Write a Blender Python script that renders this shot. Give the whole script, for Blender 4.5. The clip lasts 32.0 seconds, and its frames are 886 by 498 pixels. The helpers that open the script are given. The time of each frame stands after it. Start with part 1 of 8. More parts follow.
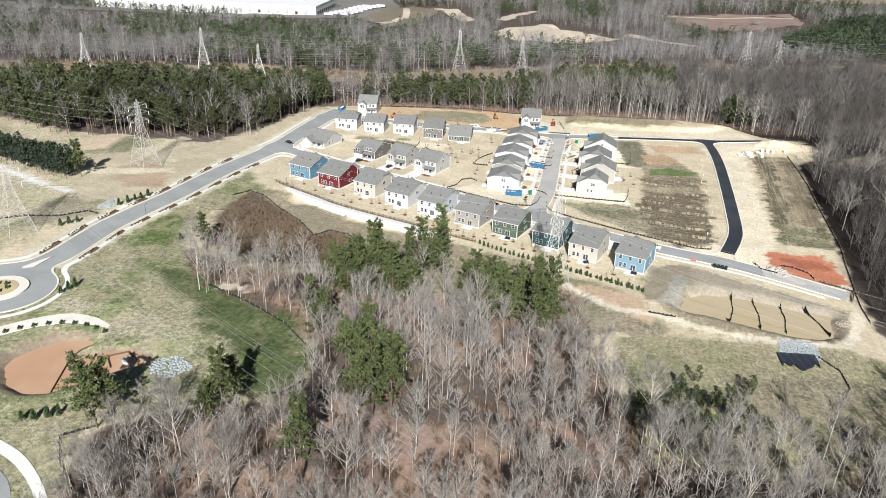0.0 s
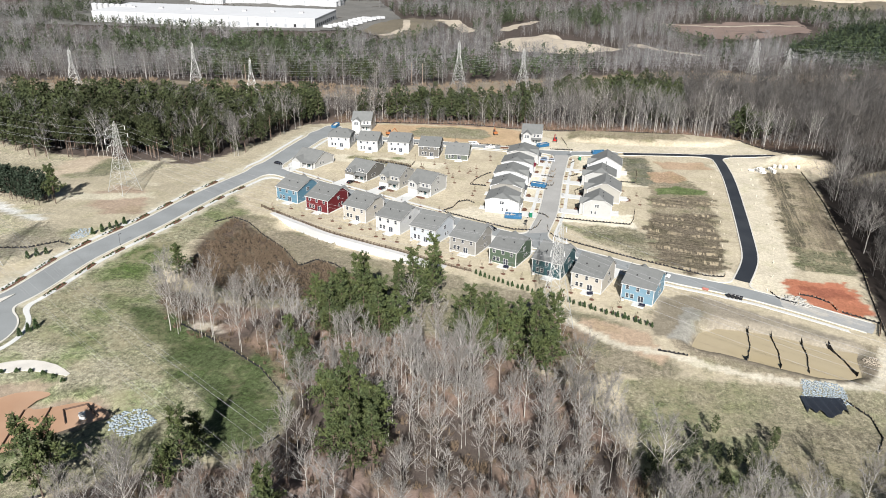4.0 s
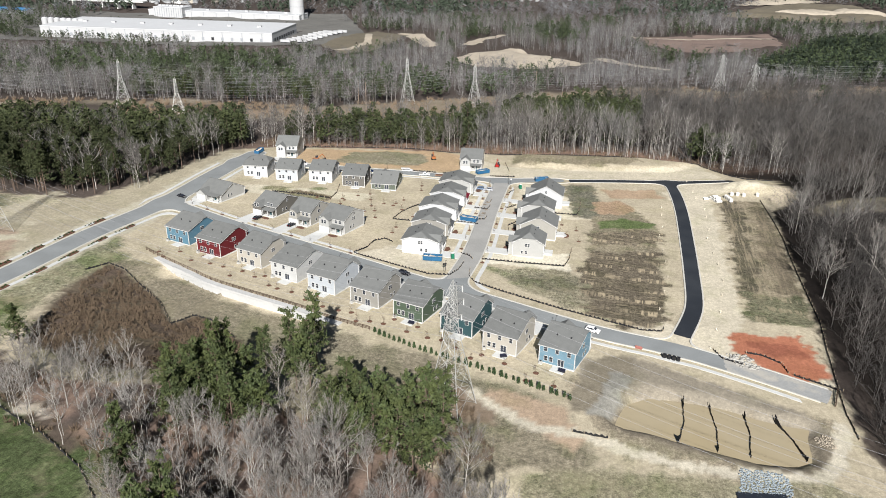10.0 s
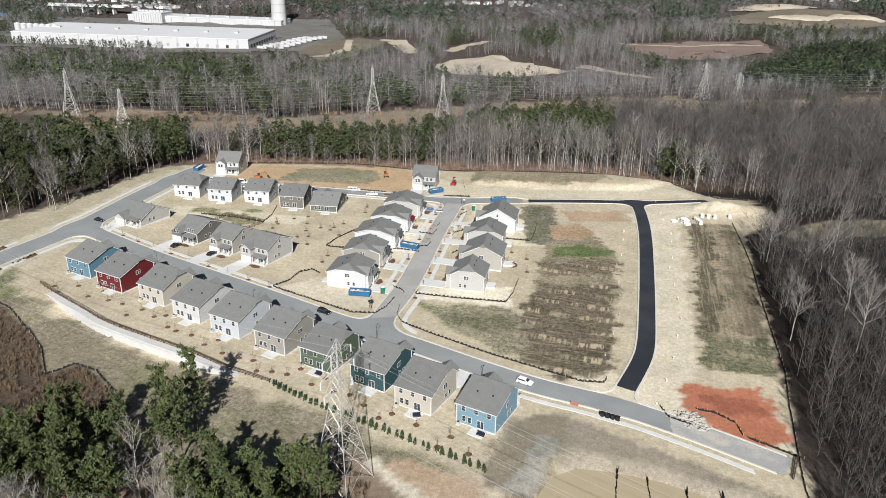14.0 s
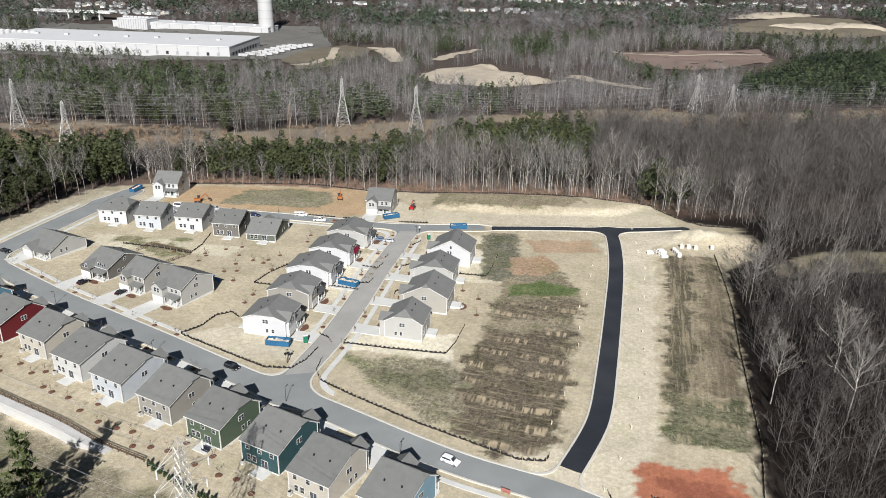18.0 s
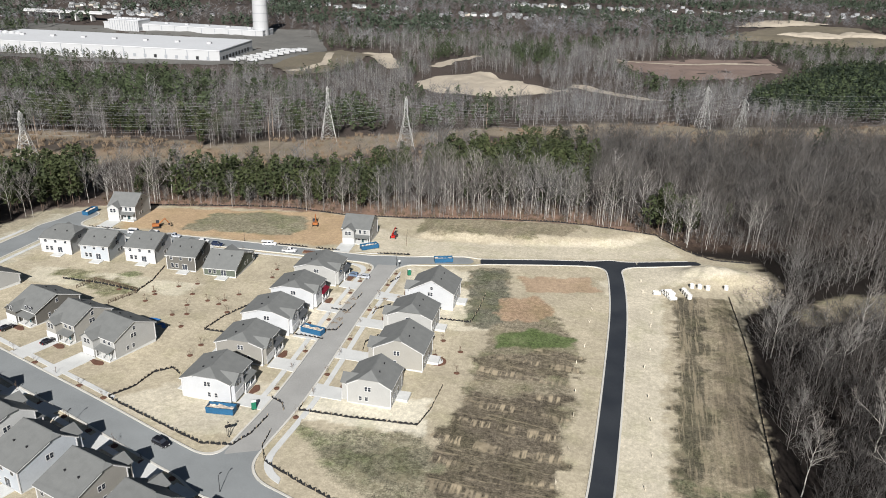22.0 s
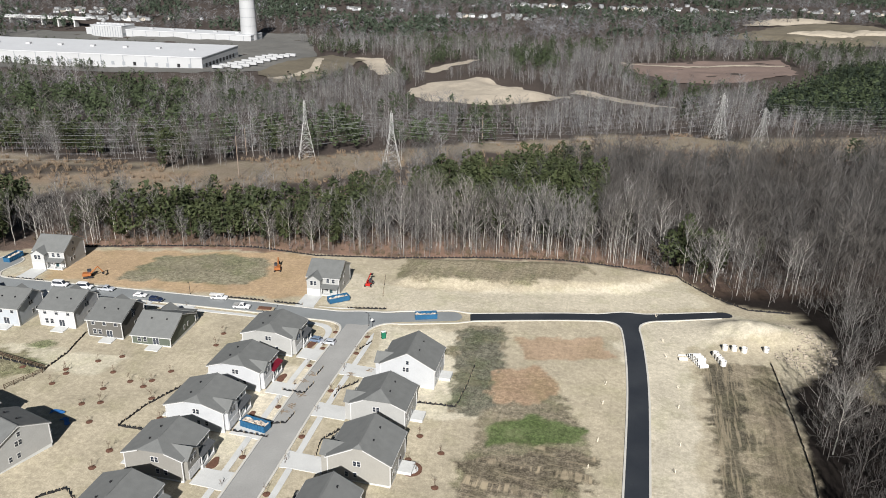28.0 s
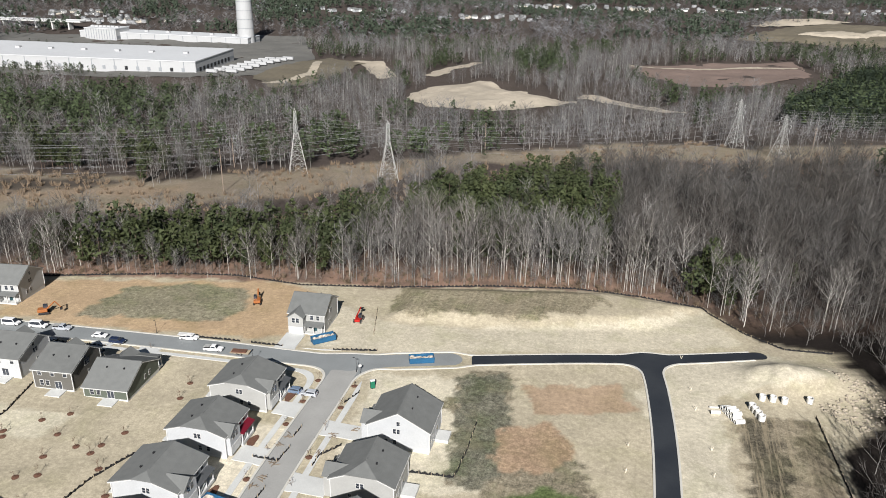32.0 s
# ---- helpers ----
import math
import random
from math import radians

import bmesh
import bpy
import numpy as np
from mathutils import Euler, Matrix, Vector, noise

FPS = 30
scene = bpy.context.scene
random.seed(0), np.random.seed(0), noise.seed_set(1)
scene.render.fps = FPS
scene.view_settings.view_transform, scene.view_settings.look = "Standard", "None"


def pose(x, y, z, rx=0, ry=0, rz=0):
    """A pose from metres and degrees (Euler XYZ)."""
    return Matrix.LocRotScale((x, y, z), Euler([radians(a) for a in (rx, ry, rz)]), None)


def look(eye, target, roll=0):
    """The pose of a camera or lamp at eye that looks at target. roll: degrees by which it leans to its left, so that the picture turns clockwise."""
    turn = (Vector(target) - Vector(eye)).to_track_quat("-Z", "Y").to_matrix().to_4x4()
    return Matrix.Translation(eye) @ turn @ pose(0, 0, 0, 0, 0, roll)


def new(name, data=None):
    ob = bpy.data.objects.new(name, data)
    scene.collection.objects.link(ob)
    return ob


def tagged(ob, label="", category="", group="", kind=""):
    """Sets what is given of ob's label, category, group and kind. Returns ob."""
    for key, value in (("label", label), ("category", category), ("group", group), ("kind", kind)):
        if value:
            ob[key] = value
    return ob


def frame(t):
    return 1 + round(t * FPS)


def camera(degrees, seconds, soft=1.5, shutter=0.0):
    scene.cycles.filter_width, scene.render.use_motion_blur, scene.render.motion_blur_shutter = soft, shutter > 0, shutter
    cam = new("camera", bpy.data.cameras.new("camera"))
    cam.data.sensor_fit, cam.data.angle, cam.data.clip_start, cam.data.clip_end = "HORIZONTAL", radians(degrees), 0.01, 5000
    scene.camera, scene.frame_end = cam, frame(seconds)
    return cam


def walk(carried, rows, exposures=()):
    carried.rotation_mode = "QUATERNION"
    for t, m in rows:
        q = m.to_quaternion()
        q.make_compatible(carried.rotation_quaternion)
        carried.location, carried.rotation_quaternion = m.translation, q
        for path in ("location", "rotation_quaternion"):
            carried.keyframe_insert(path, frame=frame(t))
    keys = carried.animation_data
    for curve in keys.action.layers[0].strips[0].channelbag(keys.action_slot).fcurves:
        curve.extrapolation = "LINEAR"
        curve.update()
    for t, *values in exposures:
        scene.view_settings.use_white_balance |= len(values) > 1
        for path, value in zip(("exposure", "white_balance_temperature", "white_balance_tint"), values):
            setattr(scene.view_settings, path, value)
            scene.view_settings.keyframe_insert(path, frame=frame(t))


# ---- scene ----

# ---- camera and path ----
PATH = [
    (0, (0.00, 0.00, 118.07), (-0.039, 1.974, 117.152), 1.5),
    (1, (1.00, 3.30, 117.90), (0.951, 5.278, 116.986), 1.2),
    (2, (2.41, 8.72, 117.57), (2.351, 10.702, 116.653), 1.0),
    (3, (2.90, 13.94, 117.36), (2.836, 15.925, 116.456), 0.8),
    (6, (7.72, 30.51, 116.07), (7.690, 32.496, 115.180), 0.9),
    (9, (22.78, 49.26, 114.86), (22.764, 51.262, 113.988), 0.8),
    (13, (45.48, 76.49, 113.24), (45.464, 78.491, 112.382), 0.8),
    (17, (65.99, 107.78, 111.54), (65.966, 109.786, 110.701), 1.0),
    (19, (73.74, 124.98, 110.26), (73.706, 126.989, 109.424), 1.0),
    (21, (75.55, 141.61, 110.08), (75.520, 143.621, 109.250), 1.6),
    (23, (77.36, 158.06, 109.52), (77.322, 160.078, 108.687), 1.5),
    (25, (78.69, 173.54, 109.30), (78.645, 175.554, 108.467), 1.0),
    (28, (81.53, 198.29, 107.72), (81.489, 200.301, 106.890), 1.0),
    (30, (82.10, 214.70, 106.70), (82.055, 216.709, 105.870), 0.9),
    (31, (82.25, 222.20, 106.20), (82.200, 224.209, 105.371), 0.8),
    (32, (82.36, 226.75, 105.84), (82.309, 228.761, 105.012), 0.8),
]
cam = camera(60.0, 32.0, 0.95)
walk(cam, [(t, look(e, g, r)) for t, e, g, r in PATH], exposures=[(0, 1.13), (6, 0.98), (13, 0.78), (32, 0.7)])

# ---- sky and sun ----
SUN_ELEVATION = 33.0
world = bpy.data.worlds.new("sky")
scene.world = world
world.use_nodes = True
sky = world.node_tree.nodes.new("ShaderNodeTexSky")
sky.sky_type, sky.sun_disc = "NISHITA", False
sky.sun_elevation, sky.sun_rotation = radians(SUN_ELEVATION), radians(179)
sky.air_density, sky.dust_density = 1.0, 0.6
background = world.node_tree.nodes["Background"]
world.node_tree.links.new(sky.outputs[0], background.inputs[0])
background.inputs[1].default_value = 0.022
sun = new("sun", bpy.data.lights.new("sun", "SUN"))
sun.data.energy, sun.data.angle, sun.data.color = 5.0, radians(0.53), (1.0, 0.975, 0.95)
SUN_TURN = radians(1.0)
sun.matrix_world = look((math.sin(SUN_TURN) * math.cos(radians(SUN_ELEVATION)), -math.cos(SUN_TURN) * math.cos(radians(SUN_ELEVATION)), math.sin(radians(SUN_ELEVATION))), (0, 0, 0))


# ---- materials ----
def material(name, colour, rough=0.8, metal=0.0, grain=6.0, blotch=0.5, vary=0.22, bump=0.25, per_thing=0.0, per_island=0.0, spec=0.3, tint=None, per_tree=0.0):
    """A surface with variation at two scales: fine grain and broad blotches, in metres; tint: a second tone in the blotches."""
    m = bpy.data.materials.new(name)
    m.use_nodes = True
    nt = m.node_tree
    n, link = nt.nodes, nt.links.new
    bsdf = n["Principled BSDF"]
    bsdf.inputs["Roughness"].default_value, bsdf.inputs["Metallic"].default_value = rough, metal
    bsdf.inputs["Specular IOR Level"].default_value = spec
    co = n.new("ShaderNodeTexCoord")
    tex = []
    for s, d in ((grain, 4.0), (blotch, 3.0)):
        t = n.new("ShaderNodeTexNoise")
        t.inputs["Scale"].default_value, t.inputs["Detail"].default_value = s, d
        link(co.outputs["Object"], t.inputs["Vector"])
        tex.append(t)
    total = n.new("ShaderNodeMath")
    total.operation = "ADD"
    link(tex[0].outputs[0], total.inputs[0])
    link(tex[1].outputs[0], total.inputs[1])
    out = total.outputs[0]
    for k, kind, socket in ((per_thing, "ShaderNodeObjectInfo", "Random"), (per_island, "ShaderNodeNewGeometry", "Random Per Island"), (per_tree, "ShaderNodeAttribute", "Fac")):
        if k:
            info = n.new(kind)
            if socket == "Fac":
                info.attribute_name = "tone"
            more = n.new("ShaderNodeMath")
            more.operation = "MULTIPLY_ADD"
            more.inputs[1].default_value = k
            link(info.outputs[socket], more.inputs[0])
            link(out, more.inputs[2])
            out = more.outputs[0]
    mid = 1.0 + 0.5 * (per_thing + per_island + per_tree)
    ramp = n.new("ShaderNodeMapRange")
    ramp.inputs["From Min"].default_value, ramp.inputs["From Max"].default_value = mid - 0.5 - 0.5 * (per_thing + per_island + per_tree), mid + 0.5 + 0.5 * (per_thing + per_island + per_tree)
    ramp.inputs["To Min"].default_value, ramp.inputs["To Max"].default_value = 1 - vary, 1 + vary
    link(out, ramp.inputs["Value"])
    scale = n.new("ShaderNodeVectorMath")
    scale.operation = "SCALE"
    scale.inputs[0].default_value = colour
    if tint:
        share = n.new("ShaderNodeMapRange")
        share.inputs["From Min"].default_value, share.inputs["From Max"].default_value = 0.42, 0.6
        link(tex[1].outputs[0], share.inputs["Value"])
        two = n.new("ShaderNodeMix")
        two.data_type = "RGBA"
        two.inputs[6].default_value, two.inputs[7].default_value = (*colour, 1), (*tint, 1)
        link(share.outputs[0], two.inputs["Factor"])
        link(two.outputs[2], scale.inputs[0])
    link(ramp.outputs[0], scale.inputs["Scale"])
    link(scale.outputs[0], bsdf.inputs["Base Color"])
    if bump:
        b = n.new("ShaderNodeBump")
        b.inputs["Strength"].default_value, b.inputs["Distance"].default_value = bump, 0.05
        link(tex[0].outputs[0], b.inputs["Height"])
        link(b.outputs[0], bsdf.inputs["Normal"])
    return m


def ground_material():
    """Earth and grass: the zone's own colour, broken up by clods, tufts, drag marks and furrows."""
    m = bpy.data.materials.new("earth")
    m.use_nodes = True
    nt = m.node_tree
    n, link = nt.nodes, nt.links.new
    bsdf = n["Principled BSDF"]
    bsdf.inputs["Roughness"].default_value, bsdf.inputs["Specular IOR Level"].default_value = 0.95, 0.1
    co = n.new("ShaderNodeTexCoord").outputs["Object"]

    def attribute(name):
        a = n.new("ShaderNodeAttribute")
        a.attribute_name = name
        return a

    def turned(angle, sx, sy):
        first = n.new("ShaderNodeMapping")
        first.inputs["Rotation"].default_value[2] = radians(angle)
        link(co, first.inputs["Vector"])
        second = n.new("ShaderNodeMapping")
        second.inputs["Scale"].default_value = (sx, sy, 1.0)
        link(first.outputs[0], second.inputs["Vector"])
        return second.outputs[0]

    def noise(scale, detail, source, rough=0.55):
        t = n.new("ShaderNodeTexNoise")
        t.inputs["Scale"].default_value, t.inputs["Detail"].default_value, t.inputs["Roughness"].default_value = scale, detail, rough
        link(source, t.inputs["Vector"])
        return t.outputs[0]

    def ramp(value, a, b, c, d):
        r = n.new("ShaderNodeMapRange")
        for socket, v in zip(("From Min", "From Max", "To Min", "To Max"), (a, b, c, d)):
            r.inputs[socket].default_value = v
        link(value, r.inputs["Value"])
        return r.outputs[0]

    def sums(op, a, b):
        s = n.new("ShaderNodeMath")
        s.operation = op
        for k, v in enumerate((a, b)):
            if isinstance(v, (int, float)):
                s.inputs[k].default_value = v
            else:
                link(v, s.inputs[k])
        return s.outputs[0]

    def mixed(kind, share, a, b):
        x = n.new("ShaderNodeMix")
        x.data_type, x.blend_type = "RGBA", kind
        link(share, x.inputs["Factor"])
        link(a, x.inputs[6])
        if isinstance(b, tuple):
            x.inputs[7].default_value = (*b, 1)
        else:
            link(b, x.inputs[7])
        return x.outputs[2]

    marks = n.new("ShaderNodeSeparateColor")
    link(attribute("marks").outputs["Color"], marks.inputs[0])
    grass, rows, streaks = marks.outputs[0], marks.outputs[1], marks.outputs[2]
    total = 0.0
    for scale, weight, detail, source in ((0.05, 0.3, 4.0, co), (0.3, 0.35, 5.0, co), (1.1, 1.0, 5.0, co), (3.2, 1.0, 3.0, co), (1.0, 0.45, 5.0, turned(13.5, 1.5, 0.045)), (1.0, 0.25, 4.0, turned(30, 0.05, 0.9))):
        total = sums("ADD", sums("MULTIPLY", noise(scale, detail, source, 0.62), weight), total)
    tone = ramp(total, 1.27, 2.08, 0.42, 1.68)
    # scattered clods, stones and tufts
    clods = ramp(noise(1.7, 2.0, co), 0.64, 0.72, 0.0, 1.0)
    patches = ramp(noise(0.06, 4.0, co), 0.42, 0.6, 0.15, 1.0)
    tone = sums("MULTIPLY", tone, ramp(sums("MULTIPLY", clods, patches), 0.0, 1.0, 1.0, 0.55))
    # trodden sand is smoother than turned earth and grass
    rough = ramp(sums("MAXIMUM", grass, sums("MAXIMUM", rows, streaks)), 0.0, 0.6, 0.33, 1.0)
    crumbs = ramp(noise(0.8, 9.0, co, 0.78), 0.36, 0.64, 0.45, 1.55)
    tone = sums("MULTIPLY", tone, crumbs)
    tone = sums("ADD", sums("MULTIPLY", sums("SUBTRACT", tone, 1.0), rough), 1.0)
    scaled = n.new("ShaderNodeVectorMath")
    scaled.operation = "SCALE"
    link(attribute("zone").outputs["Color"], scaled.inputs[0])
    link(tone, scaled.inputs["Scale"])
    colour = mixed("MULTIPLY", ramp(noise(0.11, 6.0, co), 0.5, 0.72, 0.0, 0.5), scaled.outputs[0], (0.75, 0.79, 0.66))
    # living grass in straw: green mottles and bleached tufts
    green = sums("MULTIPLY", grass, ramp(noise(0.055, 9.0, co, 0.68), 0.46, 0.6, 0.0, 0.9))
    colour = mixed("MULTIPLY", green, colour, (0.52, 0.70, 0.42))
    straw = sums("MULTIPLY", grass, ramp(noise(0.085, 9.0, co, 0.72), 0.5, 0.64, 0.0, 0.7))
    colour = mixed("MIX", straw, colour, (0.30, 0.265, 0.175))
    # pale furrow ends of the ploughed field, in broken rows square to the new road
    furrow = n.new("ShaderNodeTexWave")
    furrow.bands_direction = "Y"
    furrow.inputs["Scale"].default_value, furrow.inputs["Distortion"].default_value = 0.0365, 1.6
    furrow.inputs["Detail"].default_value, furrow.inputs["Detail Scale"].default_value = 2.0, 3.0
    link(turned(13.5, 1.0, 1.0), furrow.inputs["Vector"])
    dash = ramp(noise(1.0, 3.0, turned(13.5, 0.9, 0.08)), 0.46, 0.56, 0.0, 1.0)
    broken = ramp(noise(0.09, 3.0, co), 0.42, 0.54, 0.1, 0.85)
    pale = sums("MULTIPLY", sums("MULTIPLY", ramp(furrow.outputs["Fac"], 0.55, 0.85, 0.0, 1.0), dash), sums("MULTIPLY", broken, rows))
    lines = sums("MULTIPLY", streaks, ramp(noise(1.0, 7.0, turned(13.5, 0.8, 0.045), 0.75), 0.49, 0.58, 0.0, 0.75))
    torn = sums("MULTIPLY", rows, ramp(noise(1.0, 6.0, turned(13.5, 0.10, 0.8), 0.75), 0.53, 0.63, 0.0, 0.4))
    colour = mixed("MIX", sums("MAXIMUM", sums("MAXIMUM", pale, torn), lines), colour, (0.44, 0.365, 0.25))
    link(colour, bsdf.inputs["Base Color"])
    b = n.new("ShaderNodeBump")
    b.inputs["Strength"].default_value, b.inputs["Distance"].default_value = 0.3, 0.16
    link(sums("MULTIPLY", total, ramp(rough, 0.33, 1.0, 0.15, 1.0)), b.inputs["Height"])
    link(b.outputs[0], bsdf.inputs["Normal"])
    return m


EARTH = ground_material()
ASPHALT_DUSTY = material("dusty asphalt", (0.30, 0.297, 0.283), 0.9, grain=4, blotch=0.15, vary=0.22, bump=0.2)
ASPHALT_WORN = material("pale worn asphalt", (0.30, 0.305, 0.30), 0.9, grain=2, blotch=0.25, vary=0.2, bump=0.2, tint=(0.36, 0.345, 0.31))
ASPHALT_OLD = material("weathered grey asphalt", (0.215, 0.228, 0.23), 0.9, grain=5, blotch=0.12, vary=0.22, bump=0.2)
ASPHALT_NEW = material("fresh black asphalt", (0.019, 0.023, 0.030), 0.8, grain=3, blotch=0.07, vary=0.25, bump=0.2, tint=(0.027, 0.031, 0.037))
CONCRETE = material("pale concrete", (0.51, 0.515, 0.50), 0.85, grain=4, blotch=0.3, vary=0.16, bump=0.15)
KERB = material("kerb concrete", (0.50, 0.485, 0.44), 0.85, grain=4, blotch=0.3, vary=0.15, bump=0.1)
MUD_WATER = material("silty standing water", (0.345, 0.292, 0.195), 0.3, grain=0.25, blotch=0.04, vary=0.07, bump=0.02, spec=0.35, tint=(0.32, 0.265, 0.165))
CLAY_WATER = material("orange clay water", (0.37, 0.245, 0.165), 0.3, grain=0.25, blotch=0.06, vary=0.09, bump=0.02, spec=0.35, tint=(0.33, 0.205, 0.132))
SHINGLE = material("grey roof shingles", (0.137, 0.141, 0.137), 0.9, grain=9, blotch=0.6, vary=0.25, bump=0.5, per_thing=0.4)
WHITE_TRIM = material("white painted trim", (0.50, 0.50, 0.49), 0.5, grain=5, blotch=0.5, vary=0.05, bump=0.05)
GLASS = material("dark window glass", (0.03, 0.035, 0.045), 0.08, grain=0.5, blotch=0.3, vary=0.3, bump=0.0, spec=0.6)
DARK = material("black plastic", (0.018, 0.018, 0.02), 0.5, grain=5, vary=0.3)
MULCH = material("brown bark mulch", (0.12, 0.06, 0.04), 0.95, grain=7, blotch=1.5, vary=0.4, bump=0.8)
BARK = material("pale grey bark", (0.36, 0.345, 0.315), 0.9, grain=3, blotch=0.6, vary=0.3, bump=0.4, per_thing=0.5)
TWIG = material("bare grey twigs", (0.222, 0.211, 0.197), 0.9, grain=1.0, blotch=0.12, vary=0.5, bump=0.0, per_thing=0.9, tint=(0.19, 0.172, 0.154), per_tree=0.9)
# East wood: darker bark and twigs; the branches' shade on each other is painted in.
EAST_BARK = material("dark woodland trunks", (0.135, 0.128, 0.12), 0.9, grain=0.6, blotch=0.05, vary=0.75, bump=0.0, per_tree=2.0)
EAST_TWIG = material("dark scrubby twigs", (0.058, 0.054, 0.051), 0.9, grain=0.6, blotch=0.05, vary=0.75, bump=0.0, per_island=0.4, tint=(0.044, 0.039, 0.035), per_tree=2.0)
# Far growth: haze mixed into the colours, paler and cooler than the nearer woods.
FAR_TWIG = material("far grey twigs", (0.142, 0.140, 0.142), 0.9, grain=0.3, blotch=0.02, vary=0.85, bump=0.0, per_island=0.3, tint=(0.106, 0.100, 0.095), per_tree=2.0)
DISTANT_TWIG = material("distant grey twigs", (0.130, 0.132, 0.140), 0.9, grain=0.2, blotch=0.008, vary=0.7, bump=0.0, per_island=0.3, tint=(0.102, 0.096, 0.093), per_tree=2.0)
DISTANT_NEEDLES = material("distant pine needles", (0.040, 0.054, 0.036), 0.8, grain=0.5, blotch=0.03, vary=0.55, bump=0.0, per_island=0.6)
# Winter twigs dimmed for the northeast; the lower brightness sits in the colour.
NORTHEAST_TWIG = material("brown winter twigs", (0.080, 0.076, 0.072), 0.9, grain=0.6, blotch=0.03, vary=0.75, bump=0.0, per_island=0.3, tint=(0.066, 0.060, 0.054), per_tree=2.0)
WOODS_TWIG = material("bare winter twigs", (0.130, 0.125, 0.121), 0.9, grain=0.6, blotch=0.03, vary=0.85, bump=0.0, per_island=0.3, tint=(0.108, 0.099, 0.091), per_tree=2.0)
# Trunks at the clearing's edge: a lighter woodland bark with sunlight painted in.
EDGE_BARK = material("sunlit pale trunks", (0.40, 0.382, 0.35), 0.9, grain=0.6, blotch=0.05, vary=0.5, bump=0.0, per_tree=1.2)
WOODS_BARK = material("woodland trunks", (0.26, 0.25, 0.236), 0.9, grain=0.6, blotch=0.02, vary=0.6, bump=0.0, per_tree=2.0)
PINE_BARK = material("brown pine bark", (0.11, 0.08, 0.062), 0.9, grain=3, blotch=0.6, vary=0.3, bump=0.4)
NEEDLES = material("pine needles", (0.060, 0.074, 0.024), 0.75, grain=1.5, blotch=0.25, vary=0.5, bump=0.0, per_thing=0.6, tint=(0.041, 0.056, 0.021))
# Darker version of the pine needles; the stand's shade is part of the colour.
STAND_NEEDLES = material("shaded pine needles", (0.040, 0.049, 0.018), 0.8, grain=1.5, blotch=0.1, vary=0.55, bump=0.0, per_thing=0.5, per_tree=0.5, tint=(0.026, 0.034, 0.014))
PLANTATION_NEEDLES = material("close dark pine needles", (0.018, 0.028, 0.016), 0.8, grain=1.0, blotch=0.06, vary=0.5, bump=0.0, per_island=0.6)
WOODS_NEEDLES = material("woodland pine needles", (0.036, 0.049, 0.022), 0.8, grain=1.0, blotch=0.06, vary=0.7, bump=0.0, per_island=0.3, per_tree=1.5)
STEEL = material("galvanised lattice steel", (0.48, 0.48, 0.46), 0.5, 0.4, grain=2, blotch=0.3, vary=0.15, bump=0.0)


# ---- mesh helpers ----
def mesh_object(name, verts, faces, mat, parent=None, label="", smooth=False):
    me = bpy.data.meshes.new(name)
    me.from_pydata([tuple(map(float, v)) for v in verts], [], [tuple(f) for f in faces])
    me.materials.append(mat)
    if smooth:
        me.polygons.foreach_set("use_smooth", [True] * len(me.polygons))
    me.update()
    ob = new(name, me)
    ob.parent = parent
    return tagged(ob, label)


def part(name, bm, mat, parent=None, label=""):
    """Links a bmesh as one mesh object under a thing or a part."""
    me = bpy.data.meshes.new(name)
    bmesh.ops.recalc_face_normals(bm, faces=bm.faces)
    bm.to_mesh(me)
    bm.free()
    me.materials.append(mat)
    ob = new(name, me)
    ob.parent = parent
    return tagged(ob, label)


def thing(name, m, label, category, group="", kind=""):
    ob = new(name)
    ob.empty_display_size = 0.3
    ob.matrix_basis = m
    return tagged(ob, label, category, group, kind)


def box(bm, x0, y0, z0, x1, y1, z1, bevel=0.0):
    vs = [bm.verts.new(p) for p in ((x0, y0, z0), (x1, y0, z0), (x1, y1, z0), (x0, y1, z0), (x0, y0, z1), (x1, y0, z1), (x1, y1, z1), (x0, y1, z1))]
    fs = [bm.faces.new([vs[i] for i in q]) for q in ((3, 2, 1, 0), (4, 5, 6, 7), (0, 1, 5, 4), (1, 2, 6, 5), (2, 3, 7, 6), (3, 0, 4, 7))]
    if bevel:
        bmesh.ops.bevel(bm, geom=list({e for f in fs for e in f.edges}), offset=bevel, segments=1, affect="EDGES")
    return bm


def boxed(x0, y0, z0, x1, y1, z1, bevel=0.0):
    return box(bmesh.new(), x0, y0, z0, x1, y1, z1, bevel)


def prism(bm, outline, way):
    """An outline (points in order) pushed along a vector into a solid."""
    way = Vector(way)
    a = [bm.verts.new(p) for p in outline]
    b = [bm.verts.new(Vector(p) + way) for p in outline]
    bm.faces.new(a)
    bm.faces.new(b[::-1])
    for i in range(len(a)):
        j = (i + 1) % len(a)
        bm.faces.new((a[j], a[i], b[i], b[j]))
    return bm


def rod(bm, p, q, r0, r1=None, sides=6):
    """A tapered round bar from p to q."""
    p, q = Vector(p), Vector(q)
    r1 = r0 if r1 is None else r1
    turn = (q - p).to_track_quat("Z", "Y")
    ring = []
    for c, r in ((p, r0), (q, r1)):
        ring.append([bm.verts.new(c + turn @ Vector((r * math.cos(6.2832 * k / sides), r * math.sin(6.2832 * k / sides), 0))) for k in range(sides)])
    for k in range(sides):
        j = (k + 1) % sides
        bm.faces.new((ring[0][k], ring[0][j], ring[1][j], ring[1][k]))
    bm.faces.new(ring[0][::-1])
    bm.faces.new(ring[1])
    return bm


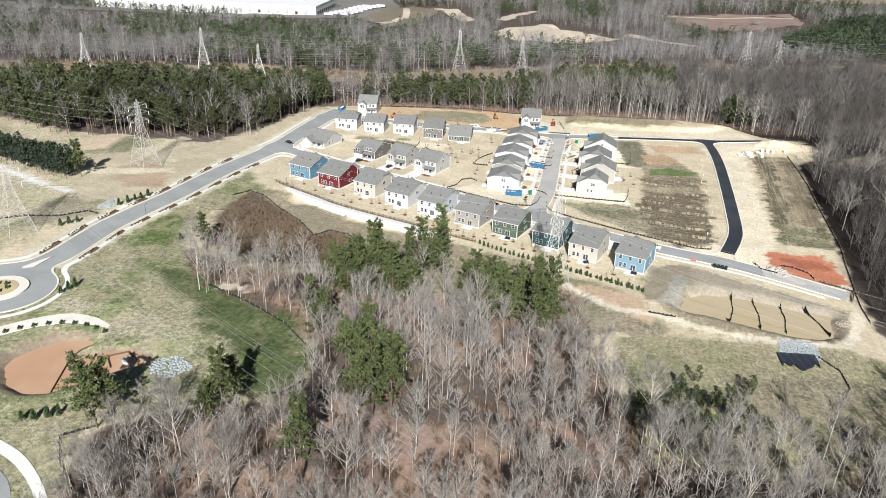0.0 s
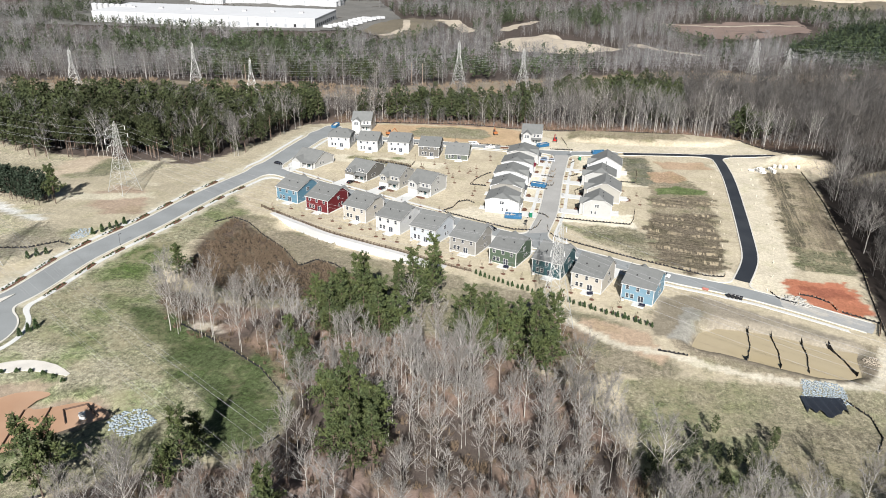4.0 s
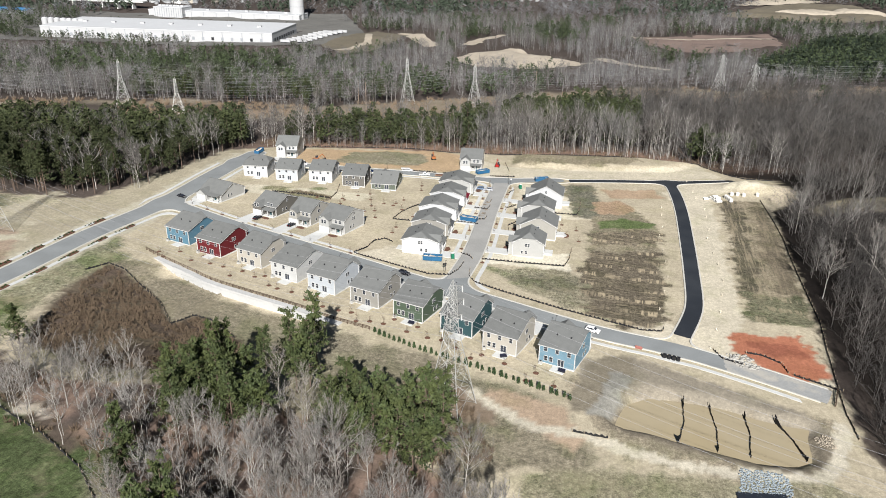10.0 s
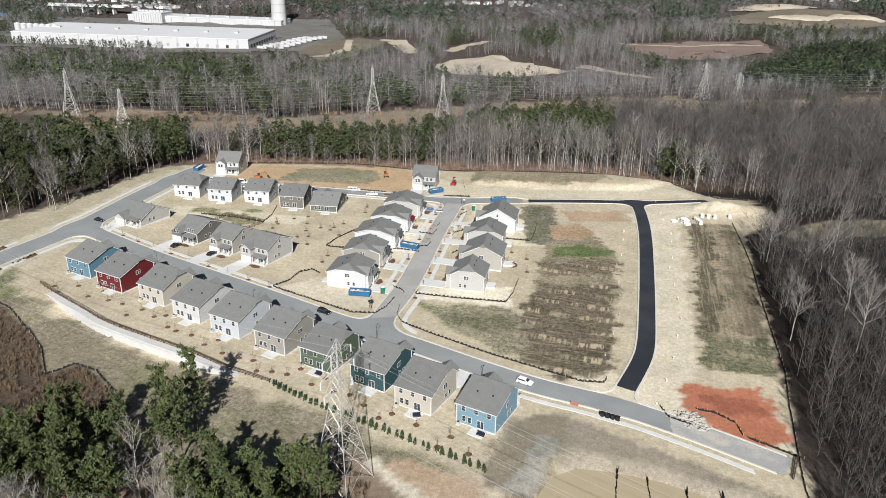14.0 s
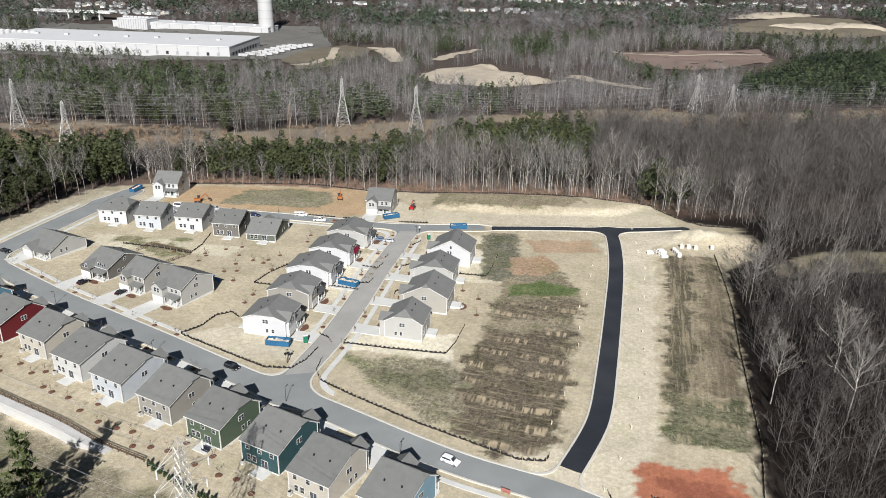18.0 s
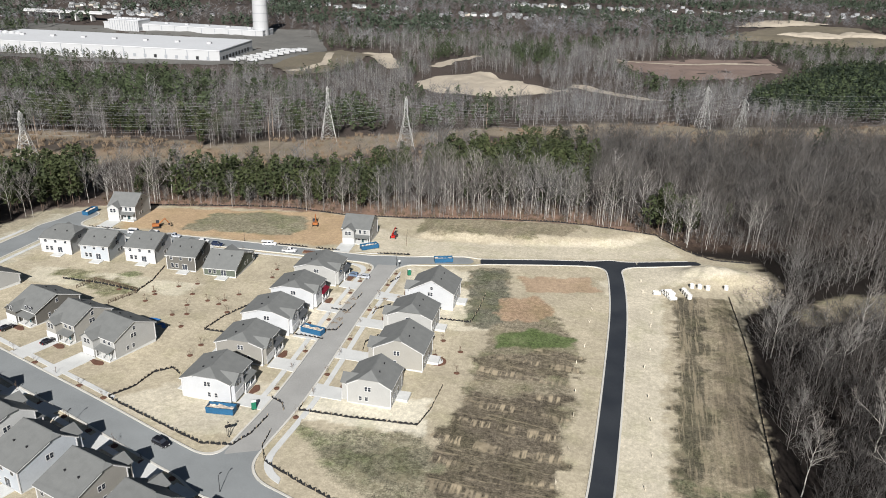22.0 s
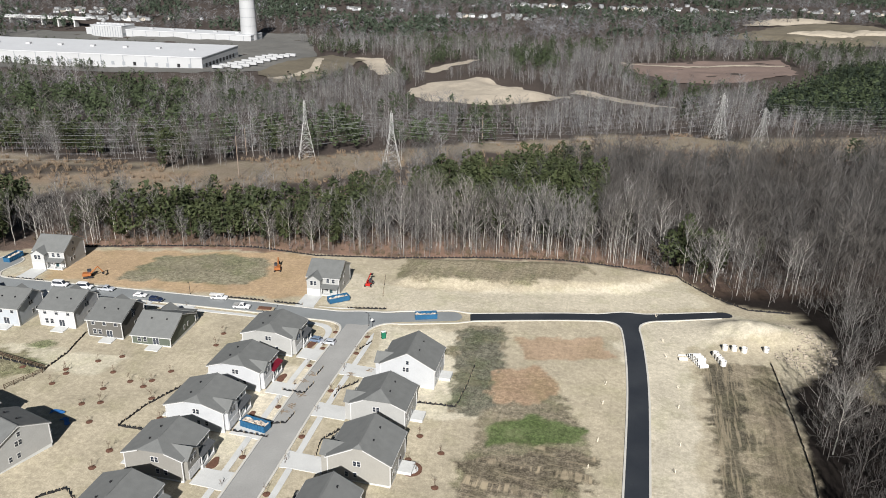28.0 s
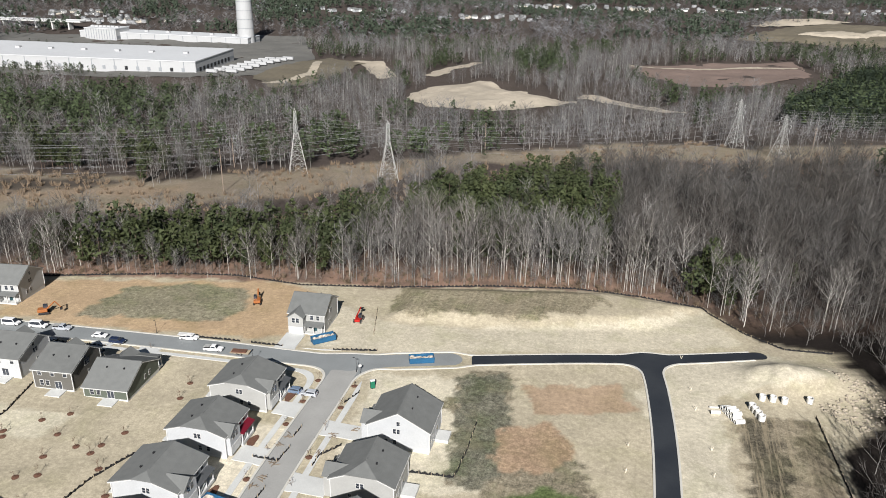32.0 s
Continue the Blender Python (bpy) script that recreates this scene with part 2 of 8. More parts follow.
# ---- the lie of the land ----
def smooth(a, b, x):
    u = np.clip((x - a) / (b - a), 0, 1)
    return u * u * (3 - 2 * u)


def value_noise(x, y, seed=0):
    """Smooth noise from 0 to 1 with a cell of one metre."""
    xi, yi = np.floor(x).astype(np.int64), np.floor(y).astype(np.int64)
    fx, fy = x - xi, y - yi
    fx, fy = fx * fx * (3 - 2 * fx), fy * fy * (3 - 2 * fy)

    def corner(i, j):
        h = (i * 374761393 + j * 668265263 + seed * 974711) & 0x7FFFFFFF
        h = ((h ^ (h >> 13)) * 1274126177) & 0x7FFFFFFF
        return ((h ^ (h >> 16)) & 0xFFFF) / 65535.0

    a, b, c, d = corner(xi, yi), corner(xi + 1, yi), corner(xi, yi + 1), corner(xi + 1, yi + 1)
    return (a * (1 - fx) + b * fx) * (1 - fy) + (c * (1 - fx) + d * fx) * fy


def rough_noise(x, y, size, seed=0):
    return (value_noise(x / size, y / size, seed) * 0.5 + value_noise(x / size * 2.1, y / size * 2.1, seed + 7) * 0.3 + value_noise(x / size * 4.3, y / size * 4.3, seed + 13) * 0.2)


def polygon_distance(x, y, outline):
    """Signed distance to a closed outline, negative inside."""
    pts = np.array(outline, float)
    best = np.full(np.shape(x), 1e9)
    inside = np.zeros(np.shape(x), bool)
    for (ax, ay), (bx, by) in zip(pts, np.roll(pts, -1, 0)):
        ex, ey = bx - ax, by - ay
        u = np.clip(((x - ax) * ex + (y - ay) * ey) / (ex * ex + ey * ey), 0, 1)
        best = np.minimum(best, np.hypot(x - ax - u * ex, y - ay - u * ey))
        with np.errstate(divide="ignore", invalid="ignore"):
            cross = ((ay > y) != (by > y)) & (x < (bx - ax) * (y - ay) / (by - ay + 1e-12) + ax)
        inside ^= cross
    return np.where(inside, -best, best)


def line_distance(x, y, pts):
    """Distance to an open line, and how far along it the nearest point lies."""
    pts = np.array(pts, float)
    best, along, run = np.full(np.shape(x), 1e9), np.zeros(np.shape(x)), 0.0
    for (ax, ay), (bx, by) in zip(pts[:-1], pts[1:]):
        ex, ey = bx - ax, by - ay
        u = np.clip(((x - ax) * ex + (y - ay) * ey) / (ex * ex + ey * ey), 0, 1)
        d = np.hypot(x - ax - u * ex, y - ay - u * ey)
        along = np.where(d < best, run + u * math.hypot(ex, ey), along)
        best = np.minimum(best, d)
        run += math.hypot(ex, ey)
    return best, along


def curve_through(pts, step=3.0):
    """A smooth line through the points, with a point every step or so."""
    p = [Vector((*q, 0)) for q in pts]
    p = [2 * p[0] - p[1], *p, 2 * p[-1] - p[-2]]
    out = []
    for a, b, c, d in zip(p, p[1:], p[2:], p[3:]):
        k = max(1, int((c - b).length / step))
        for i in range(k):
            t = i / k
            v = 0.5 * (2 * b + (c - a) * t + (2 * a - 5 * b + 4 * c - d) * t * t + (3 * b - a - 3 * c + d) * t ** 3)
            out.append((v.x, v.y))
    out.append((p[-2].x, p[-2].y))
    return out


POND = [(69.8, 210), (72, 214.5), (74.5, 218.5), (80.5, 221.2), (88.5, 219.8), (96.8, 217.2), (104.3, 213.3), (111, 210.8), (115.5, 209.5), (113.8, 206.5), (112.6, 202.5), (111.2, 198), (107.6, 196.6), (99.7, 197.3), (89, 201.8), (78.5, 206.6), (72, 208.6)]
BASIN = [(-110.4, 155), (-110.4, 159.5), (-107, 164.3), (-101.8, 168.3), (-97.5, 169.2), (-93.9, 168.7), (-93.3, 167.1), (-95.2, 164.8), (-95.8, 162), (-93.5, 162), (-90.8, 162.8), (-86.5, 164.6), (-83.3, 165.5), (-79.5, 163.5), (-76.8, 161.3), (-76.2, 159.6), (-80.7, 157.6), (-83.8, 155), (-88.3, 151.1), (-93.9, 145.7), (-99.3, 144.5), (-105.6, 147.6)]
WALL_LINE = [(-70, 291), (-56, 280.5), (-46, 273), (-33, 266), (-17, 258), (-6, 251.5), (6, 246)]


def land(x, y):
    """Height of the ground."""
    x, y = np.asarray(x, float), np.asarray(y, float)
    z = np.interp(y, [-500, 150, 260, 400, 600, 900, 1300, 3000, 8000], [2, 6, 4.5, 0.3, -10, -28, -32, -34, -20])
    z = z - 0.035 * (np.clip(x, -150, 140) - 50) * (1 - smooth(450, 700, y))
    near = (np.abs(x) < 400) & (y > 0) & (y < 700)
    pond = np.where(near, polygon_distance(x, y, POND), 99)
    w = 1 - smooth(-2.5, 4.5, pond)
    z = z * (1 - w) + w * 0.2
    z = z + np.where(near, 0.35 * (rough_noise(x, y, 3.0, 9) - 0.5) * smooth(0, 2, pond) * (1 - smooth(7, 12, pond)), 0)
    w = 1 - smooth(-1.6, 2.6, np.where(near, polygon_distance(x, y, BASIN), 99))
    z = z * (1 - w) + w * 8.7
    dw, along = line_distance(x, y, WALL_LINE)
    below = np.interp(x, [p[0] for p in WALL_LINE], [p[1] for p in WALL_LINE]) > y
    dw = np.where(below, dw, -dw)
    z = z - np.where(near, 2.8 * smooth(-0.4, 0.4, dw) * (1 - smooth(16, 45, dw)) * smooth(0, 14, along) * smooth(0, 14, 80.0 - along), 0)
    z = z + 4.0 * np.exp(-(((x - 172) / 13) ** 2 + ((y - 405) / 7) ** 2)) * np.where(near, 0.6 + 0.8 * rough_noise(x, y, 6, 3), 1)
    bank = polygon_distance(x, y, [(62, 432), (66, 455), (132, 460), (160, 450), (140, 436), (95, 431)])
    z = z + np.where(near, 2.2 * (1 - smooth(-5, 3, bank)), 0)
    z = z + np.where(y > 480, (9.0 * (rough_noise(x, y, 170, 5) - 0.5) + 5.0 * (rough_noise(x, y, 38, 6) - 0.5)) * smooth(480, 700, y), 0)
    return z

# ---- ground ----
CLEARINGS = {
    "estate": [(-80, 440), (-62, 447), (-33, 453), (26, 456), (63, 456), (92, 461), (121, 463), (142, 460), (161, 451), (171, 428), (189, 421), (192, 400), (184, 385), (169, 371), (156, 319), (142, 263), (131, 225), (126, 200), (124, 154), (108, 146), (84, 140), (64, 143), (46, 143), (40, 165), (33, 182), (18, 193), (0, 205), (-16, 209), (-40, 215), (-62, 214), (-80, 222), (-86, 214), (-75, 195), (-57, 190), (-38, 174), (-36, 154), (-45, 147), (-64, 141), (-78, 132), (-76, 100), (-90, 60), (-190, 60), (-190, 220), (-300, 230), (-310, 300), (-250, 385), (-191, 345), (-165, 349), (-124, 347), (-104, 357), (-95, 393), (-82, 434)],
    "glen": [(189.8, 376.6), (198.4, 384.5), (213.5, 391.3), (258.5, 397.3), (248.9, 378.2), (203.9, 372.2), (190.9, 368.1)],
    "corridor": [(-420, 560), (-162, 590), (-67, 578), (12, 628), (111, 676), (186, 694), (261, 704), (520, 770), (520, 735), (260, 655), (180, 655), (80, 632), (10, 560), (-55, 532), (-126, 518), (-420, 490)],
    "hill": [(30, 905), (60, 960), (99, 990), (140, 935), (175, 890), (150, 868), (97, 838), (50, 858)],
    "red_field": [(262, 1120), (309, 1112), (400, 1138), (462, 1150), (451, 1056), (378, 1000), (305, 984), (268, 1034)],
    "works": [(-520, 1010), (-190, 975), (-95, 1040), (-90, 1130), (-160, 1300), (-520, 1330)],
    "quarry": [(470, 1380), (560, 1500), (690, 1620), (800, 1560), (760, 1380), (650, 1290)],
    "spur": [(180, 905), (196, 922), (246, 878), (262, 850), (240, 848), (200, 878)],
    "track": [(40, 1010), (52, 1055), (92, 1112), (104, 1108), (70, 1050), (56, 1008)],
    "bank": [(-45, 1110), (-8, 1100), (14, 1000), (-2, 990), (-22, 1050)],
    "verge": [(-130, 990), (-95, 930), (-60, 960), (-30, 1090), (-80, 1130), (-110, 1060)],
}


def clear_of_trees(x, y, margin=0.0):
    ok = np.ones(np.shape(x), bool)
    for name, outline in CLEARINGS.items():
        ragged = (rough_noise(x, y, 34, 91) - 0.5) * 44 if name == "corridor" else 0.0
        ok &= polygon_distance(x, y, outline) + ragged > margin
    return ok


def ribbon(pts, half):
    """The outline of a track along a line."""
    line = curve_through(pts, 3.0)
    left, right = [], []
    for p, q in zip(line[:-1], line[1:]):
        dx, dy = q[0] - p[0], q[1] - p[1]
        k = half / math.hypot(dx, dy)
        left.append((p[0] - dy * k, p[1] + dx * k))
        right.append((p[0] + dy * k, p[1] - dx * k))
    return left + right[::-1]


def grown(outline, d):
    c = np.mean(outline, 0)
    return [tuple(c + (np.array(p) - c) * (1 + d / np.hypot(*(np.array(p) - c)))) for p in outline]


ZONES = [  # colour, outline, softness of the edge, size of the edge's ragged noise; share of grass, furrows, streaks
    ((0.42, 0.342, 0.23), CLEARINGS["estate"], 2, 4),
    ((0.205, 0.182, 0.112), [(-190, 60), (-90, 60), (-76, 100), (-78, 132), (-64, 141), (-45, 147), (-36, 154), (-38, 174), (-57, 190), (-75, 195), (-86, 214), (-92, 250), (-100, 300), (-116, 250), (-125, 205), (-150, 190), (-190, 190)], 2, 6, 0.6),
    ((0.215, 0.172, 0.115), CLEARINGS["glen"], 2, 10, 0.4),
    ((0.24, 0.188, 0.13), CLEARINGS["corridor"], 6, 30),
    # rough grass beside the collector road, and its greener swales
    ((0.205, 0.182, 0.112), [(-95, 330), (-118, 245), (-122, 180), (-80, 165), (-45, 147), (-36, 160), (-45, 180), (-75, 197), (-90, 228), (-92, 250), (-80, 290)], 3, 10, 0.7),
    ((0.066, 0.078, 0.032), [(-84, 210), (-70, 203), (-45, 186), (-36, 165), (-40, 149), (-50, 152), (-57, 172), (-75, 190), (-100, 215)], 4, 12, 0.45),
    ((0.115, 0.12, 0.055), [(-108, 225), (-95, 228), (-96, 258), (-104, 252)], 3, 6, 1.0),
    ((0.27, 0.235, 0.155), [(-112, 190), (-85, 185), (-66, 170), (-72, 160), (-84, 166), (-108, 172)], 4, 12, 0.8),
    # banks between the back gardens and the woods
    ((0.205, 0.168, 0.112), [(-80, 292), (-47, 272), (-6, 248), (58, 214), (62, 190), (42, 190), (33, 184), (18, 195), (-16, 211), (-62, 216), (-88, 240), (-88, 270)], 3, 8, 0.35),
    ((0.225, 0.19, 0.12), [(44, 134), (45, 188), (75, 190), (100, 190), (120, 185), (124, 150), (84, 131)], 3, 9, 0.45),
    ((0.15, 0.142, 0.08), [(44, 150), (46, 172), (60, 182), (66, 168), (84, 156), (90, 148), (64, 146)], 3, 9, 0.9),
    ((0.165, 0.138, 0.09), [(70, 170), (95, 172), (122, 168), (124, 150), (84, 140)], 3, 9, 0.6),
    ((0.082, 0.058, 0.041), [(-83, 284), (-77, 280.5), (-67, 272), (-58.5, 262), (-51, 249), (-46.5, 255.5), (-39.5, 252.5), (-31, 243), (-24, 236), (-30, 222), (-60, 220), (-84, 232), (-88, 262)], 0.7, 2, 0.3),
    ((0.21, 0.145, 0.11), [(-27, 152), (-19, 151), (-12, 141), (-3, 140), (-3, 131), (-13, 131), (-19, 132), (-30, 140)], 2, 6),
    ((0.23, 0.15, 0.112), [(14, 182), (25, 183), (24, 170), (14, 169)], 2, 5),
    ((0.18, 0.125, 0.094), [(15, 142), (27, 142), (26, 118), (14, 118)], 2, 6),
    # bare ground west of the collector road
    ((0.34, 0.283, 0.192), [(-310, 228), (-152, 208), (-128, 250), (-112, 290), (-98, 345), (-165, 349), (-250, 385), (-310, 300)], 3, 10, 0.4),
    # and on it: red soil round the tower, gullies, gravel track
    ((0.37, 0.26, 0.175), [(-143, 298), (-135, 314), (-122, 308), (-119, 288), (-132, 280)], 3, 8),
    ((0.23, 0.195, 0.135), [(-152, 232), (-152, 262), (-141, 268), (-132, 272), (-127, 262), (-131, 250), (-140, 235)], 3, 12, 0.4),
    ((0.25, 0.21, 0.14), [(-240, 345), (-200, 325), (-150, 318), (-140, 326), (-190, 336), (-240, 372)], 4, 14, 0.4),
    ((0.56, 0.52, 0.45), [(-215, 312), (-193, 301), (-175, 289), (-156, 275), (-141, 281), (-139, 277), (-150, 269.5), (-165, 277), (-188, 293), (-215, 304)], 1, 2),
    ((0.17, 0.165, 0.085), [(-40, 374), (-27, 378), (-22, 365), (-33, 361)], 1.5, 6, 1.0),
    ((0.27, 0.215, 0.145), [(60, 225), (70, 232), (100, 224), (126, 210), (122, 200), (112, 191), (96, 189), (70, 194), (62, 206)], 1.5, 8, 0.3),
    # building lots and bare sand
    ((0.515, 0.432, 0.308), [(88, 262), (100, 258), (108, 268), (130, 360), (128, 395), (140, 412), (170, 420), (188, 405), (150, 395), (146, 380), (120, 268), (112, 250), (132, 236), (131, 227), (100, 242), (80, 250)], 2, 5),
    ((0.515, 0.432, 0.308), [(15, 292), (32, 292), (42, 312), (30, 316), (8, 312), (-6, 302)], 1.5, 3),
    ((0.60, 0.515, 0.375), [(40, 300), (70, 297), (72, 312), (42, 314)], 1, 3),
    ((0.57, 0.48, 0.34), [(56, 352), (92, 352), (92, 398), (60, 398)], 2, 4),
    ((0.59, 0.495, 0.355), [(26, 330), (44, 330), (50, 372), (34, 372)], 2, 4),
    ((0.50, 0.418, 0.295), [(40, 412), (66, 410), (165, 424), (160, 448), (134, 438), (95, 429), (64, 428), (44, 440)], 2, 4),
    ((0.52, 0.44, 0.31), [(-62, 378), (-6, 372), (-8, 362), (-60, 366)], 2, 5),
    ((0.35, 0.29, 0.195), [(-120, 268), (-112, 300), (-96, 350), (-86, 400), (-78, 436), (-84, 438), (-100, 396), (-110, 362), (-130, 330), (-170, 318), (-160, 290), (-140, 262)], 2, 8),
    # the ploughed field and the bare strip along the eastern wood
    ((0.235, 0.20, 0.13), [(79, 258), (46, 287), (43, 296), (72, 298), (76, 282)], 2, 8, 0.7),
    ((0.225, 0.182, 0.12), [(82, 400), (96, 404), (96, 388), (93, 376), (110, 362), (111.5, 342), (108.5, 327), (107.5, 311), (103, 301), (98, 285), (97, 270), (90, 256), (80, 256), (71, 268), (73, 282), (78, 300), (82, 325), (86, 340), (86, 354), (81, 356)], 1.2, 5, 0.4, 0.3),
    ((0.112, 0.088, 0.06), [(82, 317), (106, 318), (107, 311), (103, 301), (100, 285), (98, 272), (91, 258), (83, 257), (71, 269), (74, 282), (75, 299)], 1.0, 8, 0.1, 1.0),
    ((0.145, 0.113, 0.077), [(85, 338), (111, 341), (109, 328), (83, 323)], 1.0, 6, 0.1, 0.9),
    ((0.15, 0.133, 0.092), [(82, 399), (95, 403), (95, 387), (91, 360), (85, 354), (81, 357)], 1.2, 6, 0.5),
    ((0.37, 0.255, 0.16), [(99.5, 396), (125, 399), (126, 387), (101, 383)], 0.8, 4),
    ((0.34, 0.225, 0.138), [(92, 375), (105, 380), (110, 366), (103, 359), (92, 361)], 1.0, 6, 0.15),
    ((0.105, 0.125, 0.048), [(90, 351), (102, 355.5), (113, 350.5), (110, 343.5), (89.5, 342.5)], 1.2, 6, 0.35),
    ((0.15, 0.13, 0.085), [(45, 290), (58, 292), (72, 290), (70, 281), (56, 280)], 2, 7, 0.6),
    ((0.235, 0.186, 0.122), [(151, 386), (169, 386), (164, 358), (156, 321), (146, 284), (141, 262), (122, 264), (126, 286), (132, 306), (142, 345)], 1.2, 3, 0.15, 0.0, 0.3),
    ((0.098, 0.08, 0.054), [(150.8, 385), (159, 386), (154, 361), (147.5, 335), (140, 307), (134, 286), (127, 286), (132, 306), (137, 325), (142, 345), (146, 364)], 0.8, 3, 0.25, 0.0, 0.55),
    ((0.155, 0.121, 0.08), [(165, 384), (169, 386), (164, 358), (156, 321), (146, 284), (139, 286), (147, 320), (157, 358)], 0.8, 3, 0.2, 0.0, 0.25),
    ((0.13, 0.118, 0.07), [(121, 263), (140, 262), (146, 284), (127, 286)], 1.5, 4, 0.6, 0.5),
    ((0.36, 0.135, 0.075), [(113, 255.5), (133, 256), (134, 243), (131, 232), (122, 230), (115, 237), (111, 245)], 1.2, 4),
    ((0.27, 0.095, 0.055), [(116, 250), (130, 251), (132, 243), (120, 243)], 2, 5),
    # banks of the pond: scoured slope below the street, grey flat, orange soil round the tower
    ((0.25, 0.206, 0.148), [(64, 236), (78, 240), (97, 228), (110, 220), (119, 213), (120, 207), (113, 209), (104, 214), (88, 221), (75, 220), (68, 211), (62, 210)], 1.2, 3),
    ((0.20, 0.163, 0.112), [(58, 212), (66, 234), (73, 240), (79, 238), (78, 228), (71, 214), (68, 209)], 0.8, 2),
    ((0.255, 0.228, 0.182), [(63, 211), (73, 231), (77, 228), (71, 215), (68, 210)], 0.8, 2),
    ((0.19, 0.152, 0.105), [(68, 208), (79, 205), (89, 200), (100, 195.5), (110, 194.5), (113, 198), (116, 207), (121, 207), (116, 195), (108, 191), (98, 192), (84, 198), (70, 204)], 0.8, 2),
    ((0.37, 0.262, 0.172), [(47, 217), (58, 214), (58, 207), (63, 201), (57, 196), (47, 206), (36, 214), (40, 220)], 1.5, 5),
    ((0.215, 0.155, 0.105), [(28, 222), (42, 214), (40, 204), (26, 206), (20, 214)], 1.5, 6),
    # soil round the basin
    ((0.20, 0.152, 0.105), grown(BASIN, 2.6), 0.8, 3),
    ((0.235, 0.20, 0.13), [(-118, 140), (-86, 140), (-76, 151), (-70, 148), (-84, 133), (-118, 128)], 2, 8, 0.7),
    # earthworks along the north side
    ((0.43, 0.292, 0.168), [(-52, 420), (-50, 447), (26, 456), (36, 448), (34, 415), (0, 414)], 2, 5),
    ((0.225, 0.19, 0.122), [(-30, 422), (-22, 446), (14, 450), (18, 436), (12, 423)], 1.0, 6, 0.35),
    ((0.235, 0.19, 0.122), [(62, 434), (64, 456), (122, 462), (130, 446), (118, 439), (95, 433)], 1.2, 7, 0.35, 0.0, 0.3),
    ((0.225, 0.172, 0.118), [(-230, 550), (-100, 560), (0, 600), (60, 640), (90, 650), (20, 580), (-60, 545)], 5, 34),
    ((0.085, 0.066, 0.050), [(-260, 520), (-120, 540), (-60, 575), (-70, 585), (-160, 570), (-260, 560)], 4, 36),
    ((0.26, 0.185, 0.12), [(-130, 532), (-70, 548), (-40, 566), (-60, 568), (-120, 550)], 3, 18),
    ((0.24, 0.185, 0.12), [(225, 690), (290, 705), (330, 712), (300, 690), (240, 672)], 4, 20),
    ((0.27, 0.205, 0.13), [(330, 700), (520, 760), (520, 738), (400, 705)], 4, 16),
    # haul roads
    ((0.50, 0.425, 0.31), ribbon([(34, 219), (42, 210), (50, 204), (58, 203), (66, 198.5), (76, 194), (92, 191), (110, 190.7), (118, 197), (122, 205), (127, 214)], 1.7), 0.8, 2),
    ((0.09, 0.066, 0.048), ribbon([(-88, 226), (-80, 214), (-70, 203), (-60, 196), (-48, 186)], 2.2), 1.5, 4),
    ((0.40, 0.33, 0.25), [(-72, 205), (-64, 203), (-62, 199), (-70, 200)], 1.0, 3),
    ((0.43, 0.368, 0.262), ribbon([(-128, 208), (-120, 242), (-110, 272), (-100, 309), (-87, 347), (-79, 388), (-70, 432)], 10.0), 0.8, 3),
    ((0.31, 0.225, 0.155), [(-144, 302), (-137, 313), (-127, 308), (-120.5, 299), (-118, 283), (-130, 280), (-140, 288)], 1.2, 5),
    ((0.40, 0.31, 0.215), [(-176, 318), (-176, 345), (-168, 354), (-156, 350), (-158, 330)], 1.5, 8),
    ((0.17, 0.15, 0.095), [(-160, 325), (-160, 348), (-148, 350), (-144, 336), (-150, 324)], 1.5, 8, 0.4),
    ((0.41, 0.345, 0.24), ribbon([(-124, 316), (-136, 322), (-140, 334), (-134, 350), (-128, 356)], 2.5), 1.0, 3),
    ((0.21, 0.18, 0.105), [(-56, 372), (-42, 368), (-31, 359), (-22, 365), (-33, 372), (-50, 379)], 1.0, 6, 0.6),
    ((0.45, 0.385, 0.27), [(-240, 322), (-185, 304), (-150, 292), (-120, 300), (-122, 306), (-150, 300), (-190, 312), (-240, 332)], 1.5, 4),
]
# Both wood floors are darkened to include some shade from the trees above.
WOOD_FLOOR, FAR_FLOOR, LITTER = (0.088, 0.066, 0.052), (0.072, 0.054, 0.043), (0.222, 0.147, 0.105)


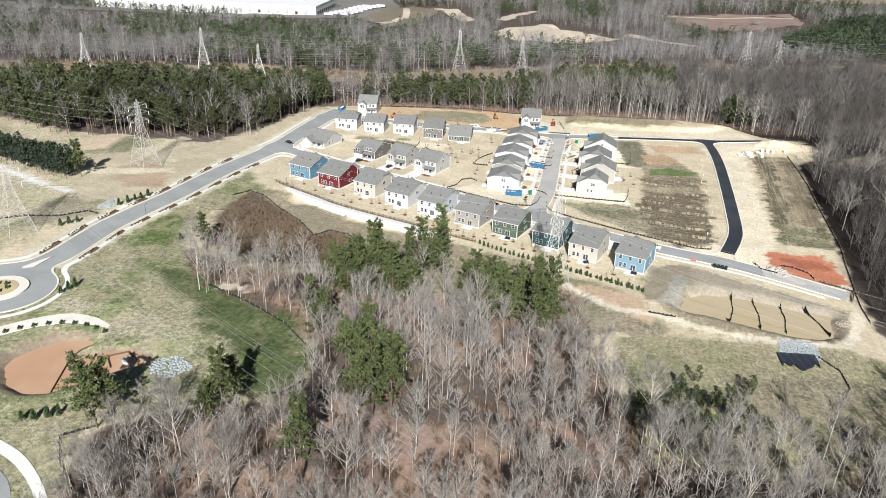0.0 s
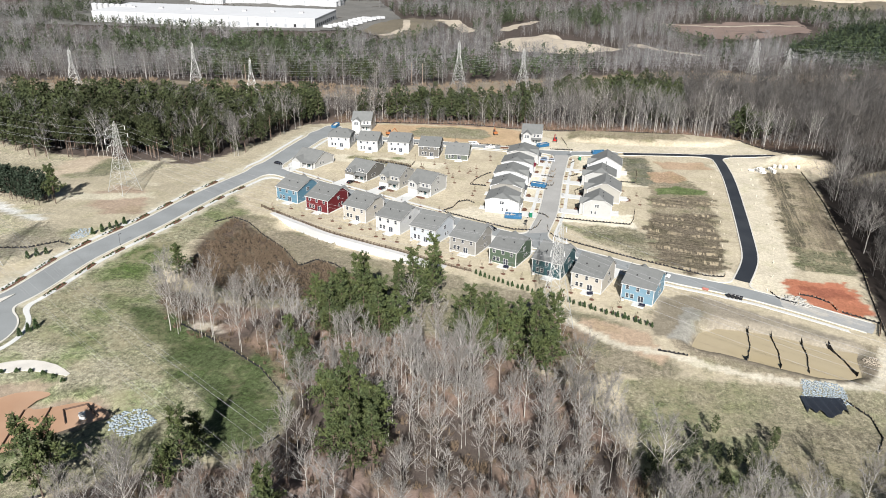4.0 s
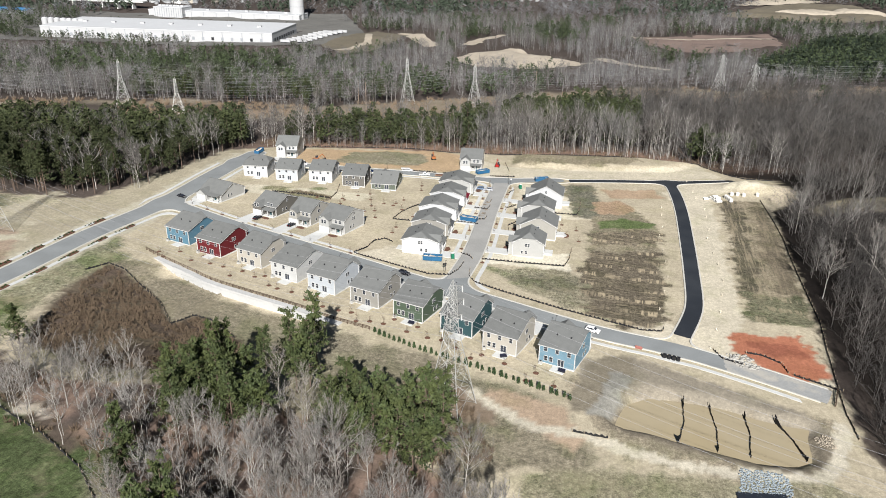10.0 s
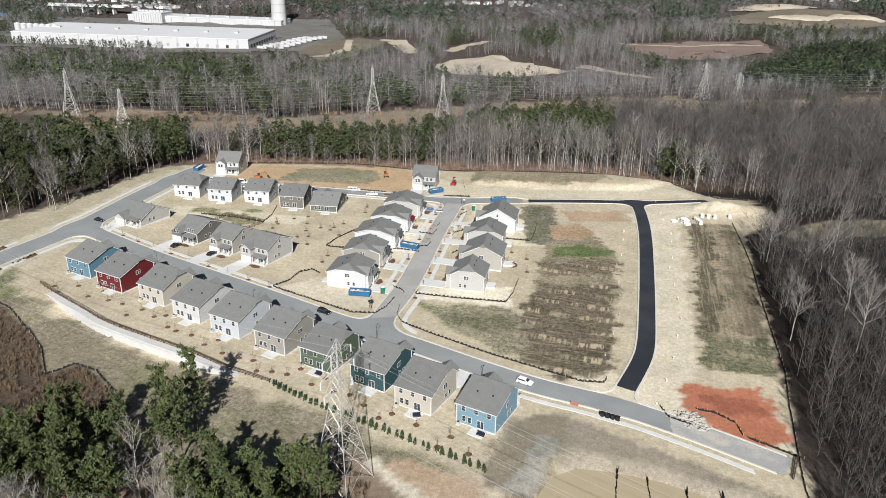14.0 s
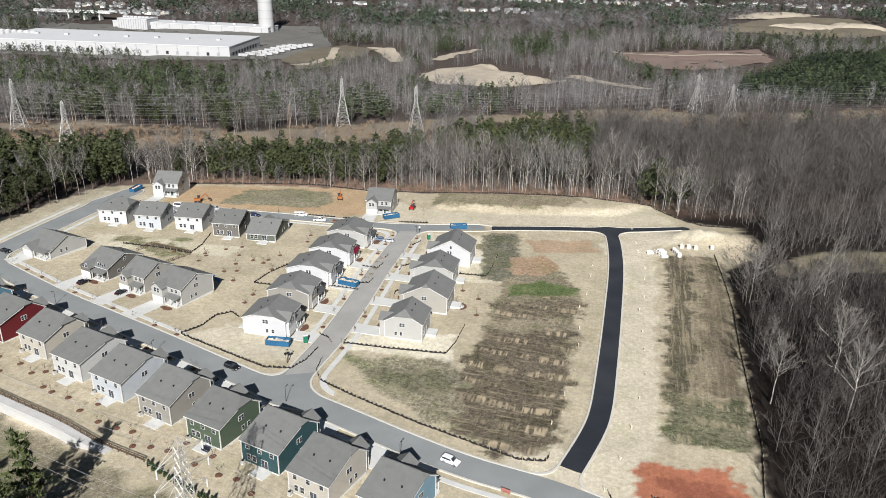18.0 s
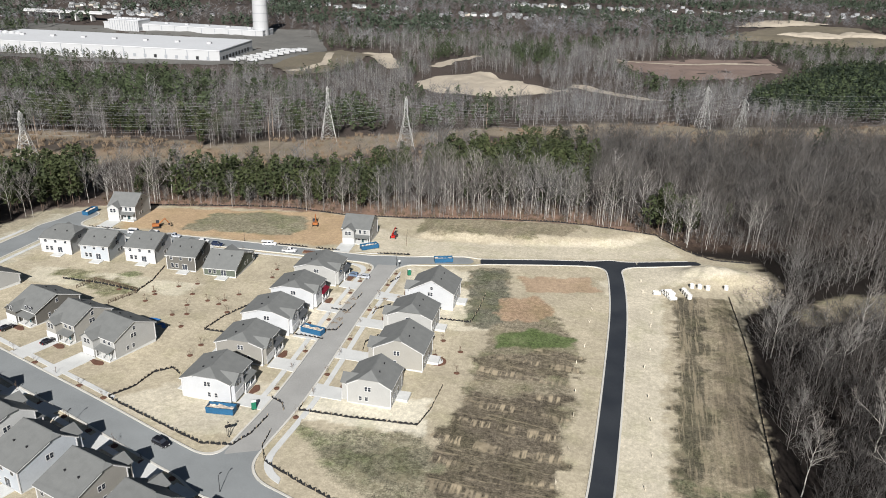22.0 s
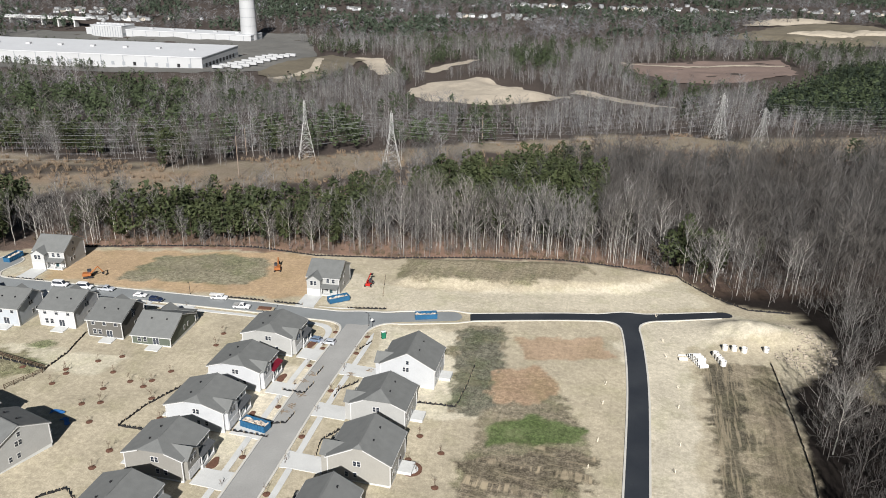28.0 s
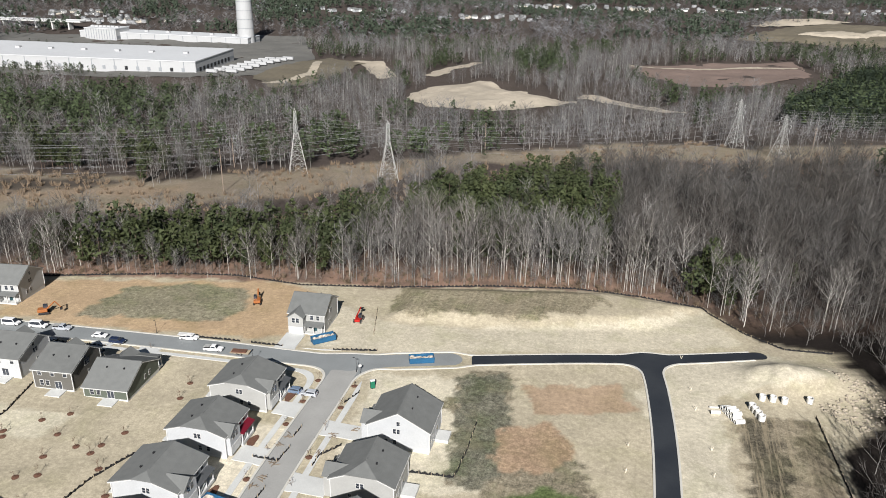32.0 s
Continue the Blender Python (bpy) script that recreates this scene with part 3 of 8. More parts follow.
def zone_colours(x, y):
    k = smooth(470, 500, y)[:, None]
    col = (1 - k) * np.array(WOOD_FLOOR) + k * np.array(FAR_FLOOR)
    # Floor of the east wood: deep tree shade painted into the ground colour.
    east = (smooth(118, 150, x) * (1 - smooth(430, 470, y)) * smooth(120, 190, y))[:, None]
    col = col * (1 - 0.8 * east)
    # Shadow under the dense trees at the south, put in as darker ground colour.
    understory_shade = (smooth(22, 44, x) * (1 - smooth(150, 172, y)))[:, None]
    col = col * (1 - 0.45 * understory_shade)
    edge = ((1 - smooth(8, 40, polygon_distance(x, y, CLEARINGS["estate"]) + (rough_noise(x, y, 8, 33) - 0.5) * 22)) * smooth(430, 445, y) * smooth(-90, -50, x) * (1 - 0.5 * smooth(140, 160, x)) * (0.45 + 0.55 * smooth(0.35, 0.6, rough_noise(x, y, 5, 34))))[:, None]
    col = col * (1 - edge) + edge * np.array((0.25, 0.152, 0.103))
    w = (smooth(0.42, 0.56, rough_noise(x, y, 17, 31)) * (y < 260) * (1 - smooth(28, 52, x)))[:, None]
    col = col * (1 - w) + w * np.array(LITTER)
    marks = np.zeros((len(x), 3))
    for i, (c, outline, soft, ragged, *kinds) in enumerate(ZONES):
        d = polygon_distance(x, y, outline) + (rough_noise(x, y, ragged, 40 + i) - 0.5) * ragged * 1.1 + (rough_noise(x, y, 2.6, 240 + i) - 0.5) * 2.4
        soft = soft * 0.5
        if len(kinds) > 1 or c == (0.36, 0.135, 0.075):  # edges torn along the furrows
            d = d + (rough_noise((x * 0.97 - y * 0.23) * 0.3, (x * 0.23 + y * 0.97) * 1.5, 5, 140 + i) - 0.5) * 8
            soft = 0.7
        w = (1 - smooth(-soft, soft, d))[:, None]
        patch = 1.0 + 0.35 * (rough_noise(x, y, 9, 80 + i) - 0.5)[:, None]
        col = col * (1 - w) + w * np.array(c) * patch
        marks = marks * (1 - w) + w * np.array((kinds + [0, 0, 0])[:3])
    return col * np.array((0.925, 1.0, 1.10)), marks


def build_ground():
    gx = np.unique(np.concatenate([np.linspace(-7000, -1000, 13), np.linspace(-1000, -270, 30), np.arange(-270, -133, 4.0), np.arange(-130, -42, 2.0), np.arange(-40, 60, 1.35), np.arange(60.5, 172, 0.8), np.arange(174, 261, 4.0), np.linspace(262, 1000, 30), np.linspace(1000, 7000, 13)]))
    gy = np.unique(np.concatenate([np.linspace(-1500, -150, 9), np.arange(-130, 60, 9.0), np.arange(60, 130, 3.0), np.arange(130, 240, 1.35), np.arange(240.5, 405, 0.9), np.arange(405.5, 462, 1.25), np.arange(464, 480, 4.0), np.arange(481, 760, 9.0), np.linspace(765, 1700, 60), np.linspace(1750, 9000, 25)]))
    x, y = [a.ravel() for a in np.meshgrid(gx, gy)]
    z = land(x, y)
    nx, ny = len(gx), len(gy)
    i = np.arange(nx * ny).reshape(ny, nx)
    quads = np.stack([i[:-1, :-1], i[:-1, 1:], i[1:, 1:], i[1:, :-1]], -1).reshape(-1, 4)
    me = bpy.data.meshes.new("ground")
    me.vertices.add(len(x))
    me.vertices.foreach_set("co", np.stack([x, y, z], 1).ravel())
    me.loops.add(quads.size)
    me.loops.foreach_set("vertex_index", quads.ravel())
    me.polygons.add(len(quads))
    me.polygons.foreach_set("loop_start", np.arange(len(quads)) * 4)
    me.polygons.foreach_set("use_smooth", np.ones(len(quads), bool))
    me.update(calc_edges=True)
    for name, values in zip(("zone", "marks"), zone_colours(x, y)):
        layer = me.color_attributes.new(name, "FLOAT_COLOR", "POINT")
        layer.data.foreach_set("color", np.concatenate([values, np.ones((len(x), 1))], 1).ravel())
    me.materials.append(EARTH)
    tagged(new("ground", me), "sandy cleared building land with dormant grass and leaf litter", "ground", kind="structure")


build_ground()

# ---- roads, kerbs and pavements ----
COLLECTOR = curve_through([(-150, 196), (-128, 208), (-120, 242), (-110, 272), (-100, 309), (-87, 347), (-79, 388), (-70, 432)])
SOUTH_STREET = curve_through([(-86, 348), (-54, 326), (-30, 311.5), (-8, 298.5), (19, 282), (40, 270.5), (62, 257.5), (76, 250.5), (93, 244), (109, 235), (127, 223)])
SIDE_STREET = curve_through([(30, 276), (32, 287), (38, 312), (45, 356), (50, 383), (53.5, 402)])
NORTH_STREET = curve_through([(-74, 415), (-35, 412), (-7, 409.5), (21, 406.5), (39, 404), (53, 403), (66, 405.5), (80, 408)])
NEW_CROSS = curve_through([(66, 404.5), (90, 408.7), (115, 412.5), (140, 415), (167, 418.5)])
NEW_ROAD = curve_through([(135.3, 414), (133.5, 395), (129, 368), (120, 327), (113, 297), (108, 277), (104, 266), (97, 252), (93, 245)])


def blend(a, b, k):
    """Union of two distance fields with rounded inner corners."""
    h = np.clip(0.5 + 0.5 * (b - a) / k, 0, 1)
    return b * (1 - h) + a * h - k * h * (1 - h)


def road_end(x, y):
    """Above zero past the end of the south street."""
    return (x - 127) * 0.83 - (y - 222.5) * 0.55


def old_roads(x, y):
    d = line_distance(x, y, COLLECTOR)[0] - 4.6
    ring = np.abs(np.hypot(x + 131, y - 191) - 11.5) - 3.6
    d = blend(d, ring, 5)
    d = blend(d, np.maximum(line_distance(x, y, SOUTH_STREET)[0] - 3.7, road_end(x, y)), 7)
    d = blend(d, line_distance(x, y, SIDE_STREET)[0] - 3.5, 7)
    return blend(d, line_distance(x, y, NORTH_STREET)[0] - 3.5, 7)


def all_roads(x, y):
    d = blend(line_distance(x, y, NEW_ROAD)[0] - 2.5, line_distance(x, y, NEW_CROSS)[0] - 2.5, 7)
    return blend(old_roads(x, y), d, 5)


def is_new(x, y):
    """Below zero on the freshly laid part."""
    return np.maximum(np.maximum(86 - x, 68.5 - x), (-(x - 97) * 0.5 - (y - 252) * 0.87))


def banded(name, field, low, high, lift, mat, label, category, bounds, step=1.0, skirt=0.0, keep=None):
    """The part of the ground where low < field < high, as a sheet that lies lift above it."""
    x0, x1, y0, y1 = bounds
    xs, ys = np.arange(x0, x1 + step, step), np.arange(y0, y1 + step, step)
    gx, gy = np.meshgrid(xs, ys)
    f = field(gx, gy)
    verts, faces, seen = [], [], {}

    def vert(p):
        key = (round(p[0], 3), round(p[1], 3))
        if key not in seen:
            seen[key] = len(verts)
            verts.append(key)
        return seen[key]

    def cut(poly, level, sign):
        out = []
        for a, b in zip(poly, poly[1:] + poly[:1]):
            da, db = sign * (a[2] - level), sign * (b[2] - level)
            if da <= 0:
                out.append(a)
            if (da < 0 < db) or (db < 0 < da):
                t = da / (da - db)
                out.append(tuple(a[i] + t * (b[i] - a[i]) for i in range(3)))
        return out

    lo = np.minimum.reduce([f[:-1, :-1], f[1:, :-1], f[:-1, 1:], f[1:, 1:]])
    hi = np.maximum.reduce([f[:-1, :-1], f[1:, :-1], f[:-1, 1:], f[1:, 1:]])
    for j, i in zip(*np.nonzero((lo < high) & (hi > low))):
        c = [(xs[i], ys[j], f[j, i]), (xs[i + 1], ys[j], f[j, i + 1]), (xs[i + 1], ys[j + 1], f[j + 1, i + 1]), (xs[i], ys[j + 1], f[j + 1, i])]
        if keep and not keep(xs[i], ys[j]):
            continue
        for tri in ((c[0], c[1], c[2]), (c[0], c[2], c[3])):
            poly = cut(list(tri), high, 1)
            if len(poly) > 2:
                poly = cut(poly, low, -1)
            if len(poly) > 2:
                ids = list(dict.fromkeys(vert(p) for p in poly))
                if len(ids) > 2:
                    faces.append(ids)
    if not verts:
        return None
    v = np.array(verts)
    z = land(v[:, 0], v[:, 1]) + lift
    pts = np.column_stack([v, z])
    if skirt:
        used = {}
        for fc in faces:
            for a, b in zip(fc, fc[1:] + fc[:1]):
                used[(a, b)] = used.get((a, b), 0) + 1
        rim = [(a, b) for a, b in used if (b, a) not in used]
        n = len(pts)
        pts = np.concatenate([pts, pts - np.array((0, 0, skirt))])
        faces += [(b, a, a + n, b + n) for a, b in rim]
    return tagged(mesh_object(name, pts, faces, mat), label, category, kind="structure")


SITE = (-150, 172, 172, 440)
banded("road_old", lambda x, y: np.maximum(old_roads(x, y), -is_new(x, y)), -99, 0, 0.10, ASPHALT_OLD, "weathered grey asphalt residential streets", "road", SITE, 1.0)
banded("road_side", lambda x, y: np.maximum(np.maximum(line_distance(x, y, SIDE_STREET)[0] - 3.4, 285.5 - y + 0.3 * (x - 31)), y - 398 - 2 * rough_noise(x, y, 3, 44)), -99, 0, 0.106, ASPHALT_DUSTY, "sand-dusted asphalt of the side street", "road", (24, 66, 278, 404), 0.8)
banded("road_worn", lambda x, y: np.maximum(np.maximum(line_distance(x, y, SOUTH_STREET)[0] - 3.55, road_end(x, y)), 101 - x + 6 * rough_noise(x, y, 5, 45)), -99, 0, 0.108, ASPHALT_WORN, "pale sand-scoured asphalt at the street's end", "road", (92, 134, 214, 250), 0.8)
banded("road_new", lambda x, y: np.maximum(all_roads(x, y), is_new(x, y)), -99, 0, 0.115, ASPHALT_NEW, "freshly laid black asphalt street", "road", (60, 172, 238, 426), 0.8)
banded("kerb", all_roads, 0.02, 0.5, 0.22, KERB, "pale concrete kerb along the streets", "kerb", SITE, 0.8, 0.3,
       keep=lambda x, y: not (x > 118 and y < 235 and road_end(x, y) > -1.5) and not (x > 165 and 412 < y < 426) and not (x < -144))

# ---- houses ----
SIDING = {k: material(k + " lap siding", c, 0.65, grain=3, blotch=0.4, vary=0.1, bump=0.15) for k, c in {
    "pale blue": (0.07, 0.15, 0.205), "red": (0.095, 0.011, 0.014), "cream": (0.335, 0.315, 0.275), "white": (0.385, 0.39, 0.385),
    "blue white": (0.345, 0.37, 0.395), "grey": (0.215, 0.207, 0.187), "green": (0.058, 0.082, 0.056), "dark teal": (0.022, 0.055, 0.062),
    "light blue": (0.125, 0.21, 0.265), "light grey": (0.31, 0.31, 0.298), "dark grey": (0.105, 0.10, 0.09), "dark green": (0.085, 0.098, 0.078),
    "stone grey": (0.275, 0.266, 0.24), "wrap white": (0.40, 0.41, 0.42)}.items()}
GARAGE = material("white garage door", (0.52, 0.52, 0.51), 0.5, grain=3, vary=0.06, bump=0.05)
METAL_ROOF = material("dark metal porch roof", (0.10, 0.105, 0.11), 0.5, 0.3, grain=3, vary=0.15)
RED_AWNING = material("red metal porch roof", (0.17, 0.012, 0.025), 0.5, 0.2, grain=3, vary=0.15)


def gable_roof(bm, x0, x1, y0, y1, z, rise, over=0.4, clip0=0.0, clip1=0.0, thick=0.18, axis="x", shift=0.0):
    """A solid double-pitch roof with its ridge along the axis; clip: how much of each end is hipped (0 gable, 1 full hip)."""
    if axis == "y":
        x0, x1, y0, y1 = y0, y1, x0, x1
    half, mid = (y1 - y0) / 2, (y0 + y1) / 2 + shift
    lo, hi = mid - y0, y1 - mid

    def at(x, y, h):
        return (x, y, h) if axis == "x" else (y, x, h)

    def end(x, sign, clip):
        top, e = z + rise - clip * rise, clip * half
        return [(x + sign * over, y0 - over, z - over * rise / lo), (x + sign * over, mid - clip * lo, top), (x + sign * over, mid + clip * hi, top), (x + sign * over, y1 + over, z - over * rise / hi)], (x - sign * (e - over) if clip else x + sign * over, mid, z + rise)

    a, ra = end(x0, -1, clip0)
    b, rb = end(x1, 1, clip1)
    sides = []
    low = [a[0], b[0]] + ([b[1]] if clip1 else []) + [rb, ra] + ([a[1]] if clip0 else [])
    sides.append(low)
    high = [b[3], a[3]] + ([a[2]] if clip0 else []) + [ra, rb] + ([b[2]] if clip1 else [])
    sides.append(high)
    if clip0:
        sides.append([a[2], a[1], ra])
    if clip1:
        sides.append([b[1], b[2], rb])
    for s in sides:
        prism(bm, [at(*p) for p in s], (0, 0, -thick))
    return bm


def gable_walls(bm, x0, x1, y0, y1, z0, z, rise, clip0=0.0, clip1=0.0, axis="x", shift=0.0):
    """The walled body under such a roof."""
    if axis == "y":
        x0, x1, y0, y1 = y0, y1, x0, x1
    mid = (y0 + y1) / 2 + shift
    lo, hi = mid - y0, y1 - mid

    def at(x, y, h):
        return (x, y, h) if axis == "x" else (y, x, h)

    def profile(x, clip):
        top = z + rise * (1 - clip) - 0.1
        pts = [(x, y0, z0), (x, y1, z0), (x, y1, z - 0.1), (x, mid + clip * hi, top), (x, mid - clip * lo, top), (x, y0, z - 0.1)]
        return [bm.verts.new(at(*p)) for p in pts]

    a, b = profile(x0, clip0), profile(x1, clip1)
    bm.faces.new(a)
    bm.faces.new(b[::-1])
    for i in range(6):
        j = (i + 1) % 6
        bm.faces.new((a[j], a[i], b[i], b[j]))
    bmesh.ops.remove_doubles(bm, verts=bm.verts, dist=0.001)
    return bm


def window(parent, wall, u, z, w=0.9, h=1.4, off=0.0):
    """A white-framed window on a wall: (side, plane); two glass panes."""
    side, plane = wall

    def slab(a0, a1, h0, h1, d0, d1):
        if side in "+x -x".split():
            s = 1 if side == "+x" else -1
            return boxed(min(plane + s * d0, plane + s * d1), a0, h0, max(plane + s * d0, plane + s * d1), a1, h1)
        s = 1 if side == "+y" else -1
        return boxed(a0, min(plane + s * d0, plane + s * d1), h0, a1, max(plane + s * d0, plane + s * d1), h1)

    f = part("window", slab(u - w / 2 - 0.1, u + w / 2 + 0.1, z - 0.1, z + h + 0.12, -0.05, 0.04), WHITE_TRIM, parent, "white window frame")
    part("pane", slab(u - w / 2, u + w / 2, z + h / 2 + 0.03, z + h, 0.0, 0.055), GLASS, f)
    part("pane", slab(u - w / 2, u + w / 2, z, z + h / 2 - 0.03, 0.0, 0.055), GLASS, f)
    return f


def house(corner, heading, signs, w, d, colour, label, eave=5.7, rise=3.0, clip=(0, 0), porch="left", gable_at=None, one_floor=False,
          rear=True, wing=0.0, porch_roof=None, group="", trim=True, bare_front=False, lean=0.0, porch_deep=1.9):
    """A detached house, its ridge moved towards the street by lean. Local x runs along the street front, +y faces the street. corner: a ground corner, signs: which one."""
    turn = Matrix.Rotation(radians(heading), 3, "Z")
    c = Vector((*corner, 0)) - turn @ Vector((signs[0] * w / 2, signs[1] * d / 2, 0))
    zs = [float(land(*(c + turn @ Vector((sx * w / 2, sy * d / 2, 0))).xy)) for sx in (-1, 1) for sy in (-1, 1)]
    base = 0.3 * sum(zs) / 4 + 0.7 * max(zs) + 0.08
    t = thing("house", pose(c.x, c.y, base, 0, 0, heading), label, "house", group)
    wall_mat = SIDING[colour]
    if one_floor:
        eave = 3.0
    x0, x1, y0, y1 = -w / 2, w / 2, -d / 2, d / 2
    part("foundation", boxed(x0 + 0.05, y0 + 0.05, -1.2, x1 - 0.05, y1 - 0.05, 0.25), CONCRETE, t, "grey concrete footing")
    body = part("wall", gable_walls(bmesh.new(), x0, x1, y0, y1, 0.2, eave, rise, *clip, shift=lean), wall_mat, t)
    roof = part("roof", gable_roof(bmesh.new(), x0, x1, y0, y1, eave, rise, 0.4, *clip, shift=lean), SHINGLE, t, "grey asphalt shingle roof")
    part("ridge_cap", boxed(x0 + (clip[0] * d / 2 if clip[0] else -0.38), lean - 0.14, eave + rise - 0.03, x1 - (clip[1] * d / 2 if clip[1] else -0.38), lean + 0.14, eave + rise + 0.05), SHINGLE, roof)
    for vx in (-w * 0.18, w * 0.22):
        vy = -d * 0.16
        vz = eave + rise * (vy - y0) / (d / 2 + lean)
        part("roof_vent", boxed(vx - 0.15, vy - 0.15, vz - 0.1, vx + 0.15, vy + 0.15, vz + 0.35), DARK, roof, "dark roof vent")
    if trim:
        for sx in (x0, x1):
            for sy in (y0, y1):
                part("corner_board", boxed(sx - 0.1, sy - 0.1, 0.2, sx + 0.1, sy + 0.1, eave - 0.12), WHITE_TRIM, t)
        for sx, k in ((x0, clip[0]), (x1, clip[1])):
            s = -1 if sx < 0 else 1
            for sy in (-1, 1):
                bm = bmesh.new()
                run = d / 2 - sy * lean
                e0, e1 = sy * (d / 2 + 0.42), lean + sy * k * run
                h0, h1 = eave - 0.42 * rise / run - 0.2, eave + rise * (1 - k) - 0.2
                prism(bm, [(sx + s * 0.41, e0, h0), (sx + s * 0.41, e1, h1), (sx + s * 0.41, e1, h1 - 0.22), (sx + s * 0.41, e0, h0 - 0.22)], (-s * 0.06, 0, 0))
                part("rake_board", bm, WHITE_TRIM, t)
        for sy in (-1, 1):
            h0 = eave - 0.4 * rise / (d / 2 - sy * lean)
            yy = sy * (d / 2 + 0.42)
            part("gutter", boxed(x0 - 0.4, yy - 0.06, h0 - 0.28, x1 + 0.4, yy + 0.06, h0 - 0.1), WHITE_TRIM, t)
    # rear windows and back door
    floors = (0.95,) if one_floor or eave < 5.2 else (0.95, 3.75)
    rear_w = ("-y", y0)
    if rear:
        for f in floors:
            for u in (-0.33, 0.0, 0.33) if f > 2 else (-0.31, -0.16):
                window(t, rear_w, u * w, f, 0.9, 1.4)
        door = part("back_door", boxed(0.12 * w - 0.9, y0 - 0.04, 0.25, 0.12 * w + 0.9, y0 + 0.05, 2.35), WHITE_TRIM, t, "white sliding patio door")
        part("pane", boxed(0.12 * w - 0.8, y0 - 0.06, 0.35, 0.12 * w - 0.05, y0, 2.25), GLASS, door)
        part("pane", boxed(0.12 * w + 0.05, y0 - 0.06, 0.35, 0.12 * w + 0.8, y0, 2.25), GLASS, door)
        part("patio", boxed(0.12 * w - 2.0, y0 - 3.0, -1.2, 0.12 * w + 1.8, y0 - 0.02, 0.14), CONCRETE, t, "concrete patio slab")
    # side windows
    for s, plane in (("-x", x0), ("+x", x1)):
        if len(floors) > 1:
            for u in (-0.43, 0.43):
                window(t, (s, plane), 0.03 * d + u, floors[1] + 0.15, 0.66, 1.15)
        for u in (0.06, 0.2):
            window(t, (s, plane), u * d, floors[0] + 0.15, 0.7, 1.1)
        if not one_floor and rise > 2.6 and clip == (0, 0):
            window(t, (s, plane), 0.0, eave + 0.3, 0.7, 1.0)
    # street front: garage wing, cross gable, porch
    g = -1 if porch == "right" else 1
    gx0, gx1 = (0.02 * w, x1 - 0.6) if g > 0 else (x0 + 0.6, -0.02 * w)
    out = 1.6 + wing
    front = part("front_wall", gable_walls(bmesh.new(), gx0, gx1, y1 - 1.0, y1 + out, 0.2, eave - 0.25 if not one_floor else 2.95, (gx1 - gx0) * 0.34, axis="y"), wall_mat, t)
    part("front_roof", gable_roof(bmesh.new(), gx0, gx1, y1 - 3.4, y1 + out, eave - 0.22 if not one_floor else 3.0, (gx1 - gx0) * 0.34, 0.3, axis="y"), SHINGLE, t, "grey shingle cross gable")
    fw = ("+y", y1 + out)
    gm = (gx0 + gx1) / 2
    if not bare_front:
        gd = part("garage_door", boxed(gm - 2.2, y1 + out - 0.05, 0.25, gm + 2.2, y1 + out + 0.05, 2.4), GARAGE, t, "white sectional garage door")
        for k in range(3):
            part("panel", boxed(gm - 2.15, y1 + out + 0.02, 0.32 + 0.7 * k, gm + 2.15, y1 + out + 0.08, 0.94 + 0.7 * k), GARAGE, gd)
    if not one_floor:
        window(t, fw, gm - 0.6, 3.7, 0.9, 1.4)
        window(t, fw, gm + 0.6, 3.7, 0.9, 1.4)
    px0, px1 = (x0 + 0.1, 0.02 * w - 0.05) if g > 0 else (-0.02 * w + 0.05, x1 - 0.1)
    part("porch_floor", boxed(px0, y1, -0.4, px1, y1 + porch_deep, 0.3), CONCRETE, t)
    bm = prism(bmesh.new(), [(px0 - 0.2, y1 - 0.05, 3.3), (px0 - 0.2, y1 + porch_deep + 0.3, 2.75), (px0 - 0.2, y1 + porch_deep + 0.3, 2.6), (px0 - 0.2, y1 - 0.05, 3.12)], (px1 - px0 + 0.25, 0, 0))
    part("porch_roof", bm, porch_roof or SHINGLE, t, "low porch roof")
    for u in (px0 + 0.15, (px0 + px1) / 2, px1 - 0.2):
        part("porch_post", boxed(u - 0.1, y1 + porch_deep - 0.25, 0.3, u + 0.1, y1 + porch_deep - 0.05, 2.68), WHITE_TRIM, t)
    pm = (px0 + px1) / 2
    part("front_door", boxed(pm - 0.5, y1 - 0.05, 0.3, pm + 0.5, y1 + 0.05, 2.4), SIDING["dark teal"], t, "dark panelled front door")
    window(t, ("+y", y1), pm + 1.4 * g, 0.95, 0.9, 1.4)
    if not one_floor:
        window(t, ("+y", y1), pm - 0.9, 3.75, 0.9, 1.4)
        window(t, ("+y", y1), pm + 0.9, 3.75, 0.9, 1.4)
    return t, c, turn, gm, y1 + out


ROW = "houses along the south street"
DRIVES = []
SOUTH_ROW = [((-62.5, 302.5), "pale blue", 10.5, 12.5, "pale blue two-storey house with a grey shingle roof"),
             ((-48.8, 293.0), "red", 10.5, 13, "dark red two-storey house with a grey shingle roof"),
             ((-33.3, 285.5), "cream", 10, 12, "cream two-storey house with a grey shingle roof"),
             ((-19.6, 275.6), "white", 10.2, 13.5, "white two-storey house with a grey shingle roof"),
             ((-6.4, 267.8), "blue white", 10.2, 13, "bluish white two-storey house with white trim"),
             ((7.8, 259.8), "grey", 10, 12.5, "taupe grey two-storey house with white trim"),
             ((21.3, 252.0), "green", 9.8, 12.5, "sage green two-storey house with white trim"),
             ((35.5, 244.6), "dark teal", 10, 13, "dark teal two-storey house with white trim"),
             ((47.3, 235.6), "cream", 10, 13, "off-white two-storey house with a grey shingle roof"),
             ((62.2, 229.4), "light blue", 10, 12.5, "light blue two-storey house at the end of the row")]
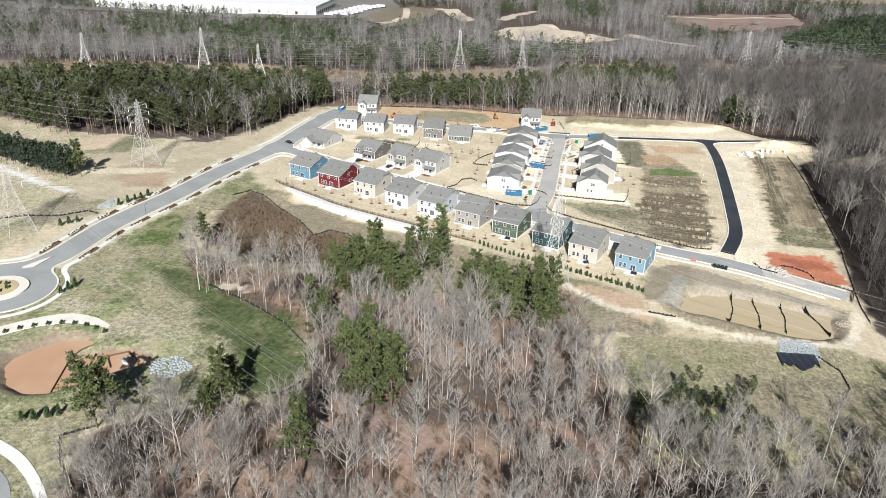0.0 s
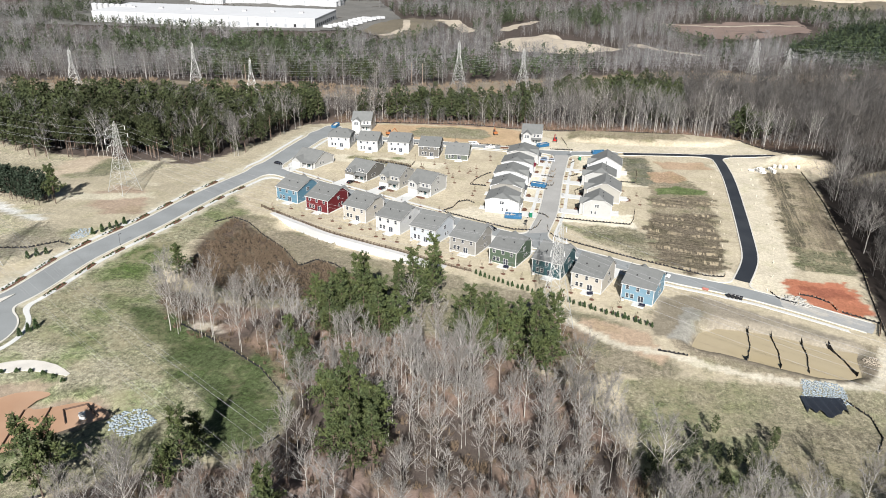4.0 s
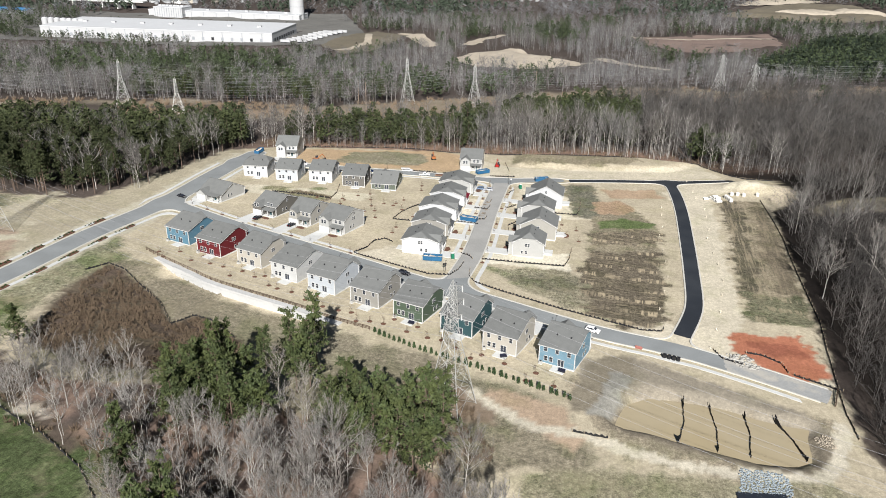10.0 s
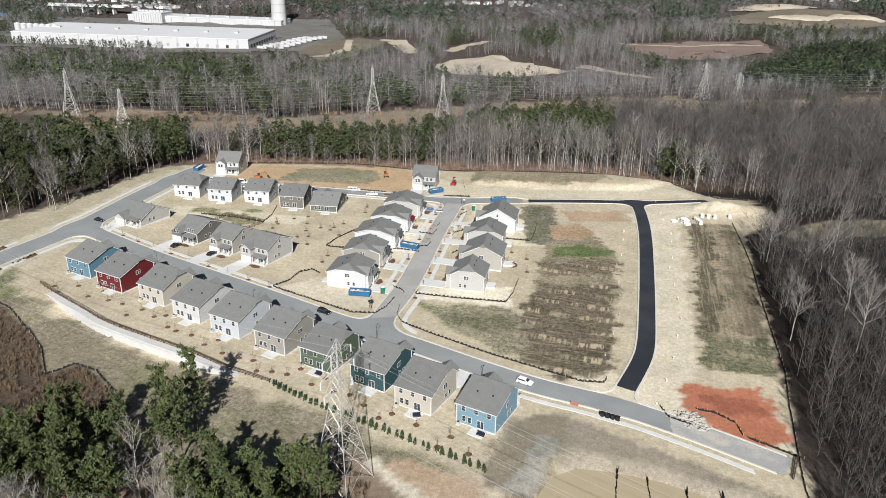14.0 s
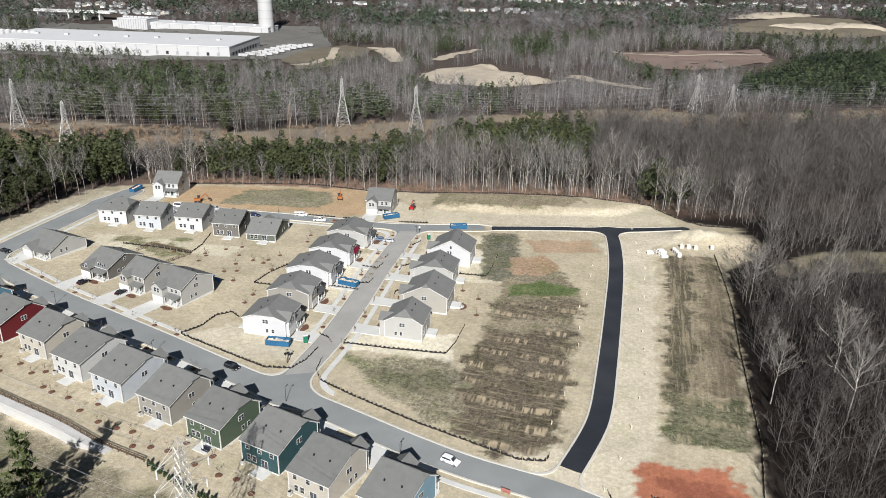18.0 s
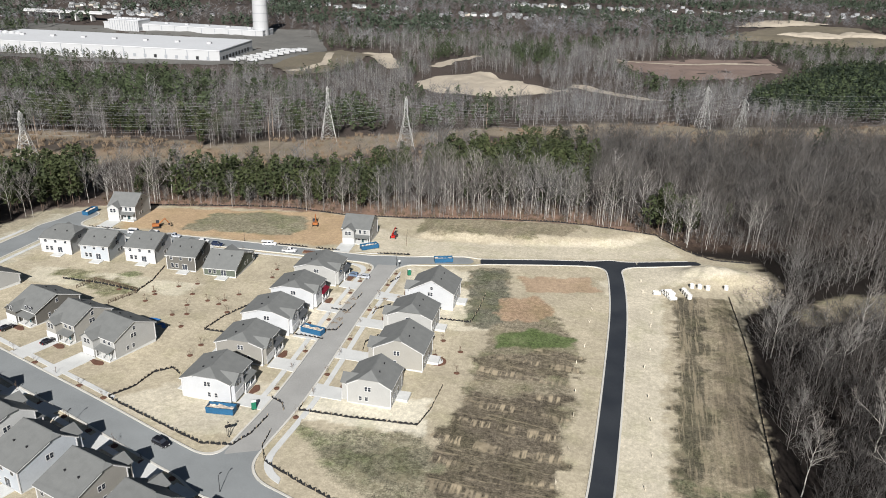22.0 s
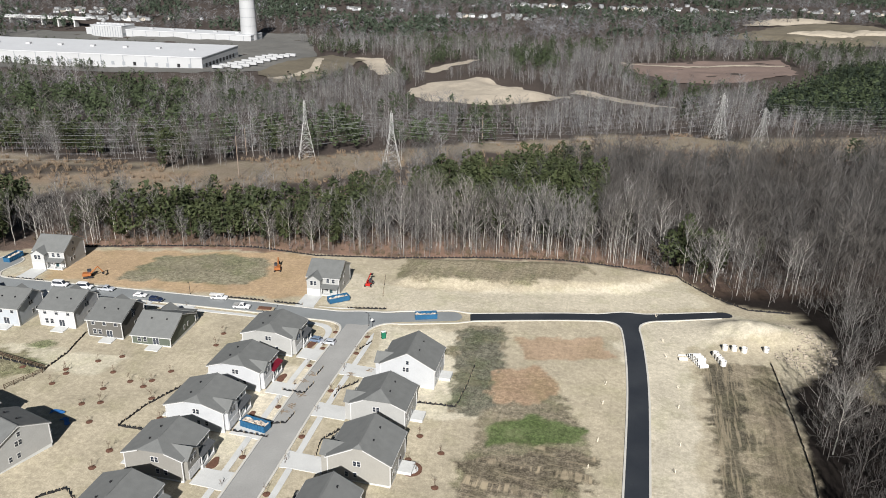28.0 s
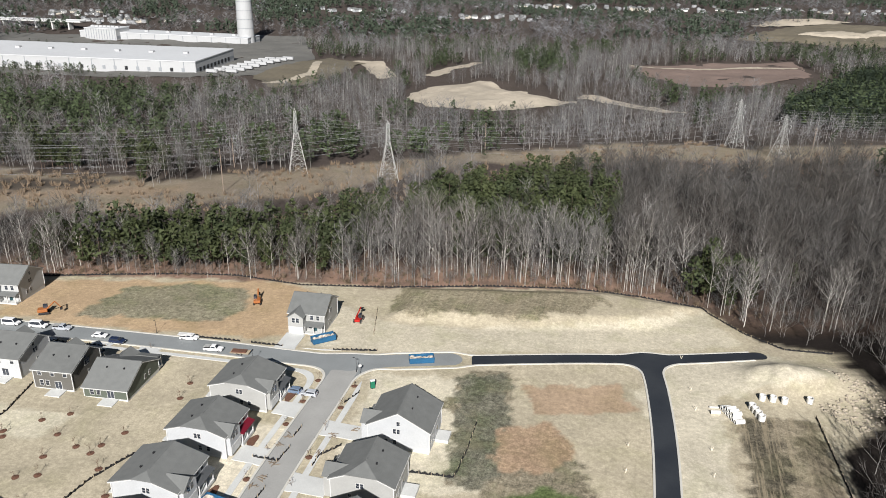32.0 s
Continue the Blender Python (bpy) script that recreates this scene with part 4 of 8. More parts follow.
for k, (c, colour, w, d, label) in enumerate(SOUTH_ROW):
    DRIVES.append(house(c, -28, (1, -1), w, d, colour, label, porch="left" if k % 3 else "right", rise=2.7 + 0.2 * (k % 3), clip=(0, 0.2) if k % 4 in (1, 3, 0) else (0.0, 0.35), lean=0.2 * d, group=ROW))
MID = "houses on the north side of the south street"
for k, (c, colour, w, d, label, one) in enumerate([((-64.9, 350.9), "light grey", 12, 14, "grey single-storey house with a long low roof", True),
                                                   ((-39.3, 336.6), "dark grey", 10.5, 14, "grey brick-fronted house with steep roof", False),
                                                   ((-24.4, 328.3), "stone grey", 9, 12, "pale grey two-storey house with a front porch", False),
                                                   ((-10.5, 321.0), "light grey", 10.5, 13, "light grey two-storey house with white gables", False)]):
    DRIVES.append(house(c, 152, (-1, 1), w, d, colour, label, porch="left", one_floor=one, rise=3.6 if one else 3.0, eave=4.2 if k == 1 else 5.6, group=MID, wing=0.6))
WEST = "houses on the west side of the side street"
for c, colour, w, d, label, clip, pr in [((25.0, 304.0), "wrap white", 11, 12.5, "unfinished white-wrapped house beside a skip", (0, 0.5), None),
                                         ((28.0, 322.8), "grey", 10.5, 13, "taupe grey two-storey house with white trim", (0, 0.45), METAL_ROOF),
                                         ((31.0, 340.6), "wrap white", 11, 14, "unfinished white house with a grey roof", (0, 0.3), METAL_ROOF),
                                         ((34.5, 358.8), "wrap white", 10.5, 13.5, "white house with a red porch roof", (0, 0.45), RED_AWNING),
                                         ((38.5, 377.0), "light grey", 11, 14, "light grey two-storey house with white trim", (0, 0.4), METAL_ROOF)]:
    DRIVES.append(house((c[0] - 0.7, c[1]), -101, (1, 1), w, d, colour, label, clip=clip, porch="left", porch_roof=pr, eave=5.5, rise=2.2, group=WEST, wing=-0.7, porch_deep=1.3))
EAST = "houses on the east side of the side street"
for c, colour, w, d, label, clip, rise in [((62.3, 306.5), "light grey", 10, 11, "pale grey two-storey house on a sandy lot", (0.45, 0), 3.0),
                                           ((69.0, 325.0), "stone grey", 11.5, 13.5, "greige two-storey house with a wide gable", (0.15, 0), 3.4),
                                           ((70.5, 345.5), "light grey", 10.5, 13, "pale two-storey house with white trim", (0.5, 0), 2.8),
                                           ((76.5, 364.5), "wrap white", 11.5, 14, "unfinished white house with a tall gable", (0, 0), 3.8)]:
    DRIVES.append(house(c, 79, (-1, -1), w, d, colour, label, clip=clip, porch="right", rise=rise, group=EAST))
NORTH = "houses backing on the common green"
for c, colour, w, d, label, one in [((-54.5, 388.8), "wrap white", 11, 10.5, "white house with a hipped grey roof", False),
                                    ((-40.1, 385.2), "blue white", 10, 11, "bluish white two-storey house", False),
                                    ((-24.6, 385.6), "wrap white", 10.5, 12, "unfinished white house in scaffold", False),
                                    ((-9.4, 381.0), "dark grey", 10, 12, "dark taupe two-storey house", False),
                                    ((4.7, 378.2), "dark green", 11, 15, "dark green single-storey house with a covered patio", True)]:
    DRIVES.append(house(c, -7, (1, -1), w, d, colour, label, porch="right", one_floor=one, eave=5.4, rise=3.4 if one else 2.7, clip=(0, 0) if colour != "wrap white" or c[0] > -30 else (0.6, 0.6), lean=0.0 if one else 0.16 * d, group=NORTH))
for c, hd, label in [((-48.5, 428.5), 176, "white two-storey house at the end of the road"), ((44.0, 419.5), 172, "light grey two-storey house with a new concrete drive")]:
    DRIVES.append(house(c, hd, (-1, 1), 10.5, 12.5, "white" if hd == 176 else "light grey", label, porch="left", rise=3.4, eave=5.8, wing=0.8, group="houses on the north side of the north street"))

# ---- trees ----
def tube(verts, faces, pts, radii, sides=4):
    """A tapering tube through the points."""
    start = len(verts)
    for k, (p, r) in enumerate(zip(pts, radii)):
        a, b = pts[max(0, k - 1)], pts[min(len(pts) - 1, k + 1)]
        way = (b - a) / (np.linalg.norm(b - a) + 1e-9)
        side = np.cross(way, (0.31, 0.94, 0.12))
        side /= np.linalg.norm(side) + 1e-9
        up = np.cross(way, side)
        for s in range(sides):
            c = 6.2832 * s / sides
            verts.append(p + r * (math.cos(c) * side + math.sin(c) * up))
    for k in range(len(pts) - 1):
        for s in range(sides):
            a, b = start + k * sides + s, start + k * sides + (s + 1) % sides
            faces.append((a, b, b + sides, a + sides))


def sliver(verts, faces, p, q, width, rng):
    """A thin pointed twig from p to q."""
    side = np.cross(q - p, rng.normal(size=3))
    side *= width / 2 / (np.linalg.norm(side) + 1e-9)
    n = len(verts)
    verts += [p - side, p + side, q]
    faces.append((n, n + 1, n + 2))


def bare_tree_meshes(rng, h, spread=1.0, limbs=13, forks=5, twigs=6, low=0.32, girth=1.0, sides=5, fine=1.0):
    """Trunk with its limbs, and the fine branchwork, of a leafless tree of height h."""
    tv, tf, cv, cf = [], [], [], []
    lean = rng.normal(size=2) * 0.04
    trunk = [np.array((lean[0] * z * z / h + rng.normal() * 0.09 * (z > 0), lean[1] * z * z / h + rng.normal() * 0.09 * (z > 0), z)) for z in np.linspace(-0.4, h * 0.86, 7)]
    rad = np.linspace(0.0085 * h + 0.03, 0.03, 7) * girth
    tube(tv, tf, trunk, rad, sides)
    for k in range(limbs):
        u = low + (0.99 - low) * ((k + rng.random()) / limbs) ** 0.85
        s = u * 6
        i = min(5, int(s))
        p = trunk[i] + (trunk[i + 1] - trunk[i]) * (s - i)
        az, tilt = k * 2.4 + rng.normal() * 0.5, radians(15 + 27 * (1 - u) + 20 * rng.random())
        way = np.array((math.cos(az) * math.sin(tilt), math.sin(az) * math.sin(tilt), math.cos(tilt)))
        length = h * (0.50 - 0.30 * u) * (0.65 + 0.6 * rng.random()) * spread
        mid = p + way * length * 0.5 + rng.normal(size=3) * 0.2
        tip = mid + (way + np.array((0, 0, 0.22)) + rng.normal(size=3) * 0.13) * length * 0.5
        r = 0.0046 * h * (1.15 - 0.6 * u) * girth
        tube(tv, tf, [p, mid, tip], [r, r * 0.6, r * 0.22], 3)
        for f in range(forks):
            v = 0.2 + 0.8 * (f + rng.random()) / forks
            q = p + (mid - p) * v * 2 if v < 0.5 else mid + (tip - mid) * (v * 2 - 1)
            w2 = way * 0.9 + rng.normal(size=3) * 0.5 + np.array((0, 0, 0.45))
            w2 /= np.linalg.norm(w2)
            l2 = length * (0.55 - 0.25 * v) * (0.6 + 0.7 * rng.random())
            e = q + w2 * l2
            sliver(cv, cf, q, e, 0.11 * fine, rng)
            sliver(cv, cf, q, e, 0.11 * fine, rng)
            for g in range(twigs):
                w = 0.2 + 0.8 * (g + rng.random()) / twigs
                a = q + (e - q) * w
                w3 = w2 + rng.normal(size=3) * 0.5 + np.array((0, 0, 0.3))
                w3 /= np.linalg.norm(w3)
                sliver(cv, cf, a, a + w3 * (0.5 + l2 * (0.25 + 0.4 * rng.random())), 0.06 * fine, rng)
    return tv, tf, cv, cf


def pine_meshes(rng, h, bare=0.35, width=0.19, boughs=26, tufts=15, size=0.55):
    """Trunk with boughs, and the needles in tufts, of a loblolly pine."""
    tv, tf, cv, cf = [], [], [], []
    trunk = [np.array((rng.normal() * 0.08 * (z > 0), rng.normal() * 0.08 * (z > 0), z)) for z in np.linspace(-0.4, h * 0.97, 5)]
    tube(tv, tf, trunk, np.linspace(0.012 * h + 0.03, 0.04, 5), 5)
    for k in range(boughs):
        u = bare + (0.97 - bare) * (k + 0.5 * rng.random()) / boughs
        az = k * 2.4 + rng.normal() * 0.5
        v = (u - bare) / (1 - bare)
        reach = h * width * (0.55 + 0.75 * math.sin(min(1.0, v * 1.5 + 0.25) * math.pi) ** 0.8 * (1 - 0.45 * v)) * (0.6 + 0.6 * rng.random())
        way = np.array((math.cos(az), math.sin(az), 0.15 + 0.55 * v))
        p = np.array((0, 0, u * h))
        tip = p + way * reach
        tube(tv, tf, [p, tip], [0.05, 0.015], 3)
        for j in range(tufts):
            w = 0.35 + 0.7 * (j + rng.random()) / tufts
            c = p + (tip - p) * w + rng.normal(size=3) * np.array((0.36, 0.36, 0.22)) * (0.45 + reach * 0.2)
            d = rng.normal(size=3) + np.array((way[0] * 0.5, way[1] * 0.5, 0.7))
            d *= size * (0.6 + 0.8 * rng.random()) / np.linalg.norm(d)
            s = np.cross(d, rng.normal(size=3))
            s *= 0.40 * size / (np.linalg.norm(s) + 1e-9)
            n = len(cv)
            cv += [c - d * 0.6 - s, c - d * 0.6 + s, c + d]
            cf.append((n, n + 1, n + 2))
    return tv, tf, cv, cf


def plain_mesh(name, verts, faces, mat):
    me = bpy.data.meshes.new(name)
    me.from_pydata([tuple(map(float, v)) for v in verts], [], faces)
    me.materials.append(mat)
    return me


def tree_thing(kind, meshes, m, label, category, group):
    t = thing(kind, m, label, category, group)
    for name, me in meshes:
        ob = new(name, me)
        ob.parent = t
        if name == "branchwork":
            tagged(ob, kind="stuff")
    return t


def joined(name, verts, faces, tones, mat, label, category):
    """One big mesh of triangles, for what nobody could count."""
    me = bpy.data.meshes.new(name)
    me.vertices.add(len(verts))
    me.vertices.foreach_set("co", verts.ravel())
    me.loops.add(faces.size)
    me.loops.foreach_set("vertex_index", faces.ravel().astype(np.int32))
    me.polygons.add(len(faces))
    me.polygons.foreach_set("loop_start", np.arange(len(faces)) * 3)
    me.update(calc_edges=True)
    me.attributes.new("tone", "FLOAT", "POINT").data.foreach_set("value", tones)
    me.materials.append(mat)
    return tagged(new(name, me), label, category, kind="stuff")


def triangles(verts, faces):
    out = []
    for f in faces:
        out += [(f[0], f[i], f[i + 1]) for i in range(1, len(f) - 1)]
    return np.array(verts, float), np.array(out, int)


def sow(templates, x, y, scale, rng):
    """Copies of triangle templates at many places, as one pair of arrays."""
    vs, fs, tones, n = [], [], [], 0
    pick = rng.integers(0, len(templates), len(x))
    z = land(x, y)
    for k, (tv, tf) in enumerate(templates):
        sel = np.nonzero(pick == k)[0]
        if not len(sel):
            continue
        a = rng.random(len(sel)) * 6.2832
        c, s = np.cos(a), np.sin(a)
        sc = scale[sel]
        px = (tv[None, :, 0] * c[:, None] - tv[None, :, 1] * s[:, None]) * sc[:, None] + x[sel][:, None]
        py = (tv[None, :, 0] * s[:, None] + tv[None, :, 1] * c[:, None]) * sc[:, None] + y[sel][:, None]
        pz = tv[None, :, 2] * sc[:, None] + z[sel][:, None]
        vs.append(np.stack([px, py, pz], -1).reshape(-1, 3))
        fs.append((tf[None] + (np.arange(len(sel)) * len(tv))[:, None, None]).reshape(-1, 3) + n)
        tones.append(np.repeat(rng.random(len(sel)), len(tv)))
        n += len(sel) * len(tv)
    return np.concatenate(vs), np.concatenate(fs), np.concatenate(tones)


def jittered(x0, x1, y0, y1, step, rng):
    gx, gy = np.meshgrid(np.arange(x0, x1, step), np.arange(y0, y1, step))
    return (gx + (rng.random(gx.shape) - 0.5) * step * 1.9).ravel(), (gy + (rng.random(gy.shape) - 0.5) * step * 1.9).ravel()


RNG = np.random.default_rng(7)
BARE = []
for k in range(9):
    tv, tf, cv, cf = bare_tree_meshes(RNG, 15 + 1.0 * k, 0.85 + 0.12 * (k % 5), 14 + k % 5, 7, 11, 0.24 + 0.07 * (k % 4), 0.85)
    BARE.append([("trunk", plain_mesh("trunk", tv, tf, BARK)), ("crown", plain_mesh("crown", cv, cf, TWIG))])
PINES = []
for k in range(5):
    tv, tf, cv, cf = pine_meshes(RNG, 13 + 1.5 * k, 0.22 + 0.09 * (k % 3), 0.235 - 0.012 * k, 34 + 2 * k, 32, 0.55)
    PINES.append([("trunk", plain_mesh("trunk", tv, tf, PINE_BARK)), ("crown", plain_mesh("crown", cv, cf, NEEDLES))])
STAND_PINES = []
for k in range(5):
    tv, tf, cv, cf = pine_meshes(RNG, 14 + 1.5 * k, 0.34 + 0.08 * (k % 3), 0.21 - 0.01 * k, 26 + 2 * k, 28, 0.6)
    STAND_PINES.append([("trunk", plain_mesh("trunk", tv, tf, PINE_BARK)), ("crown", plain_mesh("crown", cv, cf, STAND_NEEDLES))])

# the wood below the back gardens: the nearer trees one by one
PINE_WOOD = [(-265, 405), (-240, 392), (-191, 352), (-165, 355), (-124, 353), (-107, 363), (-98, 393), (-85, 442), (-95, 475), (-150, 482), (-265, 470)]
NEAR_PINES = [(-84, 230), (-32, 199), (-29, 203), (-26, 199), (-23, 202), (-20, 198), (-16, 202), (-8, 214), (-5, 216), (-14, 210), (-35, 206), (-12, 198), (7, 190), (10, 188), (13, 192), (16, 190), (18, 195), (26, 185),
              (22, 182), (-24, 213), (-30, 212), (-19, 212), (-31, 207), (3, 194), (10, 196), (15, 200), (20, 203), (24, 200), (28, 196), (6, 203), (-40, 187), (-27, 163), (-17, 157), (-21, 162), (-51, 139), (-54, 136), (-77, 133), (-22, 146), (-18, 143), (-14, 146), (-36, 175), (-35, 179), (-14, 155), (-11, 224), (-5, 226), (4, 198), (13, 203), (9, 200), (-31, 195), (-25, 208), (-38, 212),
              (-152, 288), (-29, 196), (-22, 206), (-18, 194), (-27, 205), (-15, 197), (-33, 203), (-76, 137), (-80, 135), (-51, 147), (-23, 158), (-15, 152), (-18, 156), (-30, 122)]
rng = np.random.default_rng(11)
for k, (px, py) in enumerate(NEAR_PINES):
    t = tree_thing("pine_tree", PINES[k % 5], pose(px, py, float(land(px, py)), 0, 0, 47 * k), "tall green loblolly pine with a bare lower trunk", "pine tree", "pines in the lower wood")
    t.scale = (0.95, 0.95, 0.85 + 0.3 * rng.random())
wx, wy = jittered(-130, 150, 92, 262, 4.5, rng)
glade = (wx > -30) & (wx < 12) & (wy > 114) & (wy < 153) | (polygon_distance(wx, wy, [(12, 184), (26, 184), (26, 168), (12, 168)]) < 0)
ok = ((rough_noise(wx, wy, 13, 33) > 0.28) | (wy > 196)) & (~glade | (rng.random(len(wx)) < 0.6)) & clear_of_trees(wx, wy, 0.8) & (wx < 40 + (wy < 168) * 110) & (wx > -105) & ((wx > -76) | (wy > 200))
for px, py in NEAR_PINES:
    ok &= np.hypot(wx - px, (wy - py + 2) * 0.75) > 3.6
wx, wy = wx[ok], wy[ok]
order = np.argsort(rng.random(len(wx)) * 130 + wy * 0.4)
wx, wy = wx[order], wy[order]
for k in range(min(290, len(wx))):
    px, py = float(wx[k]), float(wy[k])
    t = tree_thing("bare_tree", BARE[int(rng.integers(0, 9))], pose(px, py, float(land(px, py)), 0, 0, float(rng.random() * 360)), "leafless grey hardwood tree in a leaf-strewn wood", "tree", "bare trees in the lower wood")
    t.scale = [(0.56 + 0.34 * float(rng.random())) * (0.85 if py < 150 and px < 40 else 1.0)] * 3

for k, (px, py) in enumerate([(160.1, 306.4), (175.6, 331.0), (168.5, 345.0), (183.5, 334.8), (176.0, 300.0), (196.0, 352.0), (152.0, 283.0), (168.0, 276.0)]):
    t = tree_thing("bare_tree", BARE[k % 9], pose(px, py, float(land(px, py)), 0, 0, 77 * k), "tall pale leafless hardwood tree in a dark scrubby wood", "tree", "pale trees in the eastern wood")
    t.scale = [0.9 + 0.1 * (k % 3)] * 3


def template(h, limbs, forks, twigs, thick=1.0, low=0.4, spread=0.9):
    tv, tf, cv, cf = bare_tree_meshes(RNG, h, spread, limbs, forks, twigs, low, 0.62, 3)
    cv = np.array(cv).reshape(-1, 3, 3)
    mid = (cv[:, :1] + cv[:, 1:2]) / 2
    cv[:, :2] = mid + (cv[:, :2] - mid) * thick
    return triangles(tv, tf), (cv.reshape(-1, 3), np.array(cf))


def rough_template(h, strokes, width, low=0.35, reach=0.17):
    """A far bare tree: a three-sided trunk and upswept strokes of branchwork."""
    tv, tf, cv, cf = [], [], [], []
    tube(tv, tf, [np.array((0, 0, -0.5)), np.array((RNG.normal() * 0.2, RNG.normal() * 0.2, h * 0.8))], [0.0075 * h, 0.05], 3)
    for k in range(strokes):
        u = low + (0.9 - low) * RNG.random()
        az = RNG.random() * 6.2832
        p = np.array((0, 0, u * h)) + np.array((math.cos(az), math.sin(az), 0)) * RNG.random() * reach * h * 0.5
        q = p + np.array((math.cos(az) * reach * h * (0.4 + 0.6 * RNG.random()), math.sin(az) * reach * h * (0.4 + 0.6 * RNG.random()), h * (0.10 + 0.09 * RNG.random())))
        sliver(cv, cf, p, q, width * (0.6 + 0.8 * RNG.random()), RNG)
    return triangles(tv, tf), (np.array(cv), np.array(cf))


def pine_template(h, tufts, size, bare=0.35, width=0.2):
    cv, cf = [], []
    for k in range(tufts):
        v = (k + RNG.random()) / tufts
        u = bare + (1 - bare) * v
        az, rr = RNG.random() * 6.2832, h * width * math.sin(math.pi * (0.12 + 0.80 * v)) ** 0.7 * (0.35 + 0.7 * RNG.random())
        c = np.array((math.cos(az) * rr, math.sin(az) * rr, u * h))
        d = RNG.normal(size=3) + np.array((math.cos(az), math.sin(az), 0.4))
        d *= size / np.linalg.norm(d)
        s = np.cross(d, RNG.normal(size=3))
        s *= 0.55 * size / (np.linalg.norm(s) + 1e-9)
        n = len(cv)
        cv += [c - d * 0.7 - s, c - d * 0.7 + s, c + d]
        cf.append((n, n + 1, n + 2))
    tv, tf = [], []
    tube(tv, tf, [np.array((0, 0, -0.5)), np.array((0, 0, h * 0.9))], [0.014 * h, 0.05], 3)
    return triangles(tv, tf), (np.array(cv), np.array(cf))


def plant(name, kinds, x, y, scale, leaf_mat, wood_mat, label, category, seed):
    """Sows trees as one mesh of crowns and, where a wood is given, one of trunks."""
    for which, mat, what in ((0, wood_mat, "trunks"), (1, leaf_mat, "crowns")):
        if mat is None:
            continue
        v, f, tones = sow([k[which] for k in kinds], x, y, scale, np.random.default_rng(seed))
        joined(name + "_" + what, v, f, tones, mat, label, category)


OPEN_GROUND = {"corridor": 46, "hill": 80, "red_field": 70, "works": 80, "quarry": 100, "spur": 55, "track": 60, "bank": 60, "verge": 60}


HOMES = [(125, 1630, 9, 60, 25), (270, 1880, 9, 90, 30), (393, 1850, 9, 90, 30), (760, 1900, 10, 110, 40), (-449, 1475, 9, 50, 25), (-595, 1590, 8, 50, 25), (-135, 1725, 6, 60, 25), (565, 1840, 6, 80, 30), (895, 1850, 8, 110, 40)]  # centre, how many, spread


def open_ground(x, y):
    """Keeps tall trees off the low scrub that lies before each far clearing."""
    ok = np.ones(np.shape(x), bool)
    for name, run in OPEN_GROUND.items():
        for k in (0.33, 0.66, 1.0):
            ragged = (rough_noise(x, y, 34, 91) - 0.5) * 44 if name == "corridor" else 0.0
            ok &= polygon_distance(x, y + run * k, CLEARINGS[name]) + ragged > 0
    for cx, cy, n, sx, sy in HOMES:
        ok &= ((x - cx) / (sx + 12)) ** 2 + ((y + 55 - cy) / (sy + 75)) ** 2 > 1
    return ok


def in_view(x, y, slack=60):
    """Inside the sweep of ground that the walk ever looks over."""
    return (x > -0.62 * y - slack) & (x < 85 + 0.62 * (y - 60) + slack)


MID_BARE = [template(16 + k, 11, 6, 5, 1.25, 0.34, 0.8) for k in range(6)]
EAST_BARE = [template(10 + k, 9, 5, 5, 1.15, 0.10, 1.2) for k in range(6)]
FAR_BARE = [rough_template(17 + k, 44, 0.26, 0.10, 0.2) for k in range(8)]
BACK_BARE = [rough_template(17 + k, 88, 0.14, 0.19, 0.18) for k in range(8)]
DISTANT_BARE = [rough_template(16 + k, 18, 0.7, 0.05, 0.32) for k in range(6)]
MID_PINE = [pine_template(14 + k, 125, 0.95, 0.28, 0.18) for k in range(5)]
FAR_PINE = [pine_template(14 + k, 27, 1.5, 0.25, 0.19) for k in range(5)]
DISTANT_PINE = [pine_template(14 + k, 15, 2.7) for k in range(5)]

# the rest of the lower wood
x, y = wx[290:], wy[290:]
plant("lower_wood", MID_BARE, x, y, (0.55 + 0.35 * rng.random(len(x))) * np.where((y < 150) & (x < 40), 0.85, 1.0), TWIG, BARK, "dense leafless hardwood trees in the lower wood", "woodland", 21)


